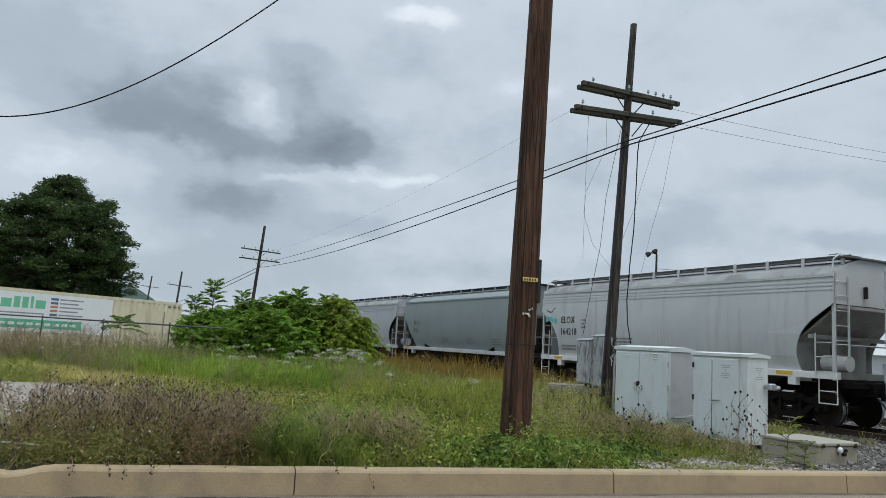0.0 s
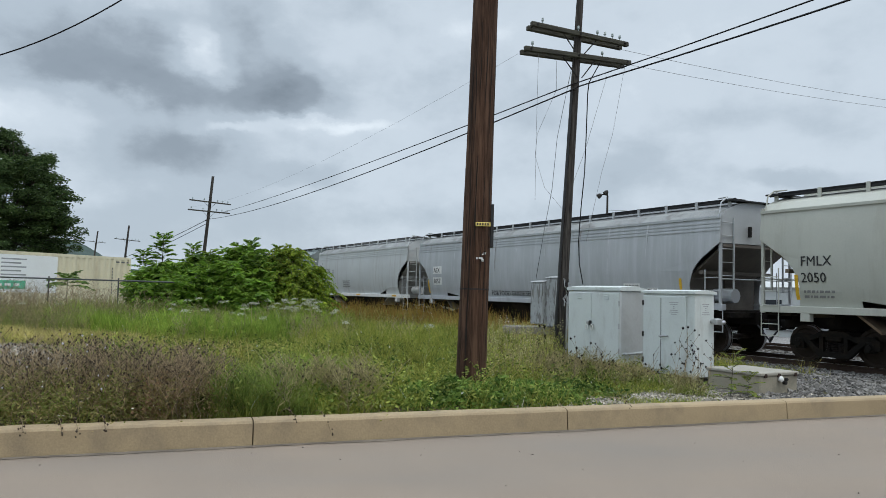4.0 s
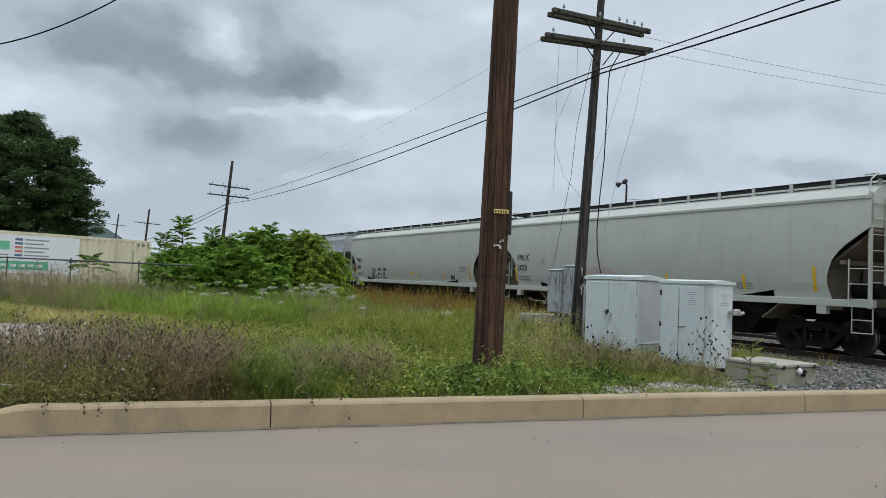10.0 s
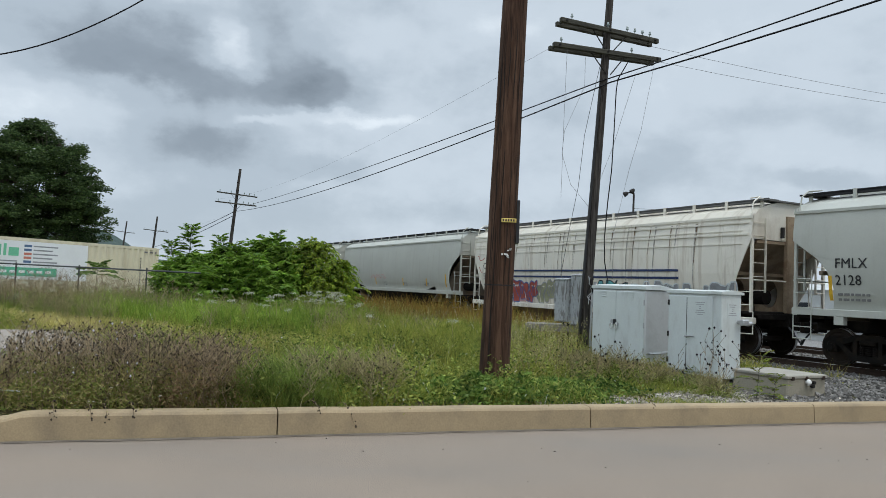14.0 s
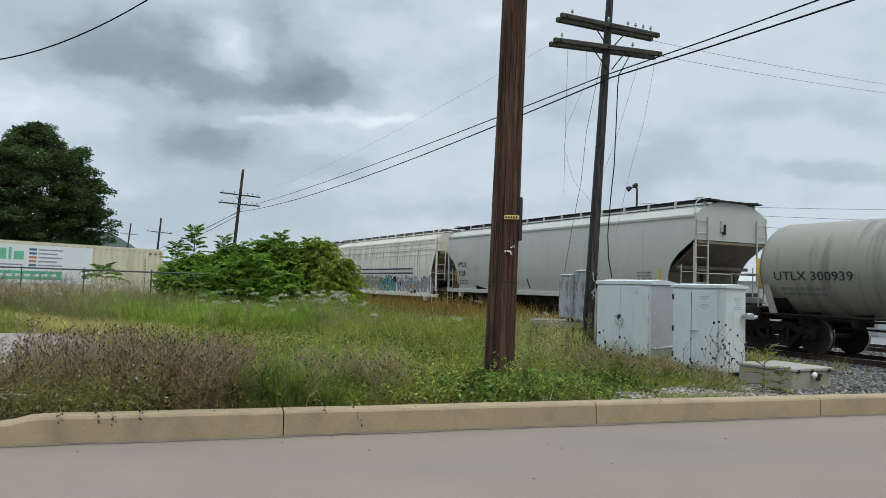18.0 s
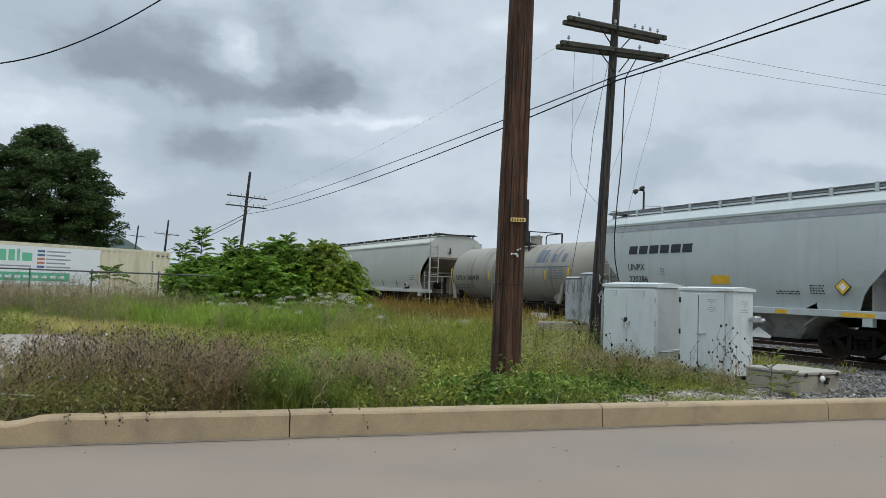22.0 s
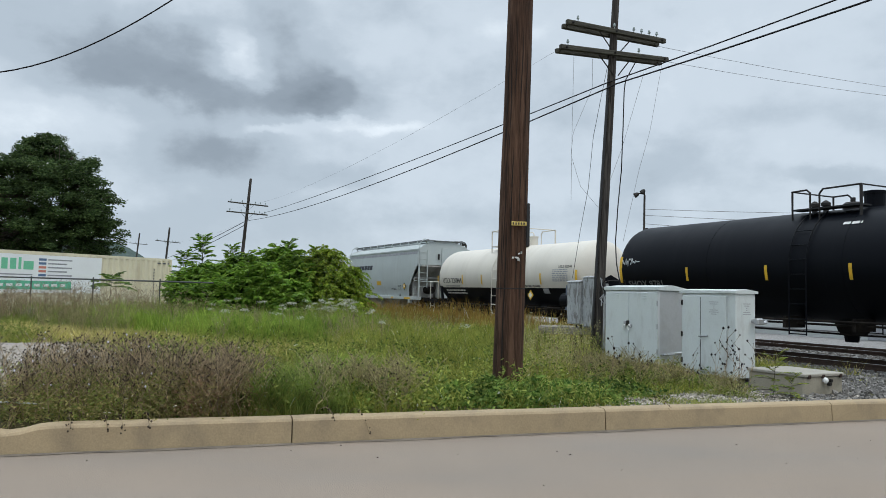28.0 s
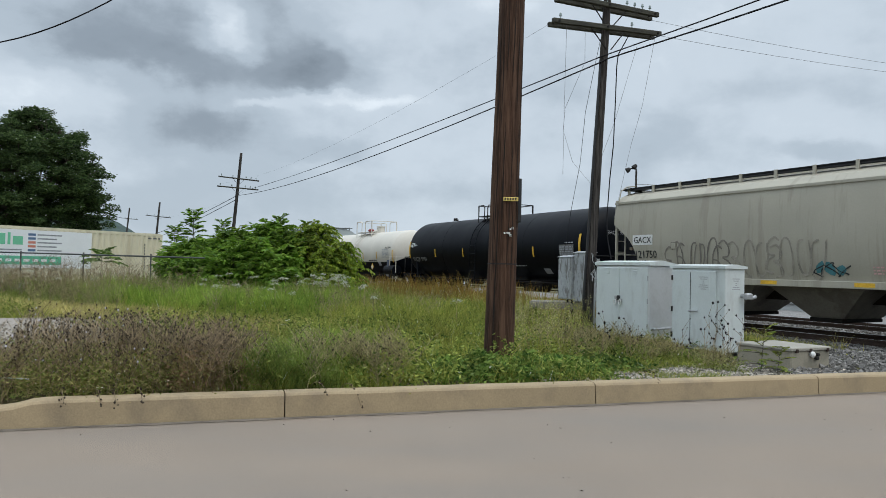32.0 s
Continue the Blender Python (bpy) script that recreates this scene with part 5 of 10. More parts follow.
def hopper_car(label, length, body_mat, sill_mat, style, zb=1.38, bay_mat=None, inset=2.3, slope_mat=None, walk_mat=None, ovals=False):
    car = thing("hopper_car", label, "freight car", group="freight train")
    a = length / 2 - 0.64
    eave, top = 3.80, 4.30
    cut = [(a, 3.08), (a - 0.12, 3.0), (a - 0.5, 2.78), (a - 0.9, 2.4), (a - 1.08, 2.0), (a - 1.1, 1.7), (a - 1.02, zb)]
    if style == "panel":
        cut = [(a, 3.20), (a - 0.12, 2.95), (a - 0.45, 2.2), (a - 0.72, 1.6), (a - 0.95, zb)]
    elif style == "straight":
        cut = [(a, 2.98), (a - 0.35, 2.7), (a - 0.8, 2.2), (a - 1.3, 1.7), (a - 1.5, zb)]
    z_end = cut[0][1]

    def low(x):
        """The underside: the slope sheets rise to the ends."""
        return max(zb, zb + (z_end - zb) * (abs(x) - (a - 2.5)) / 2.5)
    roof = [(1.47, 3.86), (1.30, 4.02), (0.95, 4.16), (0.55, 4.26), (0.0, top)]
    ts = [i / 12 for i in range(13)]
    bm = bmesh.new()
    xs = [-a, -a + 0.02] + [x for x in np.linspace(-a + 0.5, a - 0.5, max(9, int(length / 1.6)))] + [a - 0.02, a]
    rings = []
    for x in xs:
        zl = low(x)
        zs = [max(zl, zb + (eave - zb) * t) for t in ts]
        near = [(-side_y(z), z) for z in zs]
        sec = near + [(-y, z) for y, z in roof] + [(y, z) for y, z in roof[-2::-1]] + [(-y, z) for y, z in near[::-1]]
        rings.append([bm.verts.new((x, y, z)) for y, z in sec])
    m = len(rings[0])
    for r0, r1 in zip(rings[:-1], rings[1:]):
        for k in range(m - 1):
            if 12 <= k < 22:
                continue
            bm.faces.new((r0[k], r0[k + 1], r1[k + 1], r1[k]))
    bm.faces.new(rings[0])
    bm.faces.new(rings[-1][::-1])
    bmesh.ops.recalc_face_normals(bm, faces=bm.faces[:])
    part("body", bm, body_mat, car, smooth=True).data.set_sharp_from_angle(angle=radians(28))
    # the roof sheet, grimy from above
    bm = bmesh.new()
    arc = [(-side_y(eave), eave)] + [(-y, z) for y, z in roof] + [(y, z) for y, z in roof[-2::-1]] + [(side_y(eave), eave)]
    rows = [[bm.verts.new((x, y, z)) for y, z in arc] for x in (-a, a)]
    for k in range(len(arc) - 1):
        bm.faces.new((rows[0][k], rows[0][k + 1], rows[1][k + 1], rows[1][k]))
    bmesh.ops.recalc_face_normals(bm, faces=bm.faces[:])
    part("roof", bm, M_ROOF if style == "ribbed_eave" else M_CHALKROOF if style == "panel" else body_mat, car)
    # slope sheets under both ends
    for sx in (-1, 1):
        bm = bmesh.new()
        p = [(sx * (a - 0.01), z_end - 0.02), (sx * (a - 3.0), 0.86), (sx * (a - 3.0), 0.80), (sx * (a - 0.01), z_end - 0.10)]
        wy = min(1.44, side_y(zb) - 0.02)
        prism(bm, p, -wy, wy)
        bmesh.ops.recalc_face_normals(bm, faces=bm.faces[:])
        part("slope_sheet", bm, slope_mat or M_SLOPE, car, "dusty rust-stained slope sheet")
        # upright bulkhead under the slope, with oval openings on one kind of car
        xb, zt = sx * (a - 1.2), z_end - 1.2 / 3.0 * (z_end - 0.86) - 0.03
        for sy in (-1, 1):
            bm = bmesh.new()
            y0, y1, z0 = 0.08, wy - 0.01, 1.12
            cy, cz, ry, rz = (y0 + y1) / 2, z0 + (zt - z0) * 0.55, 0.34, (zt - z0) * 0.36
            if ovals:
                n = 24
                ring_o, ring_i = [], []
                for i in range(n):
                    t = 2 * math.pi * i / n
                    c, s = math.cos(t), math.sin(t)
                    k = 1 / max(abs(c), abs(s))
                    ring_o.append(bm.verts.new((xb, sy * (cy + c * k * (y1 - y0) / 2), (z0 + zt) / 2 + s * k * (zt - z0) / 2)))
                    ring_i.append(bm.verts.new((xb, sy * (cy + ry * c), cz + rz * s)))
                for i in range(n):
                    bm.faces.new((ring_o[i], ring_o[(i + 1) % n], ring_i[(i + 1) % n], ring_i[i]))
                ext = bmesh.ops.extrude_face_region(bm, geom=bm.faces[:])
                bmesh.ops.translate(bm, vec=(-sx * 0.02, 0, 0), verts=[v for v in ext["geom"] if isinstance(v, bmesh.types.BMVert)])
                bmesh.ops.recalc_face_normals(bm, faces=bm.faces[:])
            else:
                box(bm, xb - 0.01, min(sy * y0, sy * y1), z0, xb + 0.01, max(sy * y0, sy * y1), zt)
            part("bulkhead", bm, slope_mat or M_SLOPE, car)
        for sy in (-1, 1):
            bm = bmesh.new()
            zs = np.linspace(zb, z_end, 10)
            cz, cx = [c[1] for c in cut][::-1], [c[0] for c in cut][::-1]
            prev = None
            for z in zs:
                x_cut = float(np.interp(z, cz, cx))
                x_in = a - 2.6
                y = side_y(z)
                row = [bm.verts.new((sx * x_in, sy * (y - 0.004), z)), bm.verts.new((sx * x_cut, sy * (y - 0.004), z)), bm.verts.new((sx * x_cut, sy * (y - 0.03), z)), bm.verts.new((sx * x_in, sy * (y - 0.03), z))]
                if prev:
                    for k in range(3):
                        bm.faces.new((prev[k], prev[k + 1], row[k + 1], row[k]))
                prev = row
            bmesh.ops.recalc_face_normals(bm, faces=bm.faces[:])
            part("side_wing", bm, body_mat, car)
    # eave strip
    for sy in (-1, 1):
        bm = bmesh.new()
        box(bm, -a, min(sy * 1.49, sy * 1.56), 3.76, a, max(sy * 1.49, sy * 1.56), 3.83)
        part("eave_rail", bm, body_mat, car)
        if style == "ribbed_eave":
            bm = bmesh.new()
            for z in (3.42, 3.52, 3.62):
                box(bm, -a, min(sy * (side_y(z) - 0.01), sy * (side_y(z) + 0.015)), z, a, max(sy * (side_y(z) - 0.01), sy * (side_y(z) + 0.015)), z + 0.035)
            part("eave_rib", bm, body_mat, car)
    # side sills with end steps
    for sy in (-1, 1):
        bm = bmesh.new()
        y0, y1 = sorted((sy * 1.38, sy * 1.545))
        box(bm, -a - 0.05, y0, zb - 0.16, a + 0.05, y1, zb + 0.01, ch=0.012)
        sill = part("side_sill", bm, sill_mat, car)
        for sx in (-1, 1):
            bm = bmesh.new()
            x0, x1 = sorted((sx * (a - 1.35), sx * (a - 1.1)))
            box(bm, x0, y0, zb - 0.36, x1, y1, zb - 0.16, ch=0.01)
            part("sill_bracket", bm, sill_mat, sill)
            bm = bmesh.new()
            x = sx * (a - 0.22)
            bent(bm, [(x - 0.25, sy * 1.5, 1.22), (x - 0.25, sy * 1.5, 0.62), (x + 0.25, sy * 1.5, 0.62), (x + 0.25, sy * 1.5, 1.22)], 0.014)
            rod(bm, (x - 0.25, sy * 1.5, 0.92), (x + 0.25, sy * 1.5, 0.92), 0.012)
            part("sill_step", bm, sill_mat, sill)
    # centre sill and end platforms
    bm = bmesh.new()
    box(bm, -length / 2 + 0.42, -0.3, 0.82, length / 2 - 0.42, 0.3, 1.18, ch=0.02)
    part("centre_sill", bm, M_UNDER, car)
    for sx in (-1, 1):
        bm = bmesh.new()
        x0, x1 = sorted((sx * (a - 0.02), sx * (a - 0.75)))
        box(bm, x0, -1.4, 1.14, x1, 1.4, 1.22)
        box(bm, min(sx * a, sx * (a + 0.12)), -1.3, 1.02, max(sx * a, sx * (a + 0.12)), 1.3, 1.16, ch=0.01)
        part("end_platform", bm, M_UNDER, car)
        coupler(car, sx * (length / 2 - 0.02), sx)
        for sy in (-1, 1):
            # corner posts and the ladders on side and end
            bm = bmesh.new()
            box(bm, min(sx * a, sx * (a - 0.07)), min(sy * 1.47, sy * 1.54), 1.2, max(sx * a, sx * (a - 0.07)), max(sy * 1.47, sy * 1.54), 3.9)
            part("corner_post", bm, body_mat, car)
            # low side ladder beside the corner post, tall ladder on the end face
            bm = bmesh.new()
            rod(bm, (sx * (a - 0.52), sy * 1.56, 1.22), (sx * (a - 0.52), sy * 1.56, 2.34), 0.017)
            side = part("ladder_post", bm, body_mat, car)
            for z in (1.40, 1.76, 2.12):
                bm = bmesh.new()
                rod(bm, (sx * (a - 0.52), sy * 1.56, z), (sx * (a - 0.03), sy * 1.56, z), 0.011)
                part("rung", bm, body_mat, side)
            bm = bmesh.new()
            box(bm, min(sx * (a + 0.02), sx * (a + 0.07)), sy * 1.06 - 0.016, 1.75, max(sx * (a + 0.02), sx * (a + 0.07)), sy * 1.06 + 0.016, 3.78)
            tall = part("ladder_post", bm, body_mat, car)
            for k in range(6):
                z = 1.80 + 0.37 * k
                bm = bmesh.new()
                rod(bm, (sx * (a + 0.045), sy * 1.06, z), (sx * (a + 0.03), sy * 1.5, z), 0.011)
                part("rung", bm, body_mat, tall)
        if style in ("straight", "panel"):
            bm = bmesh.new()
            box(bm, min(sx * (a - 0.06), sx * (a + 0.06)), -0.19, 1.2, max(sx * (a - 0.06), sx * (a + 0.06)), 0.19, 3.9, ch=0.01)
            part("end_post", bm, slope_mat if ovals else body_mat, car)
        bm = bmesh.new()
        x0, x1 = sorted((sx * (a - 0.66), sx * (a - 0.78)))
        box(bm, x0, -1.5, 2.22, x1, 1.5, 2.32, ch=0.01)
        part("cross_beam", bm, slope_mat or M_SLOPE, car)
        bm = bmesh.new()
        rod(bm, (sx * (a + 0.03), -1.5, 2.08), (sx * (a + 0.03), 1.5, 2.08), 0.018)
        part("handrail", bm, body_mat, car)
        bm = bmesh.new()
        box(bm, min(sx * a, sx * (a + 0.09)), -0.42, 3.28, max(sx * a, sx * (a + 0.09)), -0.34, 3.58, ch=0.01)
        part("brake_lever", bm, M_DARKSTEEL, car)
    bm = bmesh.new()
    rod(bm, (a - 0.95, -0.62, 1.62), (a - 0.25, -0.62, 1.62), 0.2, seg=16)
    part("air_reservoir", bm, sill_mat if style == "ribbed_eave" else M_UNDER, car)
    # hopper bays below the sills; the default near-black has shade in its colour
    bays = max(2, int(round((length - 5.8) / 3.4)))
    span = length - 6.4
    pitch = span / bays
    for i in range(bays):
        c = -span / 2 + pitch * (i + 0.5)
        bm = bmesh.new()
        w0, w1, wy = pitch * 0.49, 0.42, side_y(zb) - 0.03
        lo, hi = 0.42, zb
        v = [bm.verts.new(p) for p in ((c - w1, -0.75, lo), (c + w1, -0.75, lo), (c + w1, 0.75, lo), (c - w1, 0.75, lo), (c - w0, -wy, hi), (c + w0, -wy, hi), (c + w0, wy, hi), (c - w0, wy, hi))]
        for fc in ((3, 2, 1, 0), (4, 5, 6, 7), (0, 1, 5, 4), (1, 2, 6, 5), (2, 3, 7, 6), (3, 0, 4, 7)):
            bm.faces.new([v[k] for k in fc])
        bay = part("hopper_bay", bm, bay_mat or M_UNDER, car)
        bm = bmesh.new()
        box(bm, c - 0.46, -0.82, 0.34, c + 0.46, 0.82, 0.44, ch=0.015)
        part("outlet_gate", bm, M_TRUCK, bay)
    # roof running boards on brackets
    for sy in (-1, 1):
        bm = bmesh.new()
        y0, y1 = sorted((sy * 0.62, sy * 1.04))
        box(bm, -a - 0.1, y0, 4.29, a + 0.1, y1, 4.33)
        box(bm, -a - 0.1, y0 if sy < 0 else y1 - 0.03, 4.25, a + 0.1, y0 + 0.03 if sy < 0 else y1, 4.35)
        walk_b = part("running_board", bm, walk_mat or M_WALK, car, "steel grating walkway")
        n = int(length / 1.25)
        shared = None
        for i in range(n + 1):
            x = -a + 0.1 + (2 * a - 0.2) * i / n
            if shared is None:
                bm = bmesh.new()
                box(bm, -0.045, min(sy * 1.02, sy * 1.075), 4.02, 0.045, max(sy * 1.02, sy * 1.075), 4.36)
                shared = part("bracket", bm, body_mat, walk_b)
                shared.matrix_basis = Matrix.Translation((x, 0, 0))
            else:
                again(shared, walk_b, Matrix.Translation((x, 0, 0)))
    bm = bmesh.new()
    box(bm, -a + 0.4, -0.36, 4.26, a - 0.4, 0.36, 4.36, ch=0.03)
    part("hatch_cover", bm, body_mat, car)
    for sx in (-1, 1):
        bm = bmesh.new()
        x0, x1 = sorted((sx * (a - 0.25), sx * (a + 0.12)))
        box(bm, x0, -1.2, 4.27, x1, 1.2, 4.31)
        part("roof_crosswalk", bm, walk_mat or M_WALK, car)
        bm = bmesh.new()
        bent(bm, [(sx * (a - 0.1), -1.5, 3.8), (sx * (a - 0.1), -1.40, 4.22), (sx * (a - 0.1), -1.15, 4.38), (sx * (a - 0.45), -1.1, 4.38)], 0.018)
        part("roof_grab", bm, body_mat, car)
    if style == "panel":
        # exterior posts and ribs along a stepped white side
        n = int(length / 1.05)
        for sy in (-1, 1):
            shared = None
            for i in range(1, n):
                x = -a + 2 * a * i / n
                if abs(x) > a - 0.9:
                    continue
                if shared is None:
                    bm = bmesh.new()
                    for z0, z1 in zip(np.linspace(zb + 0.02, 3.76, 7)[:-1], np.linspace(zb + 0.02, 3.76, 7)[1:]):
                        p = [(-0.02, sy * (side_y(z0) + 0.012), z0), (0.02, sy * (side_y(z0) + 0.012), z0), (0.02, sy * (side_y(z1) + 0.012), z1), (-0.02, sy * (side_y(z1) + 0.012), z1)]
                        q = [(x_, y_ - sy * 0.02, z_) for x_, y_, z_ in p]
                        vv = [bm.verts.new(t) for t in p + q]
                        for fc in ((0, 1, 2, 3), (0, 3, 7, 4), (1, 5, 6, 2)):
                            bm.faces.new([vv[k] for k in fc])
                    bmesh.ops.recalc_face_normals(bm, faces=bm.faces[:])
                    shared = part("side_seam", bm, body_mat, car)
                    shared.matrix_basis = Matrix.Translation((x, 0, 0))
                else:
                    again(shared, car, Matrix.Translation((x, 0, 0)))
            for z in (3.30, 3.62):
                bm = bmesh.new()
                box(bm, -a + 0.1, min(sy * side_y(z), sy * (side_y(z) + 0.03)), z, a - 0.1, max(sy * side_y(z), sy * (side_y(z) + 0.03)), z + 0.05)
                part("side_rib", bm, body_mat, car)
    for sx in (-1, 1):
        add_truck(car, sx * (length / 2 - inset))
    return car, a


def yellow_marks(car, a, xs, z0=1.62, h=0.5):
    for x in xs:
        side_bar(car, "reflector", x, x + 0.09, z0, z0 + h, M_YELLOWMARK, "yellow reflective strip")


def tank_car(label, length, radius, shell_mat, belly_mat, fittings, belly=False, dx=0.0, lx=0.0, dome=0.0, man=-1.2, insets=(1.85, 1.85), over=0.95, pl=1.9, rh=0.52, gap=(-0.3, 0.05)):
    car = thing("tank_car", label, "freight car", group="freight train")
    half = length / 2 - over
    zc = 0.94 + radius

    def shell(bm, a0, a1, r, seg=40):
        hd, n = 0.62, 8
        prof = [(-half + hd * (1 - math.cos(math.pi / 2 * i / n)), r * math.sin(math.pi / 2 * i / n)) for i in range(n + 1)]
        prof += [(x, r) for x in np.linspace(-half + hd, half - hd, 10)[1:-1]]
        prof += [(-x, rr) for x, rr in prof[:n + 1][::-1]]
        rings = []
        for x, rr in prof:
            rr = max(rr, 0.003)
            rings.append([bm.verts.new((x, rr * math.cos(a0 + (a1 - a0) * k / seg), zc + rr * math.sin(a0 + (a1 - a0) * k / seg))) for k in range(seg + 1)])
        for p, q in zip(rings[:-1], rings[1:]):
            for k in range(seg):
                bm.faces.new((p[k], p[k + 1], q[k + 1], q[k]))
        bmesh.ops.recalc_face_normals(bm, faces=bm.faces[:])
    if belly:
        line = math.asin(-0.385)
        bm = bmesh.new()
        shell(bm, line, math.pi - line, radius)
        part("shell", bm, shell_mat, car, smooth=True)
        bm = bmesh.new()
        shell(bm, math.pi - line, 2 * math.pi + line, radius + 0.003)
        part("belly", bm, belly_mat, car, "glossy black lower half", smooth=True)
    else:
        bm = bmesh.new()
        shell(bm, 0, 2 * math.pi, radius)
        part("shell", bm, shell_mat, car, smooth=True)
    # weld bands
    for x in () if belly else (-half * 0.45, -0.75, 0.75, half * 0.45):
        bm = bmesh.new()
        lathe(bm, [(radius - 0.01, -0.02), (radius + 0.006, -0.012), (radius + 0.006, 0.012), (radius - 0.01, 0.02)], 40, Matrix.Translation((x, 0, zc)) @ Matrix.Rotation(radians(90), 4, 'Y'))
        part("weld_band", bm, shell_mat, car)
    for sx in (-1, 1):
        inset = insets[0] if sx < 0 else insets[1]
        xb = sx * (length / 2 - inset)
        bm = bmesh.new()
        box(bm, min(sx * (length / 2 - 0.4), xb - sx * 1.2), -0.3, 0.82, max(sx * (length / 2 - 0.4), xb - sx * 1.2), 0.3, 1.16, ch=0.02)
        part("stub_sill", bm, belly_mat, car)
        bm = bmesh.new()
        prism(bm, [(-0.7, 0.95), (0.7, 0.95), (0.9, 1.15), (radius * 0.80, zc - radius * 0.62), (0.5, zc - radius * 0.93), (-0.5, zc - radius * 0.93), (-radius * 0.80, zc - radius * 0.62), (-0.9, 1.15)], xb - 0.2, xb + 0.2, axis="x")
        bmesh.ops.recalc_face_normals(bm, faces=bm.faces[:])
        part("saddle", bm, belly_mat, car)
        for sy in (-1, 1):
            bm = bmesh.new()
            lo, hi = sorted((sy * 1.36, sy * 1.28))
            prism(bm, [(xb - sx * 0.16, 0.98), (xb + sx * 0.02, 0.98), (xb + sx * 0.26, zc - radius * 0.34), (xb + sx * 0.12, zc - radius * 0.34)], lo, hi)
            bmesh.ops.recalc_face_normals(bm, faces=bm.faces[:])
            part("side_strut", bm, belly_mat if belly or shell_mat is M_TANKBLACK else shell_mat, car)
        bm = bmesh.new()
        x0, x1 = sorted((sx * (length / 2 - 0.55), sx * (length / 2 - 1.55)))
        box(bm, x0, -1.42, 1.10, x1, 1.42, 1.17)
        box(bm, x0, -1.46, 0.98, x1, -1.38, 1.17)
        box(bm, x0, 1.38, 0.98, x1, 1.46, 1.17)
        part("end_platform", bm, belly_mat, car)
        for sy in (-1, 1):
            bm = bmesh.new()
            xr = sx * (length / 2 - 0.62)
            xi = sx * (length / 2 - 1.5)
            bent(bm, [(xi, sy * 1.42, 1.17), (xi, sy * 1.42, 2.05), (xr, sy * 1.42, 2.05), (xr, sy * 1.42, 1.17)], 0.02)
            bent(bm, [(xr, sy * 1.42, 2.05), (xr, sy * 0.5, 2.05)], 0.02)
            part("handrail", bm, fittings if shell_mat is M_TANKBLACK else shell_mat, car)
            bm = bmesh.new()
            x = sx * (length / 2 - 0.85)
            bent(bm, [(x - 0.22, sy * 1.42, 1.1), (x - 0.22, sy * 1.42, 0.55), (x + 0.22, sy * 1.42, 0.55), (x + 0.22, sy * 1.42, 1.1)], 0.02)
            rod(bm, (x - 0.22, sy * 1.42, 0.82), (x + 0.22, sy * 1.42, 0.82), 0.016)
            part("step", bm, fittings, car)
        coupler(car, sx * (length / 2 - 0.02), sx)
        add_truck(car, sx * (length / 2 - inset))
    # long rods under the belly
    for sy in (-1, 1):
        bm = bmesh.new()
        rod(bm, (-length / 2 + 1.6, sy * 1.38, 1.0), (length / 2 - 1.6, sy * 1.38, 1.0), 0.03)
        part("running_rail", bm, M_UNDER, car)
        for x in (lx - 0.25, lx + 0.25):
            bm = bmesh.new()
            arc = [radians(4 + 12 * i) for i in range(6)]
            bent(bm, [(x, sy * (radius + 0.06), 0.62), (x, sy * (radius + 0.06), zc)] + [(x, sy * (radius + 0.06) * math.cos(g), zc + (radius + 0.06) * math.sin(g)) for g in arc], 0.018)
            part("ladder_post", bm, shell_mat, car)
        for i in range(8):
            bm = bmesh.new()
            z = 0.65 + 0.38 * i
            yy = radius + 0.06 if z < zc else math.sqrt(max(0.05, (radius + 0.06) ** 2 - (z - zc) ** 2))
            if z > zc + radius * 0.75:
                bm.free()
                break
            rod(bm, (lx - 0.25, sy * max(yy, 0.3), z), (lx + 0.25, sy * max(yy, 0.3), z), 0.014)
            part("ladder_rung", bm, shell_mat, car)
    # bottom outlet and hanging gear
    bm = bmesh.new()
    rod(bm, (0, 0, 0.45), (0, 0, zc - radius + 0.1), 0.16, 0.3)
    part("bottom_outlet", bm, belly_mat, car)
    bm = bmesh.new()
    rod(bm, (length * 0.20, -0.75, 0.80), (length * 0.20 + 0.9, -0.75, 0.80), 0.19, seg=14)
    part("brake_cylinder", bm, M_UNDER, car)
    bm = bmesh.new()
    box(bm, length * 0.20 - 0.55, -0.95, 0.62, length * 0.20 - 0.2, -0.6, 1.0, ch=0.02)
    part("brake_valve", bm, M_UNDER, car)
    bm = bmesh.new()
    bent(bm, [(-length * 0.3, -0.5, 0.72), (0.4, -0.5, 0.66), (length * 0.32, -0.5, 0.70)], 0.025)
    part("brake_rod", bm, M_UNDER, car)
    bm = bmesh.new()
    bent(bm, [(-length / 2 + 1.7, -0.9, 0.92), (0, -0.9, 0.90), (length / 2 - 1.7, -0.9, 0.92)], 0.03)
    part("train_line_pipe", bm, M_UNDER, car)
    for x in np.linspace(-length * 0.28, length * 0.28, 6):
        bm = bmesh.new()
        box(bm, x - 0.05, -1.36, 0.78, x + 0.05, -0.6, 1.08)
        part("hanger", bm, M_UNDER, car)
    bm = bmesh.new()
    prism(bm, [(-0.38, 1.1), (-0.22, 0.72), (-0.08, 0.62), (0.22, 0.62), (0.34, 0.76), (0.46, 1.1)], -0.25, 0.25)
    bmesh.ops.recalc_face_normals(bm, faces=bm.faces[:])
    part("outlet_skid", bm, M_UNDER, car)
    # dome, valve and platform on top
    top = zc + radius
    bm = bmesh.new()
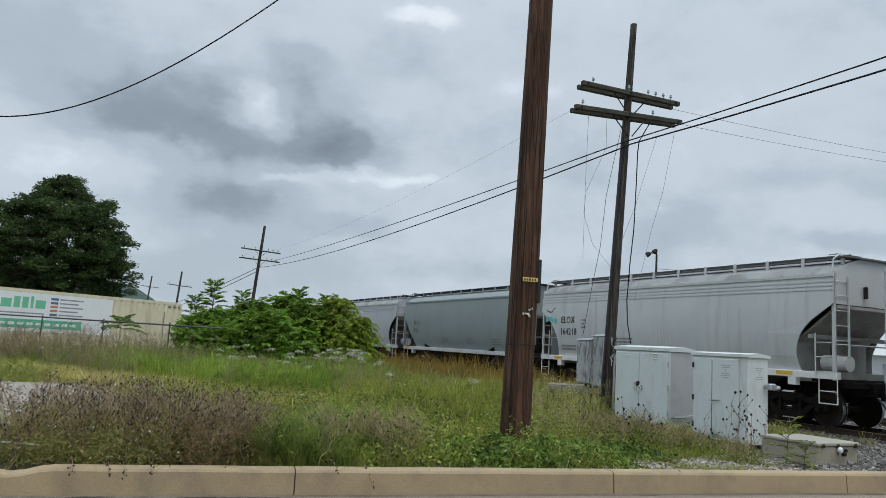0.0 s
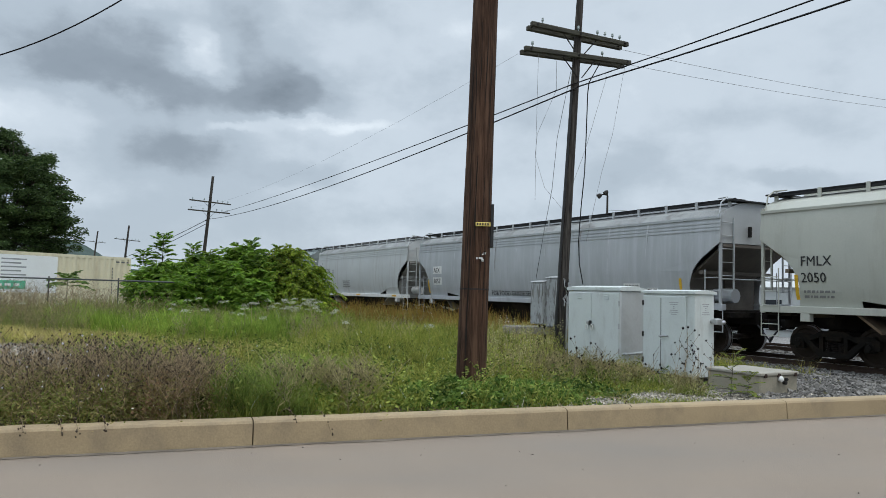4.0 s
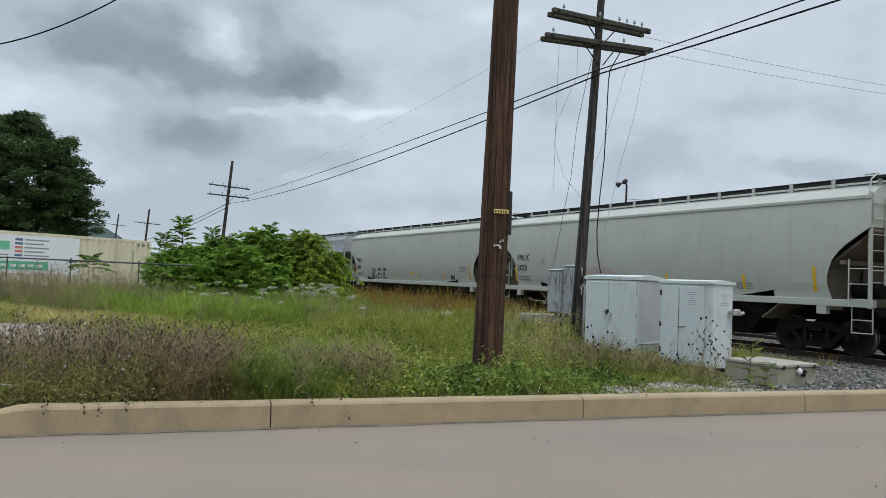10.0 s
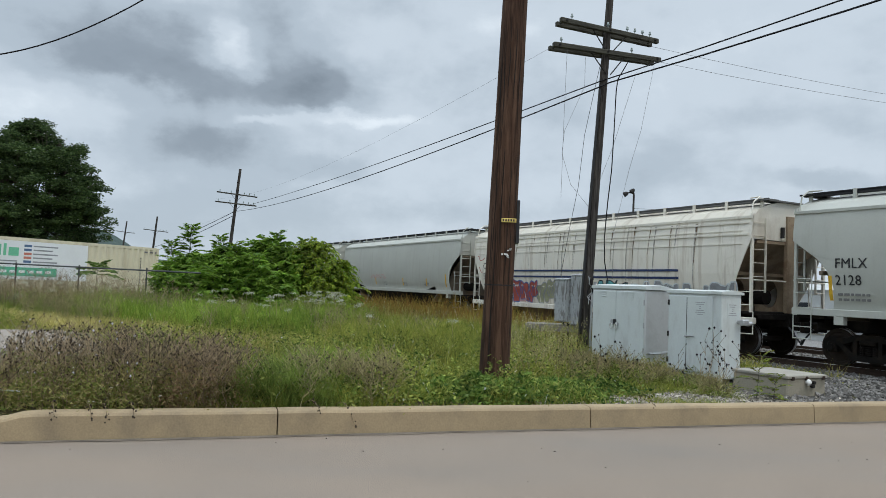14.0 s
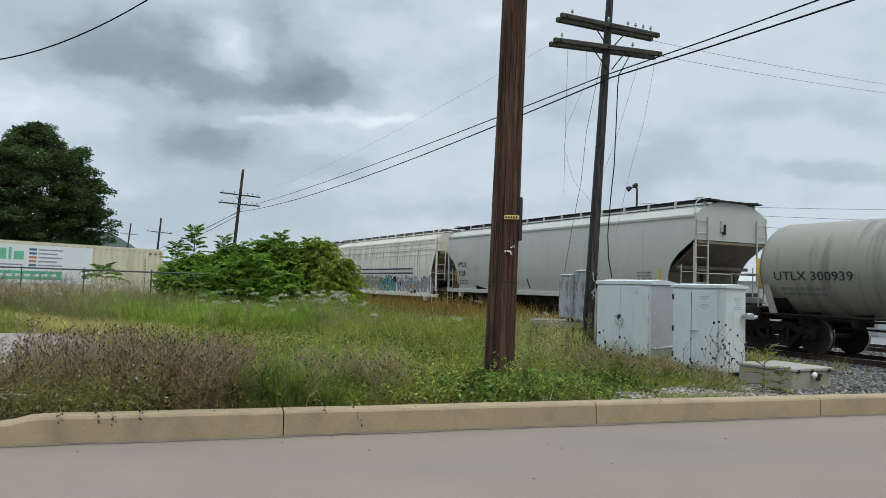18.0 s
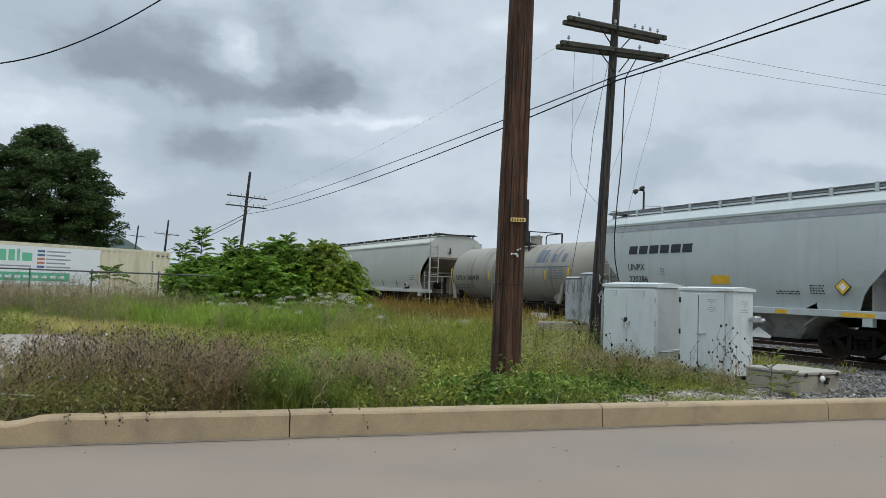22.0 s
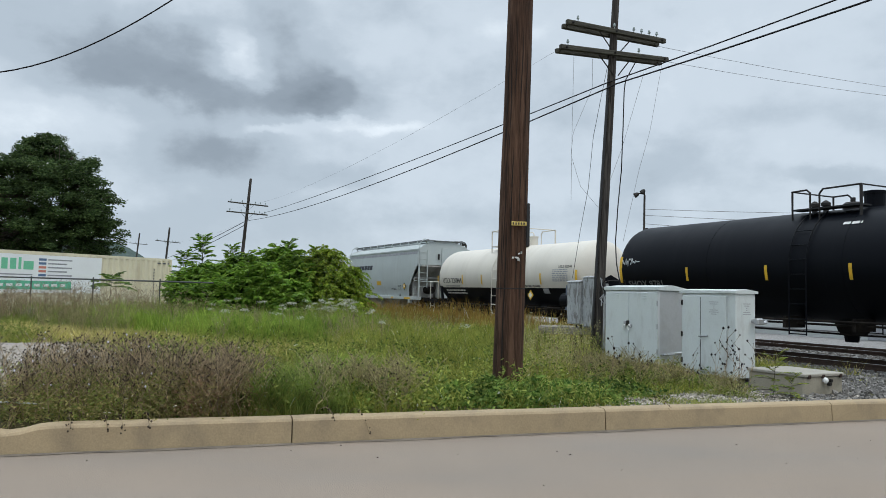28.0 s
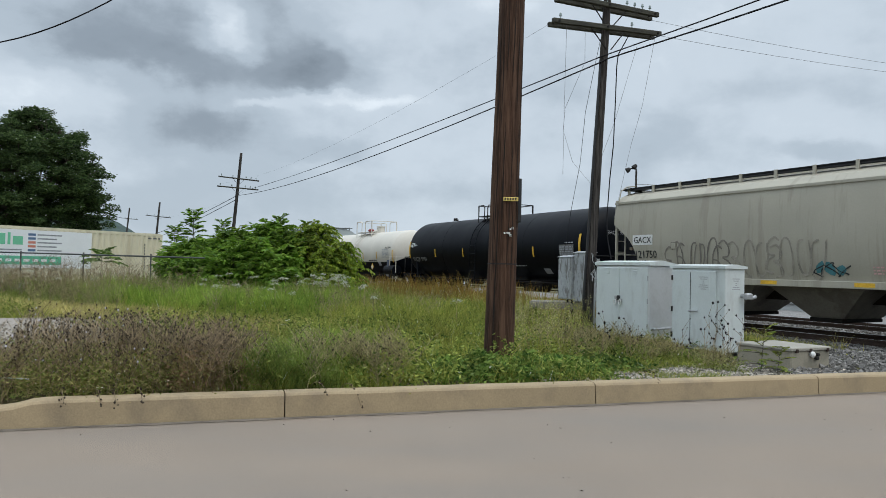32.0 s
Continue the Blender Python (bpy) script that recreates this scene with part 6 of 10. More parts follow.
    lathe(bm, [(0.25, top - 0.06), (0.25, top + 0.34), (0.28, top + 0.34), (0.28, top + 0.40), (0.1, top + 0.43), (0.0, top + 0.43)], 24, Matrix.Translation((dx + dome, 0, 0)))
    part("valve_dome", bm, shell_mat, car)
    bm = bmesh.new()
    lathe(bm, [(0.26, top - 0.05), (0.26, top + 0.12), (0.2, top + 0.17), (0.0, top + 0.18)], 20, Matrix.Translation((dx + man, 0, 0)))
    rod(bm, (dx + man, 0, top + 0.18), (dx + man, 0, top + 0.30), 0.05)
    part("manway", bm, fittings, car)
    bm = bmesh.new()
    for sy in (-1, 1):
        y0, y1 = sorted((sy * 0.45, sy * 0.87))
        box(bm, dx - pl, y0, top - 0.02, dx + pl, y1, top + 0.02)
    part("top_platform", bm, M_WALK if belly_mat is not M_TANKBLACK or not belly else fittings, car)
    # pipe railings: a long one with a tall middle on each side, with a gap where the ladder arrives
    for sy in (-1, 1):
        y = sy * 0.85
        base = top - 0.3
        bm = bmesh.new()
        bent(bm, [(dx - pl, y, base), (dx - pl, y, top + rh), (dx + pl * gap[0] - 0.1, y, top + rh + 0.01), (dx + pl * gap[0], y, top + rh - 0.08), (dx + pl * gap[0], y, base)], 0.024)
        part("top_railing", bm, fittings, car)
        bm = bmesh.new()
        bent(bm, [(dx + pl * gap[1], y, base), (dx + pl * gap[1], y, top + rh - 0.12), (dx + pl * gap[1] + 0.1, y, top + rh - 0.01), (dx + pl, y, top + rh), (dx + pl, y, base)], 0.024)
        part("top_railing", bm, fittings, car)
        bm = bmesh.new()
        rod(bm, (dx + pl, y, base), (dx + pl, y, top + rh), 0.038)
        part("railing_post", bm, fittings, car)
    for x in (-pl, pl):
        bm = bmesh.new()
        rod(bm, (dx + x, -0.85, top + rh), (dx + x, 0.85, top + rh), 0.02)
        part("end_railing", bm, fittings, car)
    for k, x in enumerate((-0.85, -0.52)):
        bm = bmesh.new()
        lathe(bm, [(0.07, top - 0.05), (0.07, top + 0.12), (0.12, top + 0.14), (0.12, top + 0.22), (0.05, top + 0.28), (0.0, top + 0.3)], 12, Matrix.Translation((dx + x, -0.1, 0)))
        part("relief_valve", bm, M_VALVERED if belly else fittings, car)
    return car, half, zc


def on_tank(radius, zc, x, z, out=0.008):
    """A frame on the shell's road side at height z: x along, y up the shell."""
    s = (z - zc) / radius
    ang = math.asin(max(-0.98, min(0.98, s)))
    y = -(radius + out) * math.cos(ang)
    zz = zc + (radius + out) * math.sin(ang)
    return Matrix.Translation((x, y, zz)) @ Matrix.Rotation(radians(90) - ang, 4, 'X')


def tank_bar(car, name, radius, zc, x0, x1, z0, z1, material, label=""):
    bm = bmesh.new()
    n = 5
    rows = []
    for i in range(n + 1):
        z = z0 + (z1 - z0) * i / n
        ang = math.asin((z - zc) / radius)
        rows.append([bm.verts.new((x, -(radius + 0.007) * math.cos(ang), zc + (radius + 0.007) * math.sin(ang))) for x in (x0, x1)])
    for p, q in zip(rows[:-1], rows[1:]):
        bm.faces.new((p[0], p[1], q[1], q[0]))
    return part(name, bm, material, car, label)


def tank_bars(car, radius, zc, x, z, w, h, rows, material):
    bm = bmesh.new()
    r = random.Random(rows + int(x * 10))
    for i in range(rows):
        zz = z + h * (1 - (i + 0.8) / rows)
        xx = x
        while xx < x + w - 0.03:
            e = min(x + w, xx + r.uniform(0.08, 0.22))
            vs = []
            for px, pz in ((xx, zz), (e, zz), (e, zz + h / rows * 0.55), (xx, zz + h / rows * 0.55)):
                ang = math.asin((pz - zc) / radius)
                vs.append(bm.verts.new((px, -(radius + 0.008) * math.cos(ang), zc + (radius + 0.008) * math.sin(ang))))
            bm.faces.new(vs)
            xx = e + 0.04
    ob = part("stencil_line", bm, material, car)
    ob["kind"] = "stuff"
    return ob


M_LIGHTGREY = paint("light_grey_car_paint", (0.52, 0.54, 0.54), amount=0.18)
M_DARKGREEN = paint("dark_grey_green_car_paint", (0.23, 0.27, 0.27), amount=0.15)
M_BLUEGREY = paint("bluish_grey_car_paint", (0.43, 0.45, 0.48), streak=(0.24, 0.23, 0.22), amount=0.3)
M_STREAKED = paint("streaked_grey_car_paint", (0.4, 0.42, 0.435), streak=(0.52, 0.54, 0.57), amount=0.55, pos=(0.40, 0.75))
M_PUTTY = paint("putty_grey_car_paint", (0.445, 0.455, 0.405), amount=0.12)
M_PUTTY2 = paint("pale_putty_car_paint", (0.465, 0.475, 0.43), amount=0.10)
M_CHALK = paint("rust_streaked_white_car_paint", (0.77, 0.735, 0.65), streak=(0.40, 0.32, 0.23), amount=0.40, pos=(0.54, 0.70))
M_PALEBLUE = paint("pale_blue_grey_car_paint", (0.435, 0.48, 0.475), amount=0.10)
M_CHALKROOF = paint("grimy_cream_roof_paint", (0.60, 0.565, 0.48), streak=(0.30, 0.24, 0.17), amount=0.5, pos=(0.50, 0.70))
M_TAUPE = paint("taupe_car_paint", (0.40, 0.375, 0.305), streak=(0.20, 0.16, 0.12), amount=0.3)
M_TANKBEIGE = paint("dusty_beige_tank_paint", (0.270, 0.256, 0.215), streak=(0.13, 0.115, 0.095), amount=0.6)
M_TANKCREAM = paint("cream_tank_paint", (0.62, 0.585, 0.515), streak=(0.50, 0.45, 0.37), amount=0.2)
M_TANKBLACK = paint("satin_black_tank_paint", (0.0030, 0.0040, 0.0066), streak=(0.006, 0.007, 0.010), amount=0.35, rough=0.45, spec=0.10)
M_VALVERED = mat("red_valve_paint", (0.20, 0.02, 0.02), 0.5, var=0.2)
M_TAGRED = mat("red_spray_paint", (0.42, 0.09, 0.07), 0.6, var=0.2, scale=4)
M_TAGBLUE = mat("blue_spray_paint", (0.06, 0.13, 0.33), 0.6, var=0.25, scale=4)
M_TAGTEAL = mat("teal_spray_paint", (0.13, 0.42, 0.46), 0.6, var=0.25, scale=4)
M_TAGGREY = mat("grey_spray_paint", (0.30, 0.31, 0.33), 0.6, var=0.25, scale=4)
M_BAYPALE = mat("dusty_pale_hopper", (0.34, 0.35, 0.35), 0.8, var=0.2, scale=1.5, grain=25, stain=(0.10, 0.09, 0.08), stain_amount=0.6, stain_scale=1.5)
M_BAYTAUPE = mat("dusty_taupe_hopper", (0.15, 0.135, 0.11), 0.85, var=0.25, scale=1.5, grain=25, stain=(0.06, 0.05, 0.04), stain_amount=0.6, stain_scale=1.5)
M_BAYRUST = mat("rusty_hopper", (0.16, 0.105, 0.06), 0.85, var=0.3, scale=1.5, grain=25, stain=(0.07, 0.05, 0.035), stain_amount=0.6, stain_scale=1.5)
M_SCRAWL = mat("brown_grey_spray", (0.20, 0.18, 0.155), 0.8, var=0.3, scale=3)
M_SCRAWLPALE = mat("faint_brown_spray", (0.30, 0.275, 0.23), 0.8, var=0.3, scale=3)
M_PALESTREAK = mat("pale_wash_streak", (0.50, 0.515, 0.53), 0.8, var=0.2, scale=3)
M_TAUPESTREAK = mat("brown_wash_streak", (0.26, 0.24, 0.22), 0.8, var=0.2, scale=3)
M_TAGOLIVE = mat("olive_spray_paint", (0.36, 0.37, 0.24), 0.6, var=0.25, scale=4)
M_TAGDEEPTEAL = mat("deep_teal_spray_paint", (0.06, 0.20, 0.23), 0.6, var=0.25, scale=4)
M_TAGPINK = mat("pink_spray_paint", (0.50, 0.30, 0.28), 0.6, var=0.25, scale=4)
M_TAGPALE = mat("pale_spray_paint", (0.55, 0.60, 0.62), 0.6, var=0.2, scale=4)
CARS = []


def placed(car, u):
    """Put a car on the track: u is the place of its middle at the start."""
    CARS.append((car, u))


def build_train():
    build_truck_meshes()
    ends = [-58.5, -39.45, -25.5, -11.45, 7.6, 24.9, 41.65, 57.8, 74.7, 87.15, 99.35, 113.5, 130.75, 149.6]
    mids = [(p + q) / 2 for p, q in zip(ends[:-1], ends[1:])]
    lens = [q - p for p, q in zip(ends[:-1], ends[1:])]

    car, a = hopper_car("grey covered hopper car with dark roof walkway", lens[0], M_BLUEGREY, M_LIGHTGREY, "ribbed_eave")
    placed(car, mids[0])
    car, a = hopper_car("dark grey-green covered hopper car with pale side sill", lens[1], M_DARKGREEN, M_LIGHTGREY, "straight")
    side_mark(car, "PDTX", -a + 1.4, 2.55, 0.24, M_FADED)
    side_mark(car, "4201", -a + 1.4, 2.15, 0.24, M_FADED)
    for x in (-1.5, 1.2, 3.6):
        lines_block(car, "stencil_line", x, 1.65, 0.8, 0.3, 3, M_FADED)
    side_bar(car, "reflector", -a + 0.2, -a + 0.8, 1.27, 1.36, M_YELLOWMARK, out=0.05)
    placed(car, mids[1])
    car, a = hopper_car("light grey covered hopper car with black stencils and small graffiti", lens[2], M_LIGHTGREY, M_WHITE, "ribbed_eave", slope_mat=M_SLOPEPALE, walk_mat=M_WALKGREY)
    side_mark(car, "ELOX", -a + 1.35, 2.62, 0.26, M_LETTER)
    side_mark(car, "164218", -a + 1.30, 2.18, 0.26, M_LETTER)
    lines_block(car, "stencil_line", -a + 1.35, 1.6, 0.9, 0.24, 2, M_FADED)
    lines_block(car, "stencil_line", -a + 4.3, 1.7, 1.1, 0.45, 4, M_FADED)
    lines_block(car, "stencil_line", -a + 2.6, 2.4, 0.3, 0.4, 3, M_FADED)
    scrawl(car, -a + 0.35, -a + 1.0, 3.0, 3.25, 3, M_LETTER, 0.02)
    patch(car, -a + 0.35, 2.6, 0.75, 0.28, 5, M_TAGTEAL, "small turquoise graffiti tag")
    for x in (-a + 0.9, -a + 3.2, 0.0, a - 1.7):
        side_bar(car, "reflector", x, x + 0.5, 1.27, 1.36, M_YELLOWMARK, out=0.05)
    placed(car, mids[2])
    car, a = hopper_car("streaked grey covered hopper car lettered for food grade service", lens[3], M_STREAKED, M_BLUEGREY, "ribbed_eave")
    for txt, z in (("AEX", 2.55), ("8657", 2.05)):
        side_bar(car, "white_panel", -a + 1.50, -a + 2.3, z - 0.16, z + 0.18, M_WHITE, out=0.006)
        side_mark(car, txt, -a + 1.56, z - 0.1, 0.23, M_LETTER)
    side_mark(car, "FOR FOOD GRADE SERVICE ONLY", -2.55, 1.47, 0.21, M_LETTER, 0.9)
    yellow_marks(car, a, (-a + 0.98, a - 1.45), 1.5, 0.6)
    side_bar(car, "reflector", 1.42, 1.55, 1.42, 1.85, M_YELLOWMARK)
    side_bar(car, "white_panel", a - 3.75, a - 3.05, 1.62, 1.95, M_WHITE, out=0.006)
    lines_block(car, "stencil_line", a - 3.7, 1.65, 0.6, 0.28, 4, M_FADED)
    side_bar(car, "white_panel", a - 2.75, a - 2.3, 1.52, 1.82, M_WHITE, out=0.006)
    side_bar(car, "data_plate", a - 2.72, a - 2.54, 1.55, 1.79, M_LETTER)
    side_bar(car, "data_plate", a - 2.51, a - 2.33, 1.55, 1.79, M_LETTER)
    lines_block(car, "stencil_line", a - 5.4, 1.55, 0.9, 0.3, 4, M_FADED)
    rng = random.Random(8)
    for k in range(9):
        rust_streak(car, -a + 1.5 + 1.75 * k + rng.uniform(-0.5, 0.5), 3.75, rng.uniform(2.0, 3.0), rng.uniform(0.02, 0.05), 40 + k, M_PALESTREAK if k % 3 else M_TAUPESTREAK, "pale washed streak" if k % 3 else "brown rust streak")
    placed(car, mids[3])
    car, a = hopper_car("putty grey covered hopper car with black graffiti and yellow reflectors", lens[4], M_PUTTY, M_PUTTY, "curved", slope_mat=M_SLOPETAN)
    side_mark(car, "FMLX", -a + 1.15, 2.38, 0.25, M_LETTER)
    side_mark(car, "2050", -a + 1.15, 1.98, 0.25, M_LETTER)
    lines_block(car, "stencil_line", -a + 1.2, 1.58, 0.8, 0.24, 2, M_FADED)
    patch(car, -a + 3.3, 1.45, 2.2, 0.5, 12, M_TAGPALE)
    for k in range(6):
        loop_letter(car, -a + 3.3 + 0.38 * k, 1.44, 0.38, 0.55, 50 + k, M_LETTER, 0.04)
    yellow_marks(car, a, (-a + 0.98, a - 1.45), 1.55, 0.62)
    yellow_marks(car, a, (-1.2, 1.44, 4.19), 1.52, 0.34)
    side_bar(car, "white_panel", a - 3.2, a - 2.75, 1.48, 1.75, M_WHITE, out=0.006)
    side_bar(car, "data_plate", a - 3.17, a - 2.99, 1.51, 1.72, M_LETTER)
    side_bar(car, "data_plate", a - 2.96, a - 2.78, 1.51, 1.72, M_LETTER)
    lines_block(car, "stencil_line", a - 2.3, 1.85, 0.6, 0.3, 3, M_FADED)
    side_bar(car, "reflector", 0.6, 1.0, 1.72, 1.84, M_YELLOWMARK)
    placed(car, mids[4])
    car, a = hopper_car("pale putty covered hopper car with pink ghost graffiti", lens[5], M_PUTTY2, M_PUTTY, "curved", slope_mat=M_SLOPETAN)
    side_mark(car, "FMLX", -a + 1.15, 2.38, 0.25, M_LETTER)
    side_mark(car, "2023", -a + 1.15, 1.98, 0.25, M_LETTER)
    lines_block(car, "stencil_line", -a + 1.2, 1.58, 0.8, 0.24, 2, M_FADED)
    lines_block(car, "stencil_line", -a + 2.75, 2.2, 0.22, 0.3, 3, M_FADED)
    scrawl(car, -a + 4.7, -a + 6.8, 1.9, 2.15, 4, M_TAGPINK, 0.014, 2, "faint pink graffiti")
    yellow_marks(car, a, (-a + 0.98, a - 1.45), 1.55, 0.62)
    yellow_marks(car, a, (-2.4, 1.38, 4.2), 1.55, 0.4)
    for x in (-1.2, 1.4, 4.0):
        lines_block(car, "stencil_line", x, 1.55, 0.5, 0.2, 3, M_FADED)
    placed(car, mids[5])
    car, a = hopper_car("white rust-streaked covered hopper car with blue stripes and colourful graffiti", lens[6], M_CHALK, M_CHALK, "panel", zb=1.05, bay_mat=M_BAYRUST, slope_mat=M_SLOPERUST, walk_mat=M_WALKGREY, ovals=True)
    side_mark(car, "CMHX", -a + 0.88, 2.42, 0.27, M_LETTER)
    side_mark(car, "52704", -a + 0.89, 1.97, 0.27, M_LETTER)
    lines_block(car, "stencil_line", -a + 1.0, 1.55, 1.0, 0.26, 2, M_LETTER)
    side_bar(car, "blue_stripe", -a + 2.2, a - 2.6, 2.30, 2.37, M_BLUELETTER, "dark blue painted stripe", out=0.016)
    side_bar(car, "blue_stripe", -a + 2.2, a - 2.6, 2.07, 2.14, M_BLUELETTER, "dark blue painted stripe", out=0.016)
    scrawl(car, -a + 0.35, -a + 1.0, 2.72, 3.05, 7, M_TAGRED, 0.018)
    scrawl(car, -a + 0.45, -a + 0.9, 2.2, 2.5, 8, M_TAGRED, 0.016)
    side_bar(car, "graffiti", -a + 3.2, -a + 4.4, 1.1, 1.8, M_TAGPINK, "pink graffiti background", out=0.004)
    for x0, w0, m2, m3, sd in ((-a + 1.9, 2.9, M_TAGRED, M_TAGBLUE, 21), (-a + 4.8, 2.8, M_TAGOLIVE, M_TAGGREY, 22), (-a + 7.65, 2.2, M_TAGTEAL, M_LETTER, 23), (-a + 9.95, 2.9, M_TAGGREY, M_TAGPALE, 24), (-a + 12.9, 1.5, M_TAGGREY, M_TAGPALE, 25)):
        k = int(w0 / 0.5)
        for i in range(k):
            bubble(car, x0 + w0 * i / k, 1.09 + 0.04 * (i % 2), w0 / k * 1.05, 0.80 + 0.06 * (i % 3), sd * 7 + i, m2, m3, 0.020)
    for k in range(3):
        scrawl(car, -a + 7.75, -a + 9.8, 1.14 + 0.16 * k, 1.50 + 0.16 * k, 90 + k, M_LETTER, 0.011)
    rng = random.Random(5)
    for k in range(26):
        x = -a + 1.2 + (2 * a - 2.6) * (k // 2 + 0.5) / 13 + rng.uniform(-0.16, 0.16)
        top = rng.choice((3.75, 3.7, 3.3))
        rust_streak(car, x, top, top - rng.uniform(0.7, 2.2), rng.uniform(0.012, 0.034), k, M_BAYRUST if k % 2 else M_TAUPESTREAK)
    for z in (3.05, 3.42):
        side_bar(car, "weld_rib", -a + 0.3, a - 0.3, z, z + 0.03, M_CHALK, out=0.022)
    for x in (-a + 0.55, 0.0, 3.4):
        side_bar(car, "reflector", x + 1.0, x + 1.42, 1.32, 1.43, M_YELLOWMARK, out=0.024)
    side_bar(car, "data_plate", 2.2, 2.62, 1.66, 1.9, M_LETTER, out=0.018)
    side_bar(car, "data_plate", 3.0, 3.16, 1.45, 1.62, M_LETTER, out=0.018)
    placed(car, mids[6])
    car, a = hopper_car("pale putty covered hopper car with curved ends", lens[7], M_PUTTY2, M_PUTTY2, "curved", slope_mat=M_SLOPETAN)
    side_mark(car, "FMLX", -a + 1.15, 2.38, 0.25, M_LETTER)
    side_mark(car, "2128", -a + 1.15, 1.98, 0.25, M_LETTER)
    lines_block(car, "stencil_line", -a + 1.2, 1.58, 0.8, 0.24, 2, M_FADED)
    lines_block(car, "stencil_line", -a + 2.75, 2.2, 0.22, 0.3, 3, M_FADED)
    yellow_marks(car, a, (-a + 0.98, a - 1.45), 1.6, 0.6)
    for x in (-3.4, -0.9, 1.6, 3.6):
        side_bar(car, "faded_strip", x, x + 0.07, 1.48, 1.86, M_LETTER, "dirt-blackened reflective strip", slant=-0.25)
    side_bar(car, "white_panel", a - 3.2, a - 2.75, 1.48, 1.75, M_WHITE, out=0.006)
    side_bar(car, "data_plate", a - 3.17, a - 2.99, 1.51, 1.72, M_LETTER)
    lines_block(car, "stencil_line", a - 2.4, 1.85, 0.65, 0.3, 3, M_FADED)
    bm = bmesh.new()
    box(bm, a, -0.5, 3.35, a + 0.05, -0.28, 3.7, ch=0.01)
    part("end_box", bm, M_PUTTY2, car)
    placed(car, mids[7])

    r = 1.27
    car, half, zc = tank_car("dusty beige tank car with a blue company name and railed dome", lens[8], r, M_TANKBEIGE, M_UNDER, M_DARKSTEEL, dx=0.05, lx=-0.62, dome=0.55, man=-0.1, pl=1.25, insets=(1.85, 2.0))
    lettering("UTLX 300939", 0.34, M_LETTER, car, on_tank(r, zc, -4.38, zc - 0.31), xscale=1.12)
    tank_bars(car, r, zc, -4.2, zc - 0.72, 1.3, 0.26, 2, M_FADED)
    # the company name as plain slanted blocks
    for k, (w, h) in enumerate(((0.30, 0.52), (0.25, 0.52), (0.08, 0.36), (0.25, 0.34), (0.08, 0.52), (0.25, 0.34))):
        x = 2.38 + 0.34 * k
        tank_bar(car, "logo_block", r, zc, x, x + w, zc + 0.42, zc + 0.42 + h, M_GREYLETTER, "slate blue painted company mark")
    tank_bar(car, "logo_line", r, zc, 1.6, 4.7, zc + 0.22, zc + 0.27, M_GREYLETTER)
    tank_bars(car, r, zc, 3.3, zc - 0.25, 1.0, 0.5, 5, M_FADED)
    for x in (-1.32, 0.97, 3.07):
        tank_bar(car, "reflector", r, zc, x, x + 0.09, zc - 0.28, zc + 0.12, M_YELLOWMARK, "yellow reflective strip")
    for x in (-half + 0.35, 4.6):
        tank_bar(car, "reflector", r, zc, x, x + 0.11, zc - 0.55, zc + 0.28, M_YELLOWMARK, "yellow reflective strip")
    bm = bmesh.new()
    lo = [bm.verts.new((3.96 + 0.2 * px, -1.26, 1.24 + 0.2 * py)) for px, py in ((0, -1), (1, 0), (0, 1), (-1, 0))]
    hi = [bm.verts.new((v.co.x, -1.275, v.co.z)) for v in lo]
    bm.faces.new(hi)
    bm.faces.new(lo[::-1])
    for i in range(4):
        bm.faces.new((lo[i], lo[(i + 1) % 4], hi[(i + 1) % 4], hi[i]))
    part("placard_holder", bm, M_FADED, car, "grey diamond placard holder")
    placed(car, mids[8])

    car, a = hopper_car("pale blue-grey covered hopper car with dark painted company name", lens[9], M_PALEBLUE, M_PALEBLUE, "straight", zb=1.25, bay_mat=M_BAYPALE, slope_mat=M_SLOPEPALE, walk_mat=M_WALKPALE)
    for k, w in enumerate((0.41, 0.41, 0.42, 0.40, 0.42, 0.41)):
        x = -a + 1.55 + 0.475 * k
        side_bar(car, "logo_block", x, x + w - 0.03, 2.80, 3.06, M_NAVY, "navy painted company mark", slant=0.12)
    side_mark(car, "UNPX", -a + 1.51, 2.27, 0.22, M_LETTER)
    side_mark(car, "220286", -a + 1.55, 1.88, 0.22, M_LETTER)
    lines_block(car, "stencil_line", -a + 1.6, 1.55, 0.9, 0.2, 2, M_FADED)
    lines_block(car, "stencil_line", -a + 7.2, 1.6, 0.7, 0.12, 2, M_LETTER)
    lines_block(car, "stencil_line", -a + 8.2, 1.62, 0.4, 0.26, 4, M_LETTER)
    lines_block(car, "stencil_line", -a + 3.0, 2.1, 0.2, 0.25, 3, M_FADED)
    pm = Matrix.Translation((3.64, -side_y(1.85) - 0.012, 1.82)) @ Matrix.Rotation(radians(90), 4, 'X')
    for sz, m2, nm in ((0.21, M_LETTER, "placard_edge"), (0.185, M_YELLOWMARK, "placard"), (0.10, M_WHITE, "placard_field")):
        bm = bmesh.new()
        v = [bm.verts.new((px * sz, py * sz, 0.02 - sz * 0.05)) for px, py in ((0, -1), (1, 0), (0, 1), (-1, 0))]
        w2 = [bm.verts.new((p.co.x, p.co.y, -0.01)) for p in v]
        bm.faces.new(v)
        for i in range(4):
            bm.faces.new((w2[i], w2[(i + 1) % 4], v[(i + 1) % 4], v[i]))
        o = part(nm, bm, m2, car)
        o.matrix_basis = pm
    side_bar(car, "yellow_panel", -0.43, 0.24, 1.86, 2.1, M_YELLOWMARK, "yellow placard")
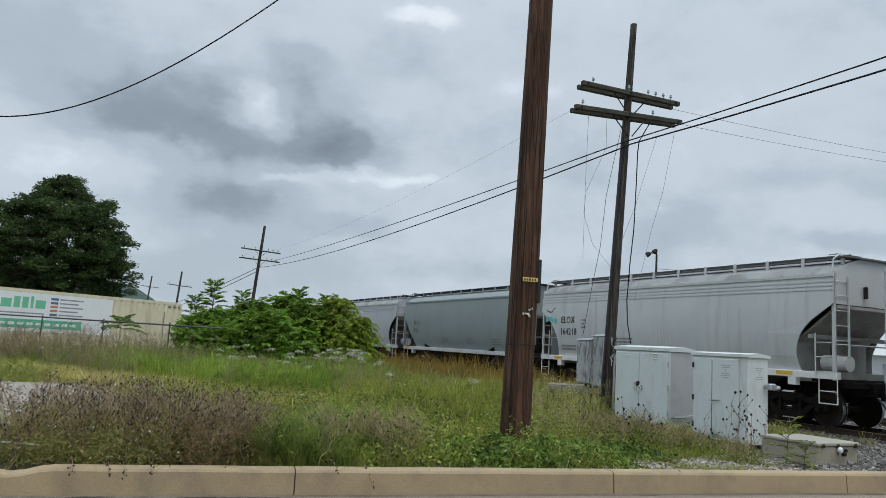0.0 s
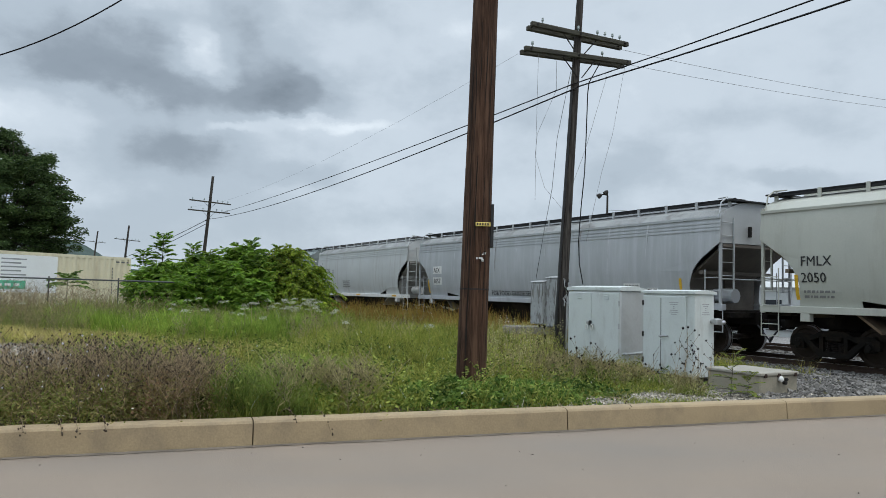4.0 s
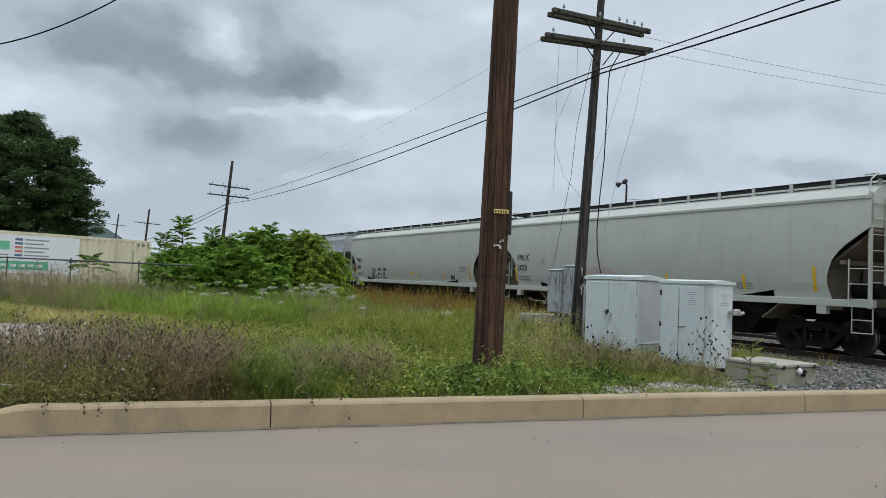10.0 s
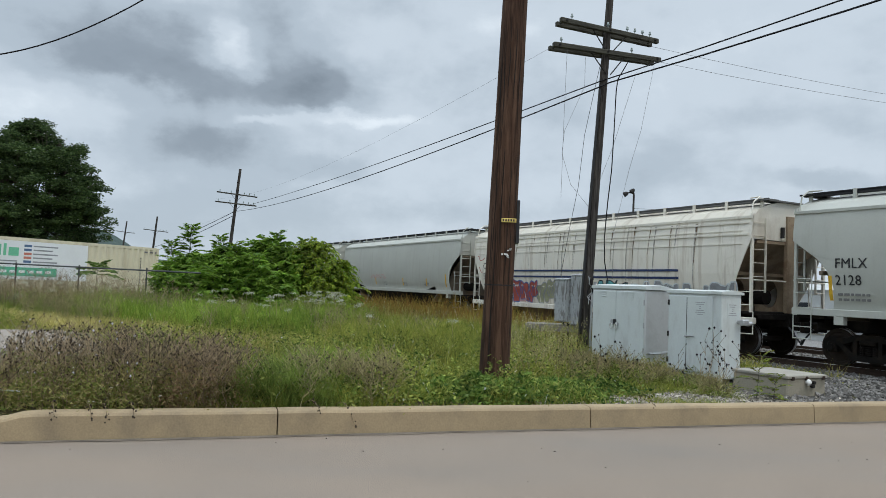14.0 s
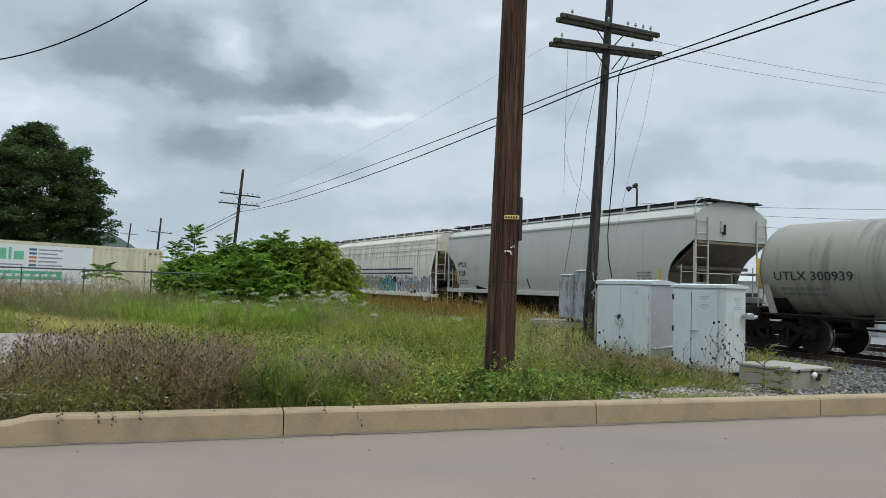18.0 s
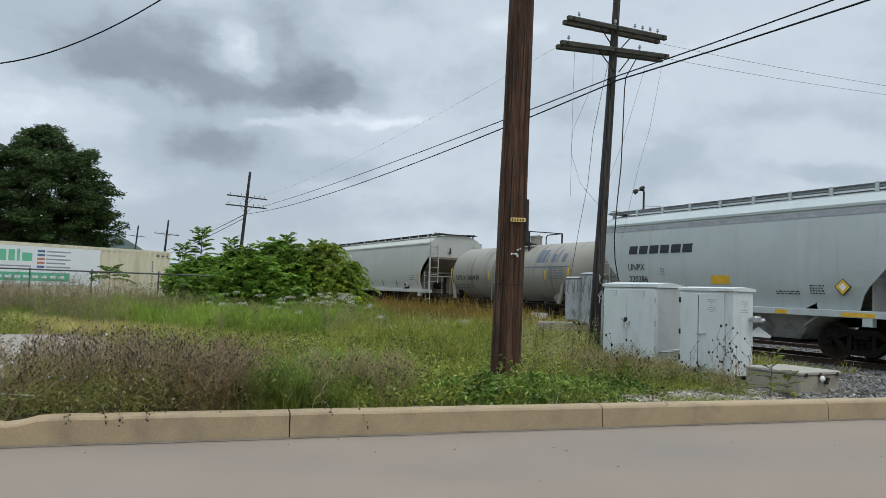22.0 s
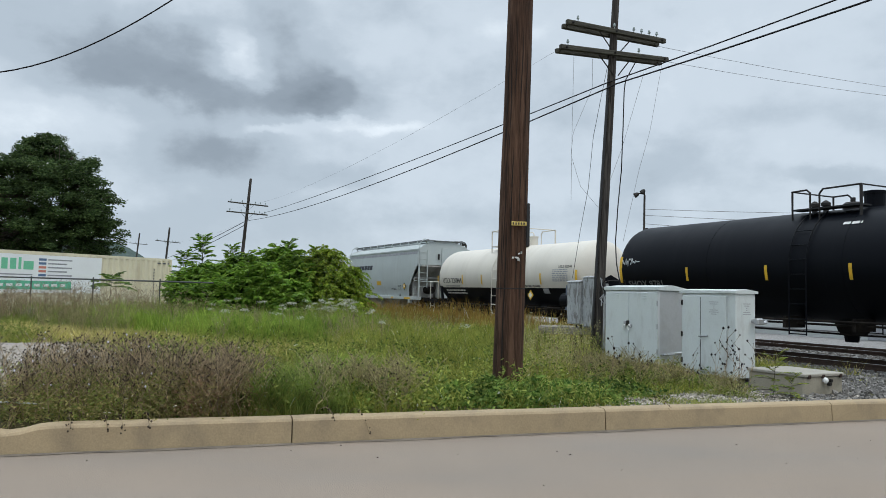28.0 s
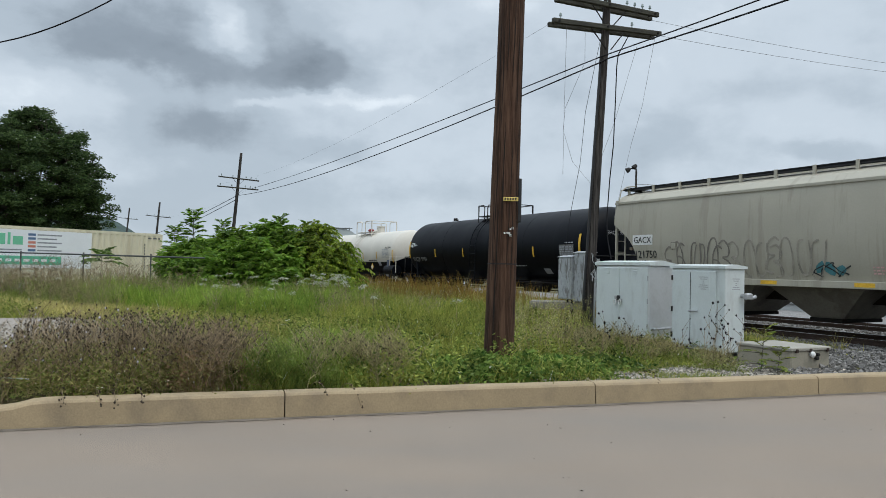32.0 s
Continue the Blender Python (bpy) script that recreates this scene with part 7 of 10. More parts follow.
    side_bar(car, "reflector", -a + 7.19, -a + 7.55, 1.11, 1.21, M_YELLOWMARK, "yellow reflective strip", out=0.09)
    side_bar(car, "reflector", -a + 9.06, -a + 9.89, 1.11, 1.21, M_YELLOWMARK, "yellow reflective strip", out=0.09)
    side_bar(car, "reflector", -a + 1.0, -a + 2.4, 1.11, 1.21, M_YELLOWMARK, "yellow reflective strip", out=0.09)
    side_bar(car, "grey_stripe", -a + 0.2, a - 0.2, 3.56, 3.70, M_TAGGREY, "grey stripe below the roof")
    placed(car, mids[9])

    r = 1.36
    car, half, zc = tank_car("cream tank car with black belly and railed dome", lens[10], r, M_TANKCREAM, M_TANKBLACK, M_TANKCREAM, belly=True, dx=0.05, lx=-0.03, dome=0.75, man=0.15, pl=1.29, rh=0.70, gap=(-0.3, 0.16), insets=(1.85, 1.65))
    lettering("UTLX 220944", 0.36, M_LETTER, car, on_tank(r, zc, -5.17, zc - 0.31), xscale=0.92)
    tank_bars(car, r, zc, -4.92, zc - 0.50, 1.5, 0.09, 1, M_FADED)
    tank_bars(car, r, zc, -half + 1.1, zc - 0.85, 2.0, 0.26, 2, M_WHITELETTER)
    for x in (-half + 0.35, -3.19, -1.36, 1.18, 3.37):
        tank_bar(car, "reflector", r, zc, x, x + 0.10, zc - 0.38, zc + 0.06, M_YELLOWMARK, "yellow reflective strip")
    tank_bars(car, r, zc, 4.25, zc - 0.28, 1.0, 0.5, 7, M_TAGGREY)
    lettering("HYDROGEN PEROXIDE", 0.125, M_LETTER, car, on_tank(r, zc, 2.10, zc - 0.49), xscale=0.95)
    dm = Matrix.Translation((2.66, -1.30, zc - 0.82)) @ Matrix.Rotation(radians(90), 4, "X")
    for sz, m2, nm in ((0.20, M_YELLOWMARK, "placard"), (0.13, M_WHITE, "placard_field")):
        bm = bmesh.new()
        dd = 0.006 if nm == "placard" else 0.010
        lo = [bm.verts.new((px * sz, py * sz, -0.012)) for px, py in ((0, -1), (1, 0), (0, 1), (-1, 0))]
        hi = [bm.verts.new((px * sz, py * sz, dd)) for px, py in ((0, -1), (1, 0), (0, 1), (-1, 0))]
        bm.faces.new(hi)
        for i in range(4):
            bm.faces.new((lo[i], lo[(i + 1) % 4], hi[(i + 1) % 4], hi[i]))
        o = part(nm, bm, m2, car, "yellow diamond hazard placard" if nm == "placard" else "")
        o.matrix_basis = dm
    tank_bar(car, "data_panel", r, zc, 3.46, 3.86, zc - 0.74, zc - 0.54, M_TAGGREY, "small grey data panel")
    tank_bar(car, "reflector", r, zc, 5.70, 5.83, zc - 0.55, zc + 0.16, M_YELLOWMARK, "tall yellow reflective strip")
    bm = bmesh.new()
    rod(bm, (5.05, -1.30, 1.30), (6.35, -1.30, 1.30), 0.30, seg=18)
    part("air_reservoir", bm, M_TANKBLACK, car, "black brake air cylinder")
    bm = bmesh.new()
    prism(bm, [(5.30, 0.95), (5.62, 0.95), (5.52, zc - 0.42), (5.36, zc - 0.42)], -1.50, -1.38)
    bmesh.ops.recalc_face_normals(bm, faces=bm.faces[:])
    part("end_strut", bm, M_GREYLETTER, car, "slanted dark grey end strut")
    lettering("UTLX 220944", 0.16, M_FADED, car, on_tank(r, zc, half - 1.5, zc + 0.25), xscale=0.9)
    placed(car, mids[10])

    r = 1.49
    car, half, zc = tank_car("long black tank car with yellow reflectors and railed dome", lens[11], r, M_TANKBLACK, M_TANKBLACK, M_DARKSTEEL, dx=-0.12, lx=-0.42, dome=0.78, man=0.2, pl=0.97, rh=0.50, gap=(-0.45, -0.17), insets=(2.1, 1.95), over=0.78)
    lettering("SHQX 9781", 0.34, M_FADED, car, on_tank(r, zc, -half + 0.9, zc - 0.60), xscale=0.95)
    for x in (-7.34, 7.2):
        tank_bar(car, "reflector", r, zc, x, x + 0.13, zc - 0.45, zc + 0.42, M_YELLOWMARK, "yellow reflective strip")
    for x in (-4.33, -1.48, 0.93, 4.27):
        tank_bar(car, "reflector", r, zc, x, x + 0.09, zc - 0.4, zc, M_YELLOWMARK, "yellow reflective strip")
    tank_bars(car, r, zc, 2.6, zc - 0.80, 1.0, 0.07, 1, M_TAGGREY)
    tank_bar(car, "data_panel", r, zc, 4.72, 5.15, zc - 1.06, zc - 0.86, M_TAGGREY, "small data panel")
    tank_bar(car, "data_panel", r, zc, half - 1.80, half - 0.92, zc - 0.46, zc + 0.04, M_FADED, "grey panel of test dates")
    tank_bars(car, r + 0.004, zc, half - 1.76, zc - 0.44, 0.80, 0.44, 5, M_TAGGREY)
    tank_bars(car, r, zc, half - 1.45, zc + 0.08, 0.5, 0.07, 1, M_TAGGREY)
    mark = lettering("SHQX 9781", 0.20, M_TAGGREY, car, Matrix.Translation((half, -0.62, zc + 0.42)) @ Matrix.Rotation(radians(90), 4, 'Z') @ Matrix.Rotation(radians(90), 4, 'X'), xscale=0.9)
    # laid onto the dished head
    flip = mark.matrix_basis.inverted()
    for v in mark.data.vertices:
        p = mark.matrix_basis @ v.co
        rr = min(1.0, math.hypot(p.y, p.z - zc) / r)
        v.co = flip @ Vector((p.x - 0.62 + 0.62 * math.sqrt(1 - rr * rr) + 0.006, p.y, p.z))
    for k in range(4):
        bm = bmesh.new()
        rr = random.Random(70 + k)
        pts = []
        for i in range(7):
            z = zc + 0.12 + 0.22 * rr.random()
            ang = math.asin((z - zc) / r)
            pts.append((-7.2 + 0.2 * k + 0.04 * i, -(r + 0.006) * math.cos(ang), zc + (r + 0.006) * math.sin(ang)))
        bent(bm, pts, 0.012, 4)
        part("graffiti", bm, M_TAGPALE, car, "small white graffiti tag")
    tank_bars(car, r, zc, 0.55, zc + 0.95, 0.5, 0.12, 1, M_WHITELETTER)
    placed(car, mids[11])

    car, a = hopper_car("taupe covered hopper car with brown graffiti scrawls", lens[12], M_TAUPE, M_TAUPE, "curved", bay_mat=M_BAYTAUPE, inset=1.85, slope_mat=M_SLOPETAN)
    side_bar(car, "white_panel", -a + 0.93, -a + 1.83, 2.38, 2.70, M_WHITE, out=0.006)
    side_mark(car, "GACX", -a + 0.99, 2.44, 0.21, M_LETTER)
    side_mark(car, "121750", -a + 1.01, 1.96, 0.25, M_LETTER)
    for z, word, x in ((1.78, "LD LMT", 0.62), (1.60, "LT WT", 0.72)):
        side_mark(car, word, -a + 1.04, z, 0.115, M_LETTER, 0.9)
        lines_block(car, "stencil_line", -a + 1.0 + x, z, 0.42, 0.09, 1, M_LETTER)
    side_bar(car, "tag_holder", -a + 1.22, -a + 1.52, 1.43, 1.55, M_SCRAWL, "small framed route tag")
    side_bar(car, "tag_card", -a + 1.24, -a + 1.50, 1.45, 1.53, M_TAUPE, out=0.014)
    side_bar(car, "notice_frame", -a + 2.62, -a + 2.84, 2.22, 2.44, M_SCRAWL, "small stencilled notice")
    side_bar(car, "notice", -a + 2.64, -a + 2.82, 2.24, 2.42, M_TAUPE, out=0.014)
    for k in range(16):
        loop_letter(car, -a + 2.15 + 0.33 * k, 1.44 + 0.05 * (k % 3), 0.50, 0.86 + 0.10 * (k % 2), 100 + k, M_SCRAWL if k < 8 else M_SCRAWLPALE, 0.026)
    patch(car, -a + 7.42, 1.46, 0.85, 0.40, 34, M_TAGDEEPTEAL, "teal graffiti tag")
    scrawl(car, -a + 7.4, -a + 8.28, 1.46, 1.90, 35, M_LETTER, 0.016, 2)
    for x in (-a + 4.6, -a + 8.9, -a + 11.5):
        lines_block(car, "stencil_line", x, 1.55, 0.5, 0.22, 3, M_TAGPINK)
    for x in (-a + 1.7, -a + 5.84, -a + 8.46, a - 3.0):
        side_bar(car, "reflector", x, x + 0.5, 1.26, 1.36, M_YELLOWMARK, "yellow reflective strip", out=0.05)
    placed(car, mids[12])
    for ob in [o for o in TRUCK.values() if o.parent is None]:
        for c in list(ob.children):
            bpy.data.objects.remove(c)
        bpy.data.objects.remove(ob)


build_train()


# ---- far side and background ----
M_BEIGE = mat("cream_container_paint", (0.72, 0.665, 0.49), 0.6, var=0.07, scale=0.8, grain=20, fine=0.03, bump=0.03, stain=(0.36, 0.28, 0.17), stain_amount=0.3, stain_scale=1.5, stain_stretch=(2, 2, 0.4), stain_pos=(0.56, 0.8))
M_BANNER = mat("white_banner", (0.82, 0.84, 0.85), 0.55, var=0.04, scale=1.0, grain=15, fine=0.02, bump=0.0)
M_GREENBAND = mat("green_banner_ink", (0.13, 0.50, 0.32), 0.55, var=0.05, scale=1.0, bump=0.0)
M_GREENLOGO = mat("green_logo_ink", (0.17, 0.55, 0.34), 0.55, var=0.05, bump=0.0)
M_SLATE = mat("slate_blue_ink", (0.10, 0.17, 0.30), 0.55, var=0.05, bump=0.0)
M_CORAL = mat("coral_ink", (0.60, 0.22, 0.16), 0.55, var=0.05, bump=0.0)
M_FENCE = mat("dull_fence_steel", (0.09, 0.095, 0.095), 0.6, 0.5, var=0.15)
M_HILL = mat("wooded_hill", (0.045, 0.070, 0.062), 1.0, var=0.35, scale=0.01, grain=0.12, fine=0.35, bump=0.6, depth=3.0)
M_SHED = mat("off_white_cladding", (0.50, 0.52, 0.51), 0.6, var=0.06, scale=0.5, grain=12, fine=0.04, bump=0.05)
M_WINDOW = mat("dark_window_glass", (0.03, 0.035, 0.04), 0.12, var=0.1, bump=0.0)


def build_container():
    """A long container along the fence: corrugated sides, corner posts and a printed banner."""
    ang = math.degrees(math.atan2(-0.85, -0.53))
    con = thing("shipping_container", "cream corrugated shipping container with a printed white banner", "container", Matrix.Translation((-15.62, 36.60, 0.20)) @ pose(0, 0, 0, 0, 0, ang))
    length, w, h = 12.2, 2.44, 2.59
    # local x runs away from the right end; -y is the far side, +y faces the road

    def corrugated(y, sign, name):
        bm = bmesh.new()
        prof, x = [], 0.12
        while x < length - 0.12:
            prof += [(x, 0.0), (x + 0.07, 0.0), (x + 0.14, 0.05), (x + 0.21, 0.05)]
            x += 0.28
        lo = [bm.verts.new((px, y + sign * (py - 0.036), 0.12)) for px, py in prof]
        hi = [bm.verts.new((px, y + sign * (py - 0.036), h - 0.10)) for px, py in prof]
        for i in range(len(prof) - 1):
            bm.faces.new((lo[i], lo[i + 1], hi[i + 1], hi[i]))
        part(name, bm, M_BEIGE, con)
    corrugated(w, 1, "side_wall")
    corrugated(0, -1, "side_wall")
    for x in (0, length - 0.12):
        for y in (0, w - 0.12):
            bm = bmesh.new()
            box(bm, x, y, 0, x + 0.12, y + 0.12, h, ch=0.01)
            part("corner_post", bm, M_BEIGE, con)
    for y in (0, w - 0.07):
        for z in (0, h - 0.1):
            bm = bmesh.new()
            box(bm, 0.12, y, z, length - 0.12, y + 0.07, z + 0.12)
            part("rail", bm, M_BEIGE, con)
    bm = bmesh.new()
    n = int(length / 0.3)
    for i in range(n):
        x = 0.12 + i * 0.3
        box(bm, x, 0.05, h - 0.04, x + 0.2, w - 0.05, h + 0.015)
    box(bm, 0.05, 0.05, h - 0.06, length - 0.05, w - 0.05, h - 0.03)
    part("roof", bm, M_BEIGE, con)
    for x in (0.04, length - 0.08):
        bm = bmesh.new()
        box(bm, x, 0.1, 0.1, x + 0.04, w - 0.1, h - 0.05)
        part("end_wall", bm, M_BEIGE, con)
    bm = bmesh.new()
    box(bm, 0.1, 0.1, 0.05, length - 0.1, w - 0.1, 0.14)
    part("floor", bm, M_UNDER, con)
    for k, x in enumerate((0.55, 0.95, 4.2)):
        for i in range(9):
            bm = bmesh.new()
            box(bm, x, w + 0.002, 0.9 + 0.14 * i, x + 0.05, w + 0.006, 0.99 + 0.14 * i)
            part("marking", bm, M_FADED, con)
    bm = bmesh.new()
    box(bm, 0.15, w + 0.002, h - 0.25, 0.85, w + 0.006, h - 0.18)
    part("marking", bm, M_FADED, con)
    # banner with plain shapes for its printing
    x0, x1 = 3.65, 12.0
    bm = bmesh.new()
    box(bm, x0, w + 0.01, 0.92, x1, w + 0.02, h - 0.12)
    ban = part("banner", bm, M_BANNER, con, "white printed vinyl banner with a green foot")
    bm = bmesh.new()
    box(bm, x0 + 1.35, w + 0.021, 1.06, x1, w + 0.024, 1.41)
    part("green_band", bm, M_GREENBAND, ban)
    for i in range(14):
        bm = bmesh.new()
        box(bm, x0 + 1.6 + 0.36 * i, w + 0.0245, 1.18, x0 + 1.6 + 0.36 * i + 0.24, w + 0.0265, 1.29)
        part("band_text", bm, M_BANNER, ban)
    # the company name as plain rounded blocks
    xx = x0 + 2.97
    for ww, hh in ((0.40, 0.34), (0.11, 0.48), (0.24, 0.44), (0.24, 0.44), (0.40, 0.34), (0.40, 0.48)):
        bm = bmesh.new()
        box(bm, xx, w + 0.021, 1.86, xx + ww, w + 0.026, 1.86 + hh)
        part("logo_block", bm, M_GREENLOGO, ban)
        xx += ww + 0.09
    for i, m in enumerate((M_SLATE, M_SLATE, M_CORAL, M_CORAL, M_SLATE)):
        z = 2.24 - 0.16 * i
        bm = bmesh.new()
        box(bm, x0 + 2.45, w + 0.021, z, x0 + 2.76, w + 0.025, z + 0.095)
        part("colour_tab", bm, m, ban)
        bm = bmesh.new()
        box(bm, x0 + 1.35 + 0.22 * (i % 2), w + 0.021, z + 0.02, x0 + 2.38, w + 0.025, z + 0.075)
        part("text_bar", bm, M_TAGGREY, ban)
    bm = bmesh.new()
    box(bm, x0 + 3.0, w + 0.021, 1.63, x0 + 5.2, w + 0.025, 1.68)
    part("text_bar", bm, M_TAGGREY, ban)


def build_fence():
    """A pipe-railed chain-link fence before the container."""
    p0, p1 = Vector((-27.0, 30.6, 0.2)), Vector((-7.9, 24.25, 0.12))
    fence = thing("fence", "low grey chain-link fence with a pipe top rail", "fence")
    top = 1.62
    bm = bmesh.new()
    rod(bm, p0 + Vector((0, 0, top)), p1 + Vector((0, 0, top - 0.10)), 0.026)
    part("top_rail", bm, M_FENCE, fence)
    n = 7
    shared = None
    for i in range(n):
        p = p0.lerp(p1, (i + 0.25) / n)
        if shared is None:
            bm = bmesh.new()
            rod(bm, (0, 0, -0.3), (0, 0, top), 0.025)
            shared = part("post", bm, M_FENCE, fence)
            shared.matrix_basis = Matrix.Translation(p)
        else:
            again(shared, fence, Matrix.Translation(p))
    bm = bmesh.new()
    d = p1 - p0
    ln = d.length
    for i in range(int(ln / 0.14)):
        for s in (-1, 1):
            a = 0.14 * i
            b = a + s * 1.5
            if 0 <= b <= ln:
                q0, q1 = p0 + d * (a / ln) + Vector((0, 0, 0.05)), p0 + d * (b / ln) + Vector((0, 0, top - 0.05))
                rod(bm, q0, q1, 0.0015, seg=3, caps=False)
    ob = part("mesh", bm, M_FENCE, fence)
    ob["kind"] = "stuff"


def build_distance():
    # wooded ridge on the horizon
    bm = bmesh.new()
    n = 420
    rows = []
    for i in range(n + 1):
        az = radians(-75 + 150 * i / n)
        h = 34 + 12 * noise.noise((az * 4, 1.0, 0)) + 7 * noise.noise((az * 17, 2.0, 0)) + 5 * noise.noise((az * 60, 5.0, 0)) + 3 * noise.noise((az * 160, 5.0, 0))
        h += 48 * float(sstep(-0.36, -0.44, az))
        h *= 1.0 - 0.45 * float(sstep(-0.35, 0.25, az))
        r = 1500 + 150 * noise.noise((az * 3, 7.0, 0))
        rows.append([bm.verts.new((r * k * math.sin(az), r * k * math.cos(az), z)) for k, z in ((0.85, -2), (0.92, h * 0.45), (1.0, h), (1.15, h * 0.8), (1.3, -5))])
    for a, b in zip(rows[:-1], rows[1:]):
        for k in range(4):
            bm.faces.new((a[k], b[k], b[k + 1], a[k + 1]))
    bmesh.ops.recalc_face_normals(bm, faces=bm.faces[:])
    tagged(part("backdrop_hill", bm, M_HILL, None), "distant wooded ridge under the clouds", "hill", kind="structure")
    # pale low sheds beyond the tracks
    for s0, s1, off, h, lab in ((-34, -9, 13.0, 2.35, "low off-white metal-clad shed beyond the tracks"), (-7.5, 14, 14.5, 2.2, "low off-white metal-clad shed beyond the tracks")):
        shed = thing("metal_shed", lab, "shed", Matrix.Translation(track_point(s0, off, -0.25)) @ TURN, "trackside sheds")
        L = s1 - s0
        bm = bmesh.new()
        box(bm, 0, 0, 0, L, 4.0, h)
        part("wall", bm, M_SHED, shed)
        bm = bmesh.new()
        prism(bm, [(-0.2, h), (4.2, h), (2.0, h + 0.45)], -0.2, L + 0.2, axis="x")
        part("roof", bm, M_SHED, shed)
        for i in range(int(L / 3.1)):
            bm = bmesh.new()
            x = 1.2 + 3.1 * i
            if i % 3 == 1:
                box(bm, x, -0.03, 0.05, x + 0.95, -0.004, 2.0, ch=0.01)
                part("door", bm, M_TAGGREY, shed)
            else:
                box(bm, x, -0.03, 0.95, x + 1.1, -0.004, 1.75, ch=0.01)
                part("window", bm, M_WINDOW, shed)
        bm = bmesh.new()
        box(bm, -0.02, -0.06, 0.30, L + 0.02, -0.02, 0.36)
        part("rub_rail", bm, M_FADED, shed)
    # yard light on a tall post beyond the train
    lamp = thing("yard_lamp", "tall grey yard lamp post with a floodlight", "lamp post", Matrix.Translation((15.42, 60, -0.2)))
    bm = bmesh.new()
    rod(bm, (0, 0, 0), (0.1, 0, 9.95), 0.12, 0.08, seg=10)
    part("post", bm, M_POLEGREY, lamp)
    bm = bmesh.new()
    bent(bm, [(0.1, 0, 9.9), (0.1, 0, 10.05), (-0.35, 0, 10.1)], 0.05)
    part("bracket", bm, M_DARKSTEEL, lamp)
    for x, z, tip in ((-0.55, 9.98, 60), (-0.02, 10.25, 40)):
        bm = bmesh.new()
        lathe(bm, [(0.08, 0.2), (0.17, 0.08), (0.22, -0.17), (0.0, -0.2)], 12, Matrix.Translation((x, 0, z)) @ Matrix.Rotation(radians(tip), 4, 'Y'))
        part("floodlight", bm, M_DARKSTEEL, lamp)
    bm = bmesh.new()
    box(bm, 0.14, -0.12, 6.9, 0.42, 0.12, 7.25, ch=0.03)
    part("junction_box", bm, M_DARKSTEEL, lamp)
    lamp2 = thing("yard_lamp", "distant yard lamp post with a floodlight", "lamp post", Matrix.Translation((1.9, 118, -0.2)))
    bm = bmesh.new()
    rod(bm, (0, 0, 0), (0.1, 0, 9.4), 0.2, 0.14, seg=8)
    part("post", bm, M_POLEGREY, lamp2)
    bm = bmesh.new()
    box(bm, -0.55, -0.2, 9.2, 0.1, 0.2, 9.6, ch=0.05)
    part("floodlight", bm, M_DARKSTEEL, lamp2)
    for z0, z1 in ((8.6, 11.5), (8.1, 9.8), (7.4, 7.8)):
        wire("yard_wire", "thin wire from the yard lamp post", [((15.5, 60, z0), (75, 72, z1), 0.6)], 0.018, M_THINWIRE)


def build_boulder():
    bm = bmesh.new()
    bmesh.ops.create_icosphere(bm, subdivisions=3, radius=1.0)
    for v in bm.verts:
        k = 1 + 0.18 * noise.noise(v.co * 1.7)
        v.co = Vector((v.co.x * 0.42 * k, v.co.y * 0.35 * k, max(-0.3, v.co.z) * 0.42 * k))
    ob = part("boulder", bm, M_CONCLID, None, smooth=True)
    ob.matrix_basis = Matrix.Translation((-14.0, 24.6, 0.3))
    tagged(ob, "pale rounded boulder in the tall weeds", "rock")


build_boulder()
build_container()
build_fence()
build_distance()


# ---- plants ----
def mesh_np(name, verts, quads, tris, material, parent=None, label="", category="", kind="", smooth=False):
    me = bpy.data.meshes.new(name)
    nq, nt = len(quads), len(tris)
    me.vertices.add(len(verts))
    me.vertices.foreach_set("co", np.asarray(verts, np.float32).ravel())
    loops = np.concatenate([np.asarray(quads, np.int32).ravel(), np.asarray(tris, np.int32).ravel()])
    me.loops.add(len(loops))
    me.loops.foreach_set("vertex_index", loops)
    me.polygons.add(nq + nt)
    me.polygons.foreach_set("loop_start", np.concatenate([np.arange(nq) * 4, nq * 4 + np.arange(nt) * 3]).astype(np.int32))
    me.update(calc_edges=True)
    me.validate()
    me.materials.append(material)
    ob = new(name, me)
    if parent:
        ob.parent = parent
    if label or category or kind:
        tagged(ob, label, category, kind=kind)
    return ob


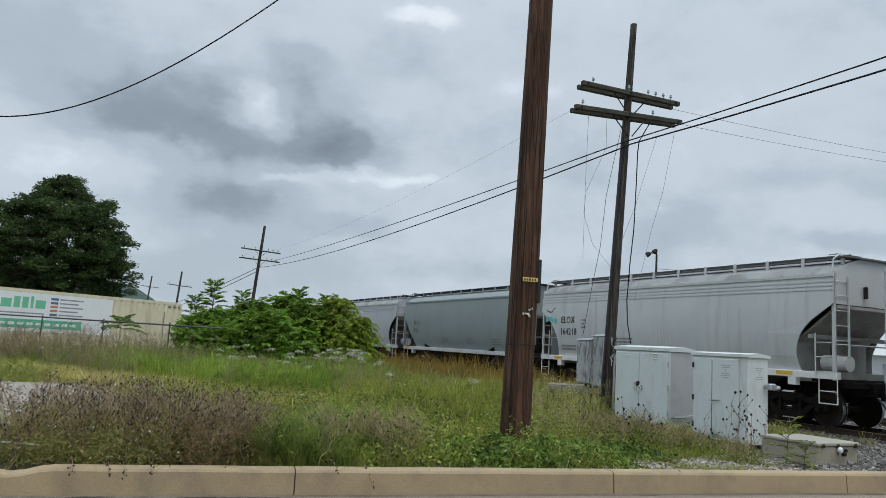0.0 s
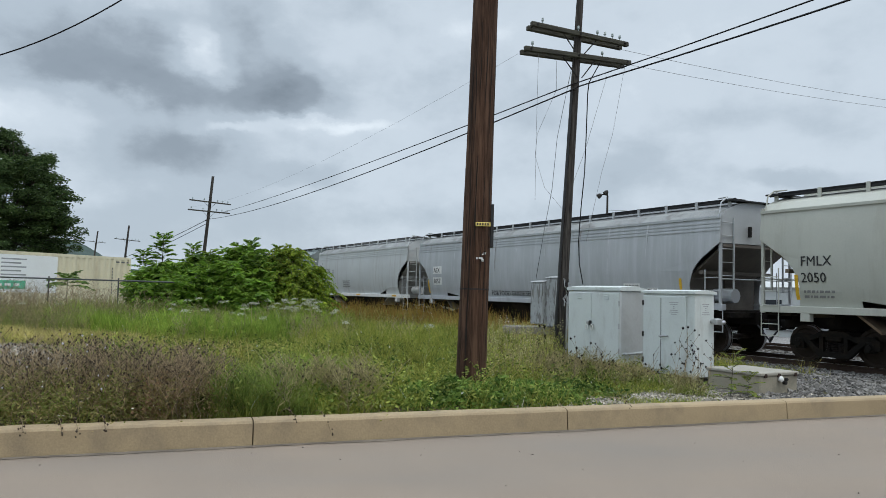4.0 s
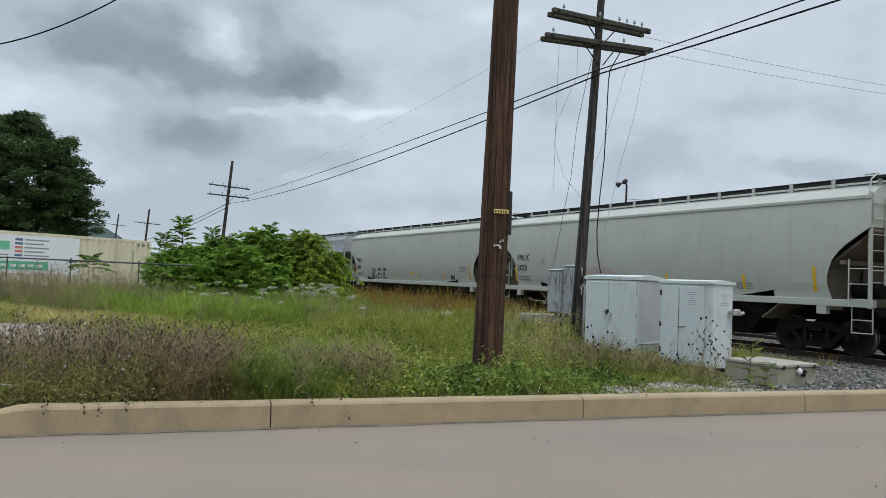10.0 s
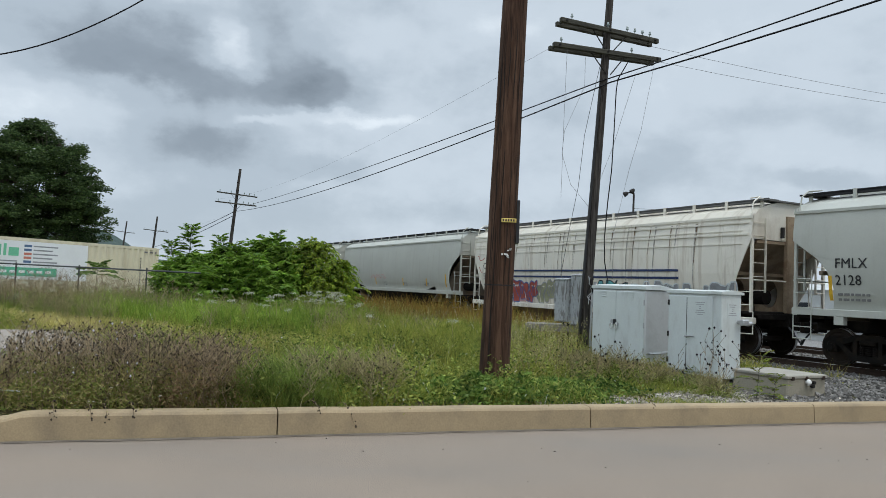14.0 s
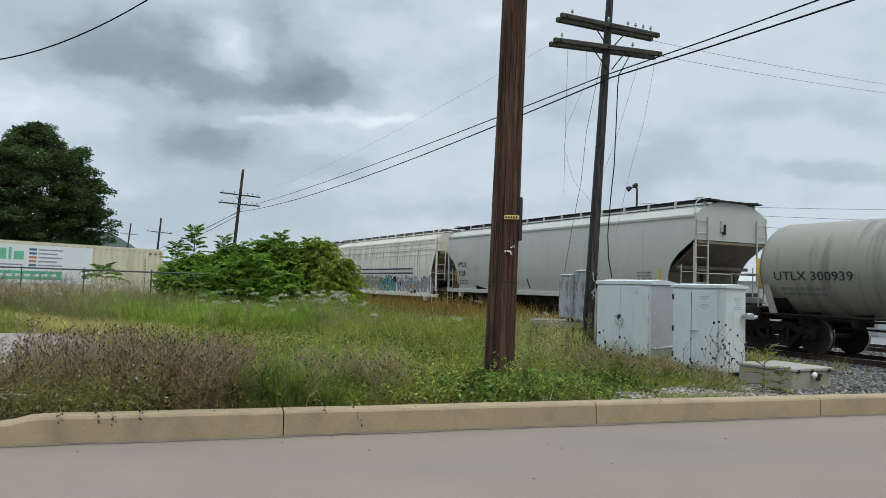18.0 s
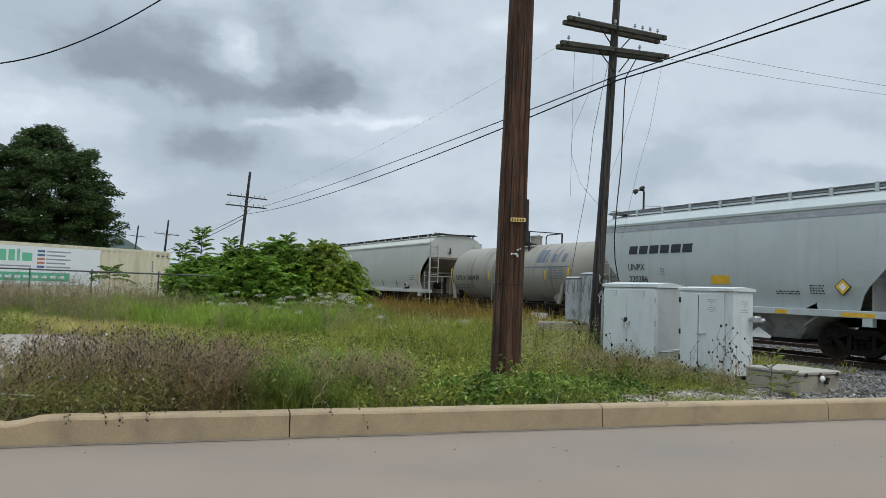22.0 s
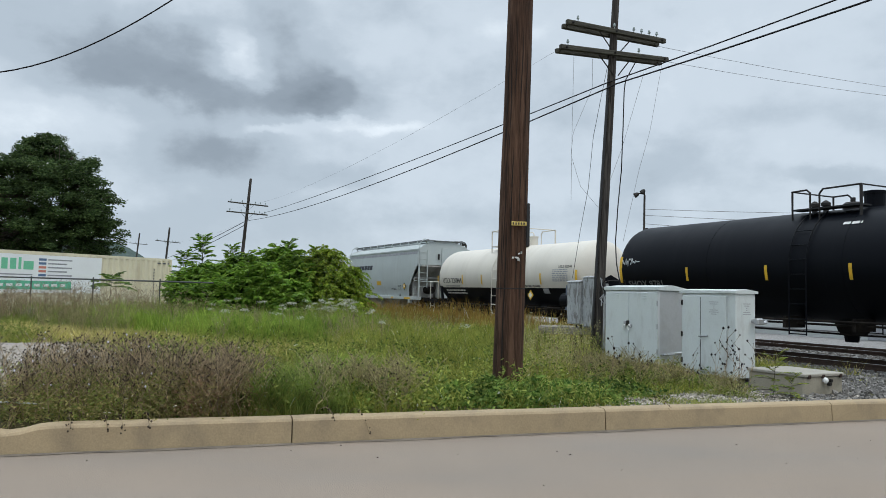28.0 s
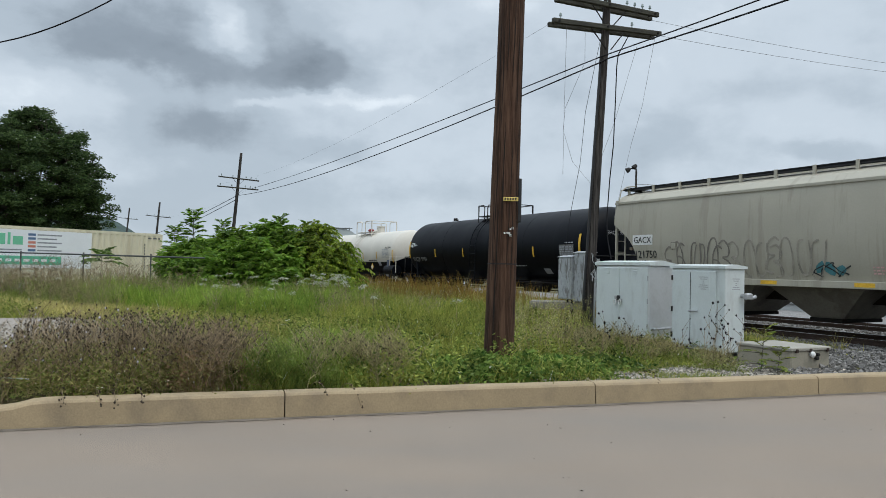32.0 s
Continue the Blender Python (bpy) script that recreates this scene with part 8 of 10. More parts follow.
def blades(rng, x, y, z, h, w, lean, curl):
    """Grass blades: each a strip of two quads and a tip, bending over."""
    n = len(x)
    a = rng.uniform(0, 2 * np.pi, n)
    face = rng.uniform(0, 2 * np.pi, n)
    ld = lean * rng.uniform(0.2, 1.0, n) * h
    cd = curl * rng.uniform(0.2, 1.0, n) * h
    dx, dy = np.cos(a), np.sin(a)
    sx, sy = np.cos(face) * w / 2, np.sin(face) * w / 2
    verts = np.zeros((n, 7, 3))
    for k, (t, wk) in enumerate(((0.0, 1.0), (0.4, 0.85), (0.75, 0.55))):
        ox, oy = dx * (ld * t + cd * t * t), dy * (ld * t + cd * t * t)
        zz = z + h * (t - 0.18 * t * t * curl)
        for s in (0, 1):
            sg = -1 if s == 0 else 1
            verts[:, 2 * k + s, 0] = x + ox + sg * sx * wk
            verts[:, 2 * k + s, 1] = y + oy + sg * sy * wk
            verts[:, 2 * k + s, 2] = zz
    verts[:, 6, 0] = x + dx * (ld + cd)
    verts[:, 6, 1] = y + dy * (ld + cd)
    verts[:, 6, 2] = z + h * (1 - 0.25 * curl)
    base = (np.arange(n) * 7)[:, None]
    quads = np.concatenate([base + np.array([0, 1, 3, 2]), base + np.array([2, 3, 5, 4])])
    tris = base + np.array([4, 5, 6])
    return verts.reshape(-1, 3), quads, tris


def leaves(rng, c, length, width, up=0.5, axis=None, flat=0.0):
    """Leaves: each a pointed, folded diamond at a place c, turned at random (or along axis, lying flat but for a tilt)."""
    n = len(c)
    if axis is None:
        a = rng.uniform(0, 2 * np.pi, n)
        e = rng.uniform(-0.6, 1.0, n) * up
        axis = np.stack([np.cos(a) * np.cos(e), np.sin(a) * np.cos(e), np.sin(e)], 1)
    r = rng.normal(size=(n, 3))
    r[:, 2] *= 0.4
    if flat:
        r = r * flat + (0, 0, 1)
    side = np.cross(axis, r)
    side /= np.linalg.norm(side, axis=1)[:, None] + 1e-9
    nrm = np.cross(axis, side)
    L, W = np.asarray(length).reshape(-1, 1), np.asarray(width).reshape(-1, 1)
    v = np.stack([c, c + axis * L * 0.45 + side * W / 2 + nrm * W * 0.12, c + axis * L, c + axis * L * 0.45 - side * W / 2 + nrm * W * 0.12], 1)
    base = (np.arange(n) * 4)[:, None]
    tris = np.concatenate([base + np.array([0, 1, 2]), base + np.array([0, 2, 3])])
    return v.reshape(-1, 3), tris


def thin_strip(p, r):
    """Stems: four-sided tapered bars for an array of (start, end, r0, r1)."""
    p0, p1 = p
    n = len(p0)
    d = p1 - p0
    d = d / (np.linalg.norm(d, axis=1)[:, None] + 1e-9)
    ref = np.tile(np.array([[0.31, 0.95, 0.05]]), (n, 1))
    s = np.cross(d, ref)
    s /= np.linalg.norm(s, axis=1)[:, None] + 1e-9
    t = np.cross(d, s)
    r0, r1 = r[0].reshape(-1, 1), r[1].reshape(-1, 1)
    v = np.stack([p0 + s * r0, p0 + (-0.5 * s + 0.87 * t) * r0, p0 + (-0.5 * s - 0.87 * t) * r0, p1 + s * r1, p1 + (-0.5 * s + 0.87 * t) * r1, p1 + (-0.5 * s - 0.87 * t) * r1], 1)
    base = (np.arange(n) * 6)[:, None]
    quads = np.concatenate([base + np.array(q) for q in ([0, 1, 4, 3], [1, 2, 5, 4], [2, 0, 3, 5])])
    return v.reshape(-1, 3), quads


def beads(c, r):
    """Small seed heads: octahedra."""
    n = len(c)
    o = np.array([(1, 0, 0), (0, 1, 0), (-1, 0, 0), (0, -1, 0), (0, 0, 1.2), (0, 0, -1.2)])
    v = c[:, None, :] + o[None] * np.asarray(r).reshape(-1, 1, 1)
    base = (np.arange(n) * 6)[:, None]
    tris = np.concatenate([base + np.array(t) for t in ([0, 1, 4], [1, 2, 4], [2, 3, 4], [3, 0, 4], [1, 0, 5], [2, 1, 5], [3, 2, 5], [0, 3, 5])])
    return v.reshape(-1, 3), tris


def noise_field(x, y, s, seed):
    """Smooth value noise between -1 and 1 over arrays of places."""
    def lattice(i, j):
        k = np.sin(i * 127.1 + j * 311.7 + seed * 74.7) * 43758.5453
        return 2 * (k - np.floor(k)) - 1
    x, y = np.asarray(x, float) * s, np.asarray(y, float) * s
    out = 0.0
    for octave, share in ((1.0, 0.62), (2.3, 0.38)):
        i, j = np.floor(x * octave), np.floor(y * octave)
        u, v = x * octave - i, y * octave - j
        u, v = u * u * (3 - 2 * u), v * v * (3 - 2 * v)
        out = out + share * ((lattice(i, j) * (1 - u) + lattice(i + 1, j) * u) * (1 - v) + (lattice(i, j + 1) * (1 - u) + lattice(i + 1, j + 1) * u) * v)
    return out


G_FRESH = leafmat("fresh_grass", [(0.08, 0.15, 0.018), (0.16, 0.245, 0.026), (0.26, 0.32, 0.04), (0.42, 0.40, 0.09)], light=0.45)
G_LUSH = leafmat("lush_grass", [(0.10, 0.215, 0.022), (0.18, 0.335, 0.033), (0.26, 0.415, 0.050), (0.37, 0.455, 0.085)], light=0.45)
G_STRAW = leafmat("pale_straw", [(0.52, 0.42, 0.17), (0.65, 0.53, 0.24), (0.70, 0.58, 0.30), (0.46, 0.43, 0.14)], light=0.4)
G_MIXED = leafmat("mixed_weed_leaf", [(0.028, 0.075, 0.010), (0.11, 0.21, 0.024), (0.23, 0.33, 0.05), (0.38, 0.42, 0.10)], light=0.4)
G_OLIVE = leafmat("olive_grass", [(0.18, 0.19, 0.03), (0.31, 0.29, 0.05), (0.41, 0.36, 0.09), (0.50, 0.42, 0.15)], light=0.45)
G_DRY = leafmat("dry_straw_grass", [(0.24, 0.25, 0.045), (0.35, 0.33, 0.085), (0.47, 0.42, 0.15), (0.28, 0.32, 0.055)], light=0.4)
G_RED = leafmat("reddish_dry_grass", [(0.26, 0.13, 0.035), (0.34, 0.185, 0.05), (0.40, 0.25, 0.075), (0.24, 0.20, 0.045)], light=0.4)
G_WEED = leafmat("dark_weed_leaf", [(0.032, 0.085, 0.015), (0.08, 0.17, 0.026), (0.15, 0.26, 0.045), (0.25, 0.36, 0.08)], light=0.4)
G_BROWNLEAF = leafmat("dull_weed_leaf", [(0.15, 0.22, 0.04), (0.27, 0.36, 0.075), (0.40, 0.46, 0.12), (0.42, 0.34, 0.15)], light=0.4)
G_STEM = mat("brown_weed_stem", (0.26, 0.195, 0.115), 0.9, var=0.1, island=1.5, bump=0)
G_STRAWSTEM = mat("straw_weed_stem", (0.29, 0.25, 0.115), 0.9, var=0.1, island=1.2, bump=0)
G_SEED = mat("dark_seed_head", (0.042, 0.027, 0.016), 0.9, var=0.3, island=0.8, bump=0)
G_CONE = mat("black_seed_cone", (0.012, 0.009, 0.010), 0.9, var=0.2, bump=0, spec=0.2)
G_WHITE = mat("white_umbel", (0.52, 0.53, 0.41), 0.9, var=0.1, island=0.3, bump=0)
G_CHICORY = mat("pale_lilac_petal", (0.60, 0.57, 0.66), 0.9, var=0.1, island=0.4, bump=0)
G_SUMAC = leafmat("sumac_leaf", [(0.075, 0.175, 0.018), (0.125, 0.255, 0.028), (0.18, 0.325, 0.040), (0.25, 0.39, 0.055)], light=0.4)
G_SUMACY = leafmat("yellowing_sumac_leaf", [(0.10, 0.20, 0.018), (0.17, 0.29, 0.026), (0.24, 0.36, 0.034), (0.33, 0.40, 0.045)], light=0.4)
G_TREE = leafmat("dark_tree_leaf", [(0.018, 0.042, 0.012), (0.036, 0.074, 0.022), (0.060, 0.108, 0.032), (0.092, 0.14, 0.045)], light=0.3)
G_FEATHER = leafmat("soft_green_grass", [(0.13, 0.22, 0.035), (0.19, 0.30, 0.055), (0.26, 0.37, 0.075), (0.34, 0.41, 0.10)], light=0.45)
G_STRAWGREEN = leafmat("pale_seeding_grass", [(0.20, 0.24, 0.05), (0.32, 0.31, 0.10), (0.42, 0.37, 0.16), (0.20, 0.29, 0.05)], light=0.4)
G_GOLDEN = leafmat("yellow_green_weed_leaf", [(0.16, 0.25, 0.03), (0.28, 0.36, 0.05), (0.40, 0.43, 0.075), (0.50, 0.45, 0.12)], light=0.4)
G_PLUME = mat("dull_yellow_plume", (0.50, 0.46, 0.23), 0.9, var=0.1, island=0.6, bump=0)
G_SEEDLING = leafmat("seedling_leaf", [(0.09, 0.16, 0.02), (0.15, 0.22, 0.03), (0.22, 0.27, 0.04), (0.28, 0.29, 0.05)], light=0.35)
G_MUGWORT = leafmat("grey_green_weed_leaf", [(0.12, 0.17, 0.05), (0.20, 0.25, 0.09), (0.28, 0.32, 0.13), (0.32, 0.28, 0.13)], light=0.35)
G_BARK = mat("grey_brown_bark", (0.07, 0.055, 0.042), 0.95, var=0.3, scale=3, grain=20, fine=0.3, bump=0.8, stretch=(4, 4, 0.5))


def in_lot(kn, tr):
    return (kn > 0.22) & (tr < 15.6)


def scatter(rng, n, x0, x1, y0, y1, keep, power=1.0):
    """Random places of the waste ground inside a rectangle."""
    x = rng.uniform(x0, x1, n)
    y = y0 + (y1 - y0) * rng.uniform(0, 1, n) ** power
    kn = (x - KERB_O.x) * KERB_N.x + (y - KERB_O.y) * KERB_N.y
    tr = x * ACROSS.x + y * ACROSS.y
    ok = in_lot(kn, tr) & keep(x, y, kn, tr)
    # only the wedge that the camera sees
    ok &= np.abs(np.arctan2(x, y) + 0.02) < 0.66
    x, y = x[ok], y[ok]
    return x, y, ground_z(x, y)


def tufts(rng, x, y, per, spread):
    """Gathers places into tufts: returns moved places and a height factor for each tuft."""
    n = len(x)
    lead = rng.integers(0, n, n // per + 1)
    own = rng.integers(0, len(lead), n)
    tall = rng.uniform(0.55, 1.35, len(lead))[own]
    loose = rng.uniform(size=n) < 0.25
    tx = np.where(loose, x, x[lead][own] + rng.normal(0, spread, n))
    ty = np.where(loose, y, y[lead][own] + rng.normal(0, spread, n))
    return tx, ty, ground_z(tx, ty), np.where(loose, 0.8, tall)


def strip_y(x):
    """The line of the mown straw strip behind the gravel."""
    return np.where(x < -5.9, 16.3 - 0.78 * (x + 5.9), 16.3 - 0.25 * (x + 5.9))


def worn(x, y):
    """How low the growth is kept: trodden in the straw strip and before the cabinets."""
    d = np.abs(y - strip_y(x) - 0.1)
    low = np.where((d < 1.3) & (x < -2.2), 0.55, 1.0)
    front = (x > 2.2 - 0.35 * (y - 10)) & (x > 1.5) & (y < 15.0)
    return low * np.where(front, 0.5, 1.0)


def off_gravel(x, y):
    g = (x < -4.9) & (y < 15.6 - 0.0 * x) & (y > 8.2 + (x + 4.9) * 0.15) & (x + 0.75 * (y - 11.2) * (y > 11.2) < -4.7)
    return ~g


def bare(x, y, kn, tr):
    """The stony strip by the kerb in front of the cabinets."""
    a = (x - KERB_O.x) * KERB_A.x + (y - KERB_O.y) * KERB_A.y
    return (a > 3.4 + 0.5 * np.sin(kn * 3)) & (kn < 1.5 + 0.35 * (a - 3.4))


def meadow(seed, name, label, count, area, share, tall, width, material, lean=0.35, curl=0.35, per=14, spread=0.08, stony=0.0):
    """Blades of one kind of grass over an area, as dense as share(x, y) says."""
    rng = np.random.default_rng(seed)

    def keep(x, y, kn, tr):
        p = np.where(bare(x, y, kn, tr), stony, 1.0) * off_gravel(x, y)
        return rng.uniform(size=len(x)) < share(x, y, tr) * p
    x, y, z = scatter(rng, count, *area, keep)
    x, y, z, f = tufts(rng, x, y, per, spread)
    n = len(x)
    h = rng.uniform(*tall, n) * f * (1 + 0.35 * noise_field(x, y, 0.5, seed)) * worn(x, y)
    v, q, t = blades(rng, x, y, z - 0.02, h, rng.uniform(*width, n) * (0.5 + y / 26), lean, curl)
    mesh_np(name, v, q, t, material, None, label, "grass", "stuff")


def band(y, a, b, soft):
    """One between a and b, fading out over soft."""
    return sstep(a - soft, a + soft, y) * (1 - sstep(b - soft, b + soft, y))


def build_grass():
    strip = lambda x, y: y - strip_y(x)
    meadow(11, "green_grass", "short fresh green grass on the waste ground", 90000, (-16, 9, 7, 24), lambda x, y, tr: np.where((np.abs(strip(x, y)) < 1.5) & (x < -1.5), 0.04, 0.8), (0.10, 0.26), (0.007, 0.014), G_FRESH, 0.5, 0.6, 26, 0.07, 0.10)
    meadow(12, "tall_green_grass", "dense tall bright green grass behind the straw strip", 110000, (-17, 0, 15.5, 25), lambda x, y, tr: band(strip(x, y), 1.5, 5.4, 0.25) * (1 - sstep(-4.2, -2.6, x)), (0.46, 0.66), (0.007, 0.012), G_LUSH, 0.22, 0.35, 30, 0.14)
    meadow(13, "meadow_grass", "soft green meadow grass between pole and railway", 90000, (-4.5, 2.2, 10.2, 25), lambda x, y, tr: sstep(-3.2, -1.4, x + 0.5 * noise_field(x, y, 0.7, 2)) * sstep(11.0, 13.0, y + 0.5 * x) * (1 - 0.8 * sstep(10.6, 12.4, tr)), (0.28, 0.52), (0.006, 0.011), G_FRESH, 0.28, 0.4, 22, 0.10)
    meadow(14, "feathery_grass", "fine soft blue-green grass behind the kerb", 26000, (-2.6, -0.9, 7.6, 11.2), lambda x, y, tr: band(x, -2.15, -1.15, 0.2) * (1 - sstep(10.2, 11.0, y)), (0.24, 0.46), (0.006, 0.010), G_FEATHER, 0.25, 0.5, 40, 0.10)
    meadow(15, "near_green_grass", "green grass along the kerb", 26000, (-2.4, 2.2, 7.2, 10.4), lambda x, y, tr: 0.35 + 0.5 * (noise_field(x, y, 1.1, 6) > 0.0), (0.12, 0.34), (0.007, 0.012), G_FRESH, 0.45, 0.5, 18, 0.05, 0.08)
    meadow(16, "straw_strip", "strip of dry straw grass behind the gravel drive", 150000, (-22, 1, 13, 28), lambda x, y, tr: band(strip(x, y), -1.9, 1.4, 0.3) * (1 - sstep(-2.2, -0.6, x)), (0.14, 0.36), (0.007, 0.012), G_STRAW, 0.7, 0.5, 16, 0.10)
    meadow(17, "seeding_grass", "tall straw-coloured stalks of seeding grass", 26000, (-7, 6, 8.6, 24), lambda x, y, tr: 0.10 + 0.45 * band(strip(x, y), -1.4, 1.2, 0.5) * (x > -6) * (x < 0) + 0.25 * (noise_field(x, y, 0.6, 9) > 0.15), (0.42, 0.74), (0.004, 0.008), G_DRY, 0.22, 0.22, 9, 0.08)
    meadow(18, "reddish_grass", "tall reddish-brown dry grass beside the track", 120000, (-14, 6, 15, 56), lambda x, y, tr: sstep(10.0, 12.0, tr + 0.5 * noise_field(x, y, 0.5, 3)), (0.60, 0.95), (0.007, 0.013), G_RED, 0.16, 0.25, 14, 0.10)
    meadow(19, "track_edge_grass", "yellow-green grass thinning into the reddish strip", 40000, (-8, 5, 15, 40), lambda x, y, tr: band(tr, 9.6, 12.6, 0.8), (0.42, 0.70), (0.007, 0.012), G_OLIVE, 0.22, 0.3, 14, 0.10)
    meadow(20, "thicket_edge_grass", "pale seeding grass in front of the thicket", 22000, (-14, -2, 20.5, 25.5), lambda x, y, tr: band(y, 21.5, 24.6, 0.5) * 0.8, (0.55, 0.85), (0.006, 0.011), G_STRAWGREEN, 0.18, 0.3, 10, 0.12)
    meadow(21, "far_green_grass", "green grass farther back on the waste ground", 60000, (-36, 14, 24, 62), lambda x, y, tr: 0.9 * (tr < 13), (0.3, 0.62), (0.014, 0.026), G_LUSH, 0.4, 0.5, 26, 0.16)
    meadow(22, "olive_grass", "olive and fading grass among the weeds", 40000, (-16, 9, 7, 30), lambda x, y, tr: 0.6 * (noise_field(x, y, 0.55, 8.0) + 0.15 * (x > 0.5) > 0.12) * ~((np.abs(strip(x, y)) < 1.5) & (x < -1.5)), (0.2, 0.46), (0.006, 0.011), G_OLIVE, 0.5, 0.5, 14, 0.08)
    meadow(24, "low_bright_grass", "low bright green grass on the stones before the cabinets", 9000, (2.2, 4.1, 9.3, 11.4), lambda x, y, tr: 1.0 * (noise_field(x, y, 0.9, 12.0) > 0.02), (0.14, 0.34), (0.006, 0.011), G_FRESH, 0.6, 0.6, 16, 0.05, 0.8)
    # small leafy weeds mixed through the grass
    rng = np.random.default_rng(23)
    x, y, z = scatter(rng, 5200, -12, 5, 7.4, 22, lambda x, y, kn, tr: off_gravel(x, y) & ~bare(x, y, kn, tr) & ~((np.abs(y - strip_y(x)) < 1.6) & (x < -2)))
    keep = (noise_field(x, y, 0.6, 15.0) > 0.1) | (x > 0.6)
    x, y, z = x[keep], y[keep], z[keep]
    n, per = len(x), 22
    c = np.repeat(np.stack([x, y, z], 1), per, 0)
    hh = np.repeat(rng.uniform(0.22, 0.55, n) * worn(x, y), per)
    up = rng.uniform(0.1, 1.0, n * per)
    c = c + np.stack([rng.normal(0, 0.04, n * per), rng.normal(0, 0.04, n * per), hh * up], 1)
    v, t = leaves(rng, c, rng.uniform(0.045, 0.11, n * per) * (1.2 - 0.6 * up), rng.uniform(0.014, 0.030, n * per), 1.0)
    mesh_np("mixed_weeds", v, np.zeros((0, 4), int), t, G_MIXED, None, "leafy green weeds standing in the grass", "weeds", "stuff")


def build_goldenrod():
    """Upright leafy stems with feathery yellow-green tops right behind the pole."""
    rng = np.random.default_rng(29)
    n = 620
    x = rng.uniform(0.95, 3.15, n)
    y = rng.uniform(9.9, 17.2, n)
    ok = (x < 1.15 + 0.30 * (y - 9.0)) & (x > 0.10 * y - 0.2)
    x, y = x[ok], y[ok]
    n = len(x)
    z = ground_z(x, y)
    h = rng.uniform(0.38, 0.80, n) * np.clip(0.55 + 0.10 * (y - 9.9), 0.5, 1.0)
    lean = rng.normal(0, 0.10, (n, 2)) * h[:, None]
    base = np.stack([x, y, z], 1)
    tip = base + np.stack([lean[:, 0], lean[:, 1], h], 1)
    plant = thing("goldenrod", "upright yellow-green leafy weeds between pole and cabinets", "weeds", kind="stuff")
    v, q = thin_strip((base, tip), (np.full(n, 0.0045), np.full(n, 0.002)))
    mesh_np("stem", v, q, np.zeros((0, 3), int), G_STEM, plant, kind="stuff")
    per = 46
    k = rng.uniform(0.08, 1.0, (n, per))
    c = (base[:, None] + (tip - base)[:, None] * k[..., None]).reshape(-1, 3)
    a = rng.uniform(0, 6.28, n * per)
    rise = rng.uniform(0.1, 0.9, n * per)
    ax = np.stack([np.cos(a), np.sin(a), rise], 1)
    ax /= np.linalg.norm(ax, axis=1)[:, None]
    ln = rng.uniform(0.05, 0.10, n * per) * (1.25 - 0.75 * k.ravel())
    v, t = leaves(rng, c, ln, ln * 0.20, axis=ax, flat=0.3)
    mesh_np("leaf", v, np.zeros((0, 4), int), t, G_GOLDEN, plant, kind="stuff")
    pick = rng.uniform(size=n) < 0.5
    m = int(pick.sum())
    c = np.repeat(tip[pick], 14, 0) + rng.normal(0, 1, (m * 14, 3)) * (0.022, 0.022, 0.05)
    v, t = beads(c, rng.uniform(0.004, 0.008, len(c)))
    mesh_np("flower_plume", v, np.zeros((0, 4), int), t, G_PLUME, plant, kind="stuff")


def build_broad_weeds():
    """Low leafy weeds under the near pole and in clumps along the kerb."""
    rng = np.random.default_rng(5)
    spots = []
    for cx, cy, r, h, n in ((0.7, 9.0, 0.8, 0.22, 5200), (1.5, 9.35, 0.6, 0.24, 3600), (0.1, 8.8, 0.45, 0.22, 2200), (0.45, 9.0, 0.3, 0.30, 1200), (1.05, 9.15, 0.3, 0.30, 1200), (-0.9, 8.5, 0.6, 0.28, 1200), (2.2, 10.4, 0.8, 0.22, 800), (3.1, 12.0, 0.8, 0.12, 260), (2.4, 14.6, 0.6, 0.3, 500), (4.1, 11.6, 0.5, 0.15, 160), (-2.3, 8.2, 0.9, 0.35, 700)):
        p = rng.normal(0, 0.5, (n, 3)) * (r, r * 0.75, 0)
        c = np.stack([cx + p[:, 0], cy + p[:, 1], np.zeros(n)], 1)
        d = np.hypot(p[:, 0], p[:, 1]) / r
        c[:, 2] = ground_z(c[:, 0], c[:, 1]) + rng.uniform(0.02, 1.0, n) * h * np.exp(-d * d)
        kn = (c[:, 0] - KERB_O.x) * KERB_N.x + (c[:, 1] - KERB_O.y) * KERB_N.y
        spots.append(c[kn > 0.12])
    c = np.concatenate(spots)
    v, t = leaves(rng, c, rng.uniform(0.045, 0.10, len(c)), rng.uniform(0.022, 0.042, len(c)), 0.8)
    mesh_np("leafy_weeds", v, np.zeros((0, 4), int), t, G_WEED, None, "low dark green leafy weeds round the pole and kerb", "weeds", "stuff")


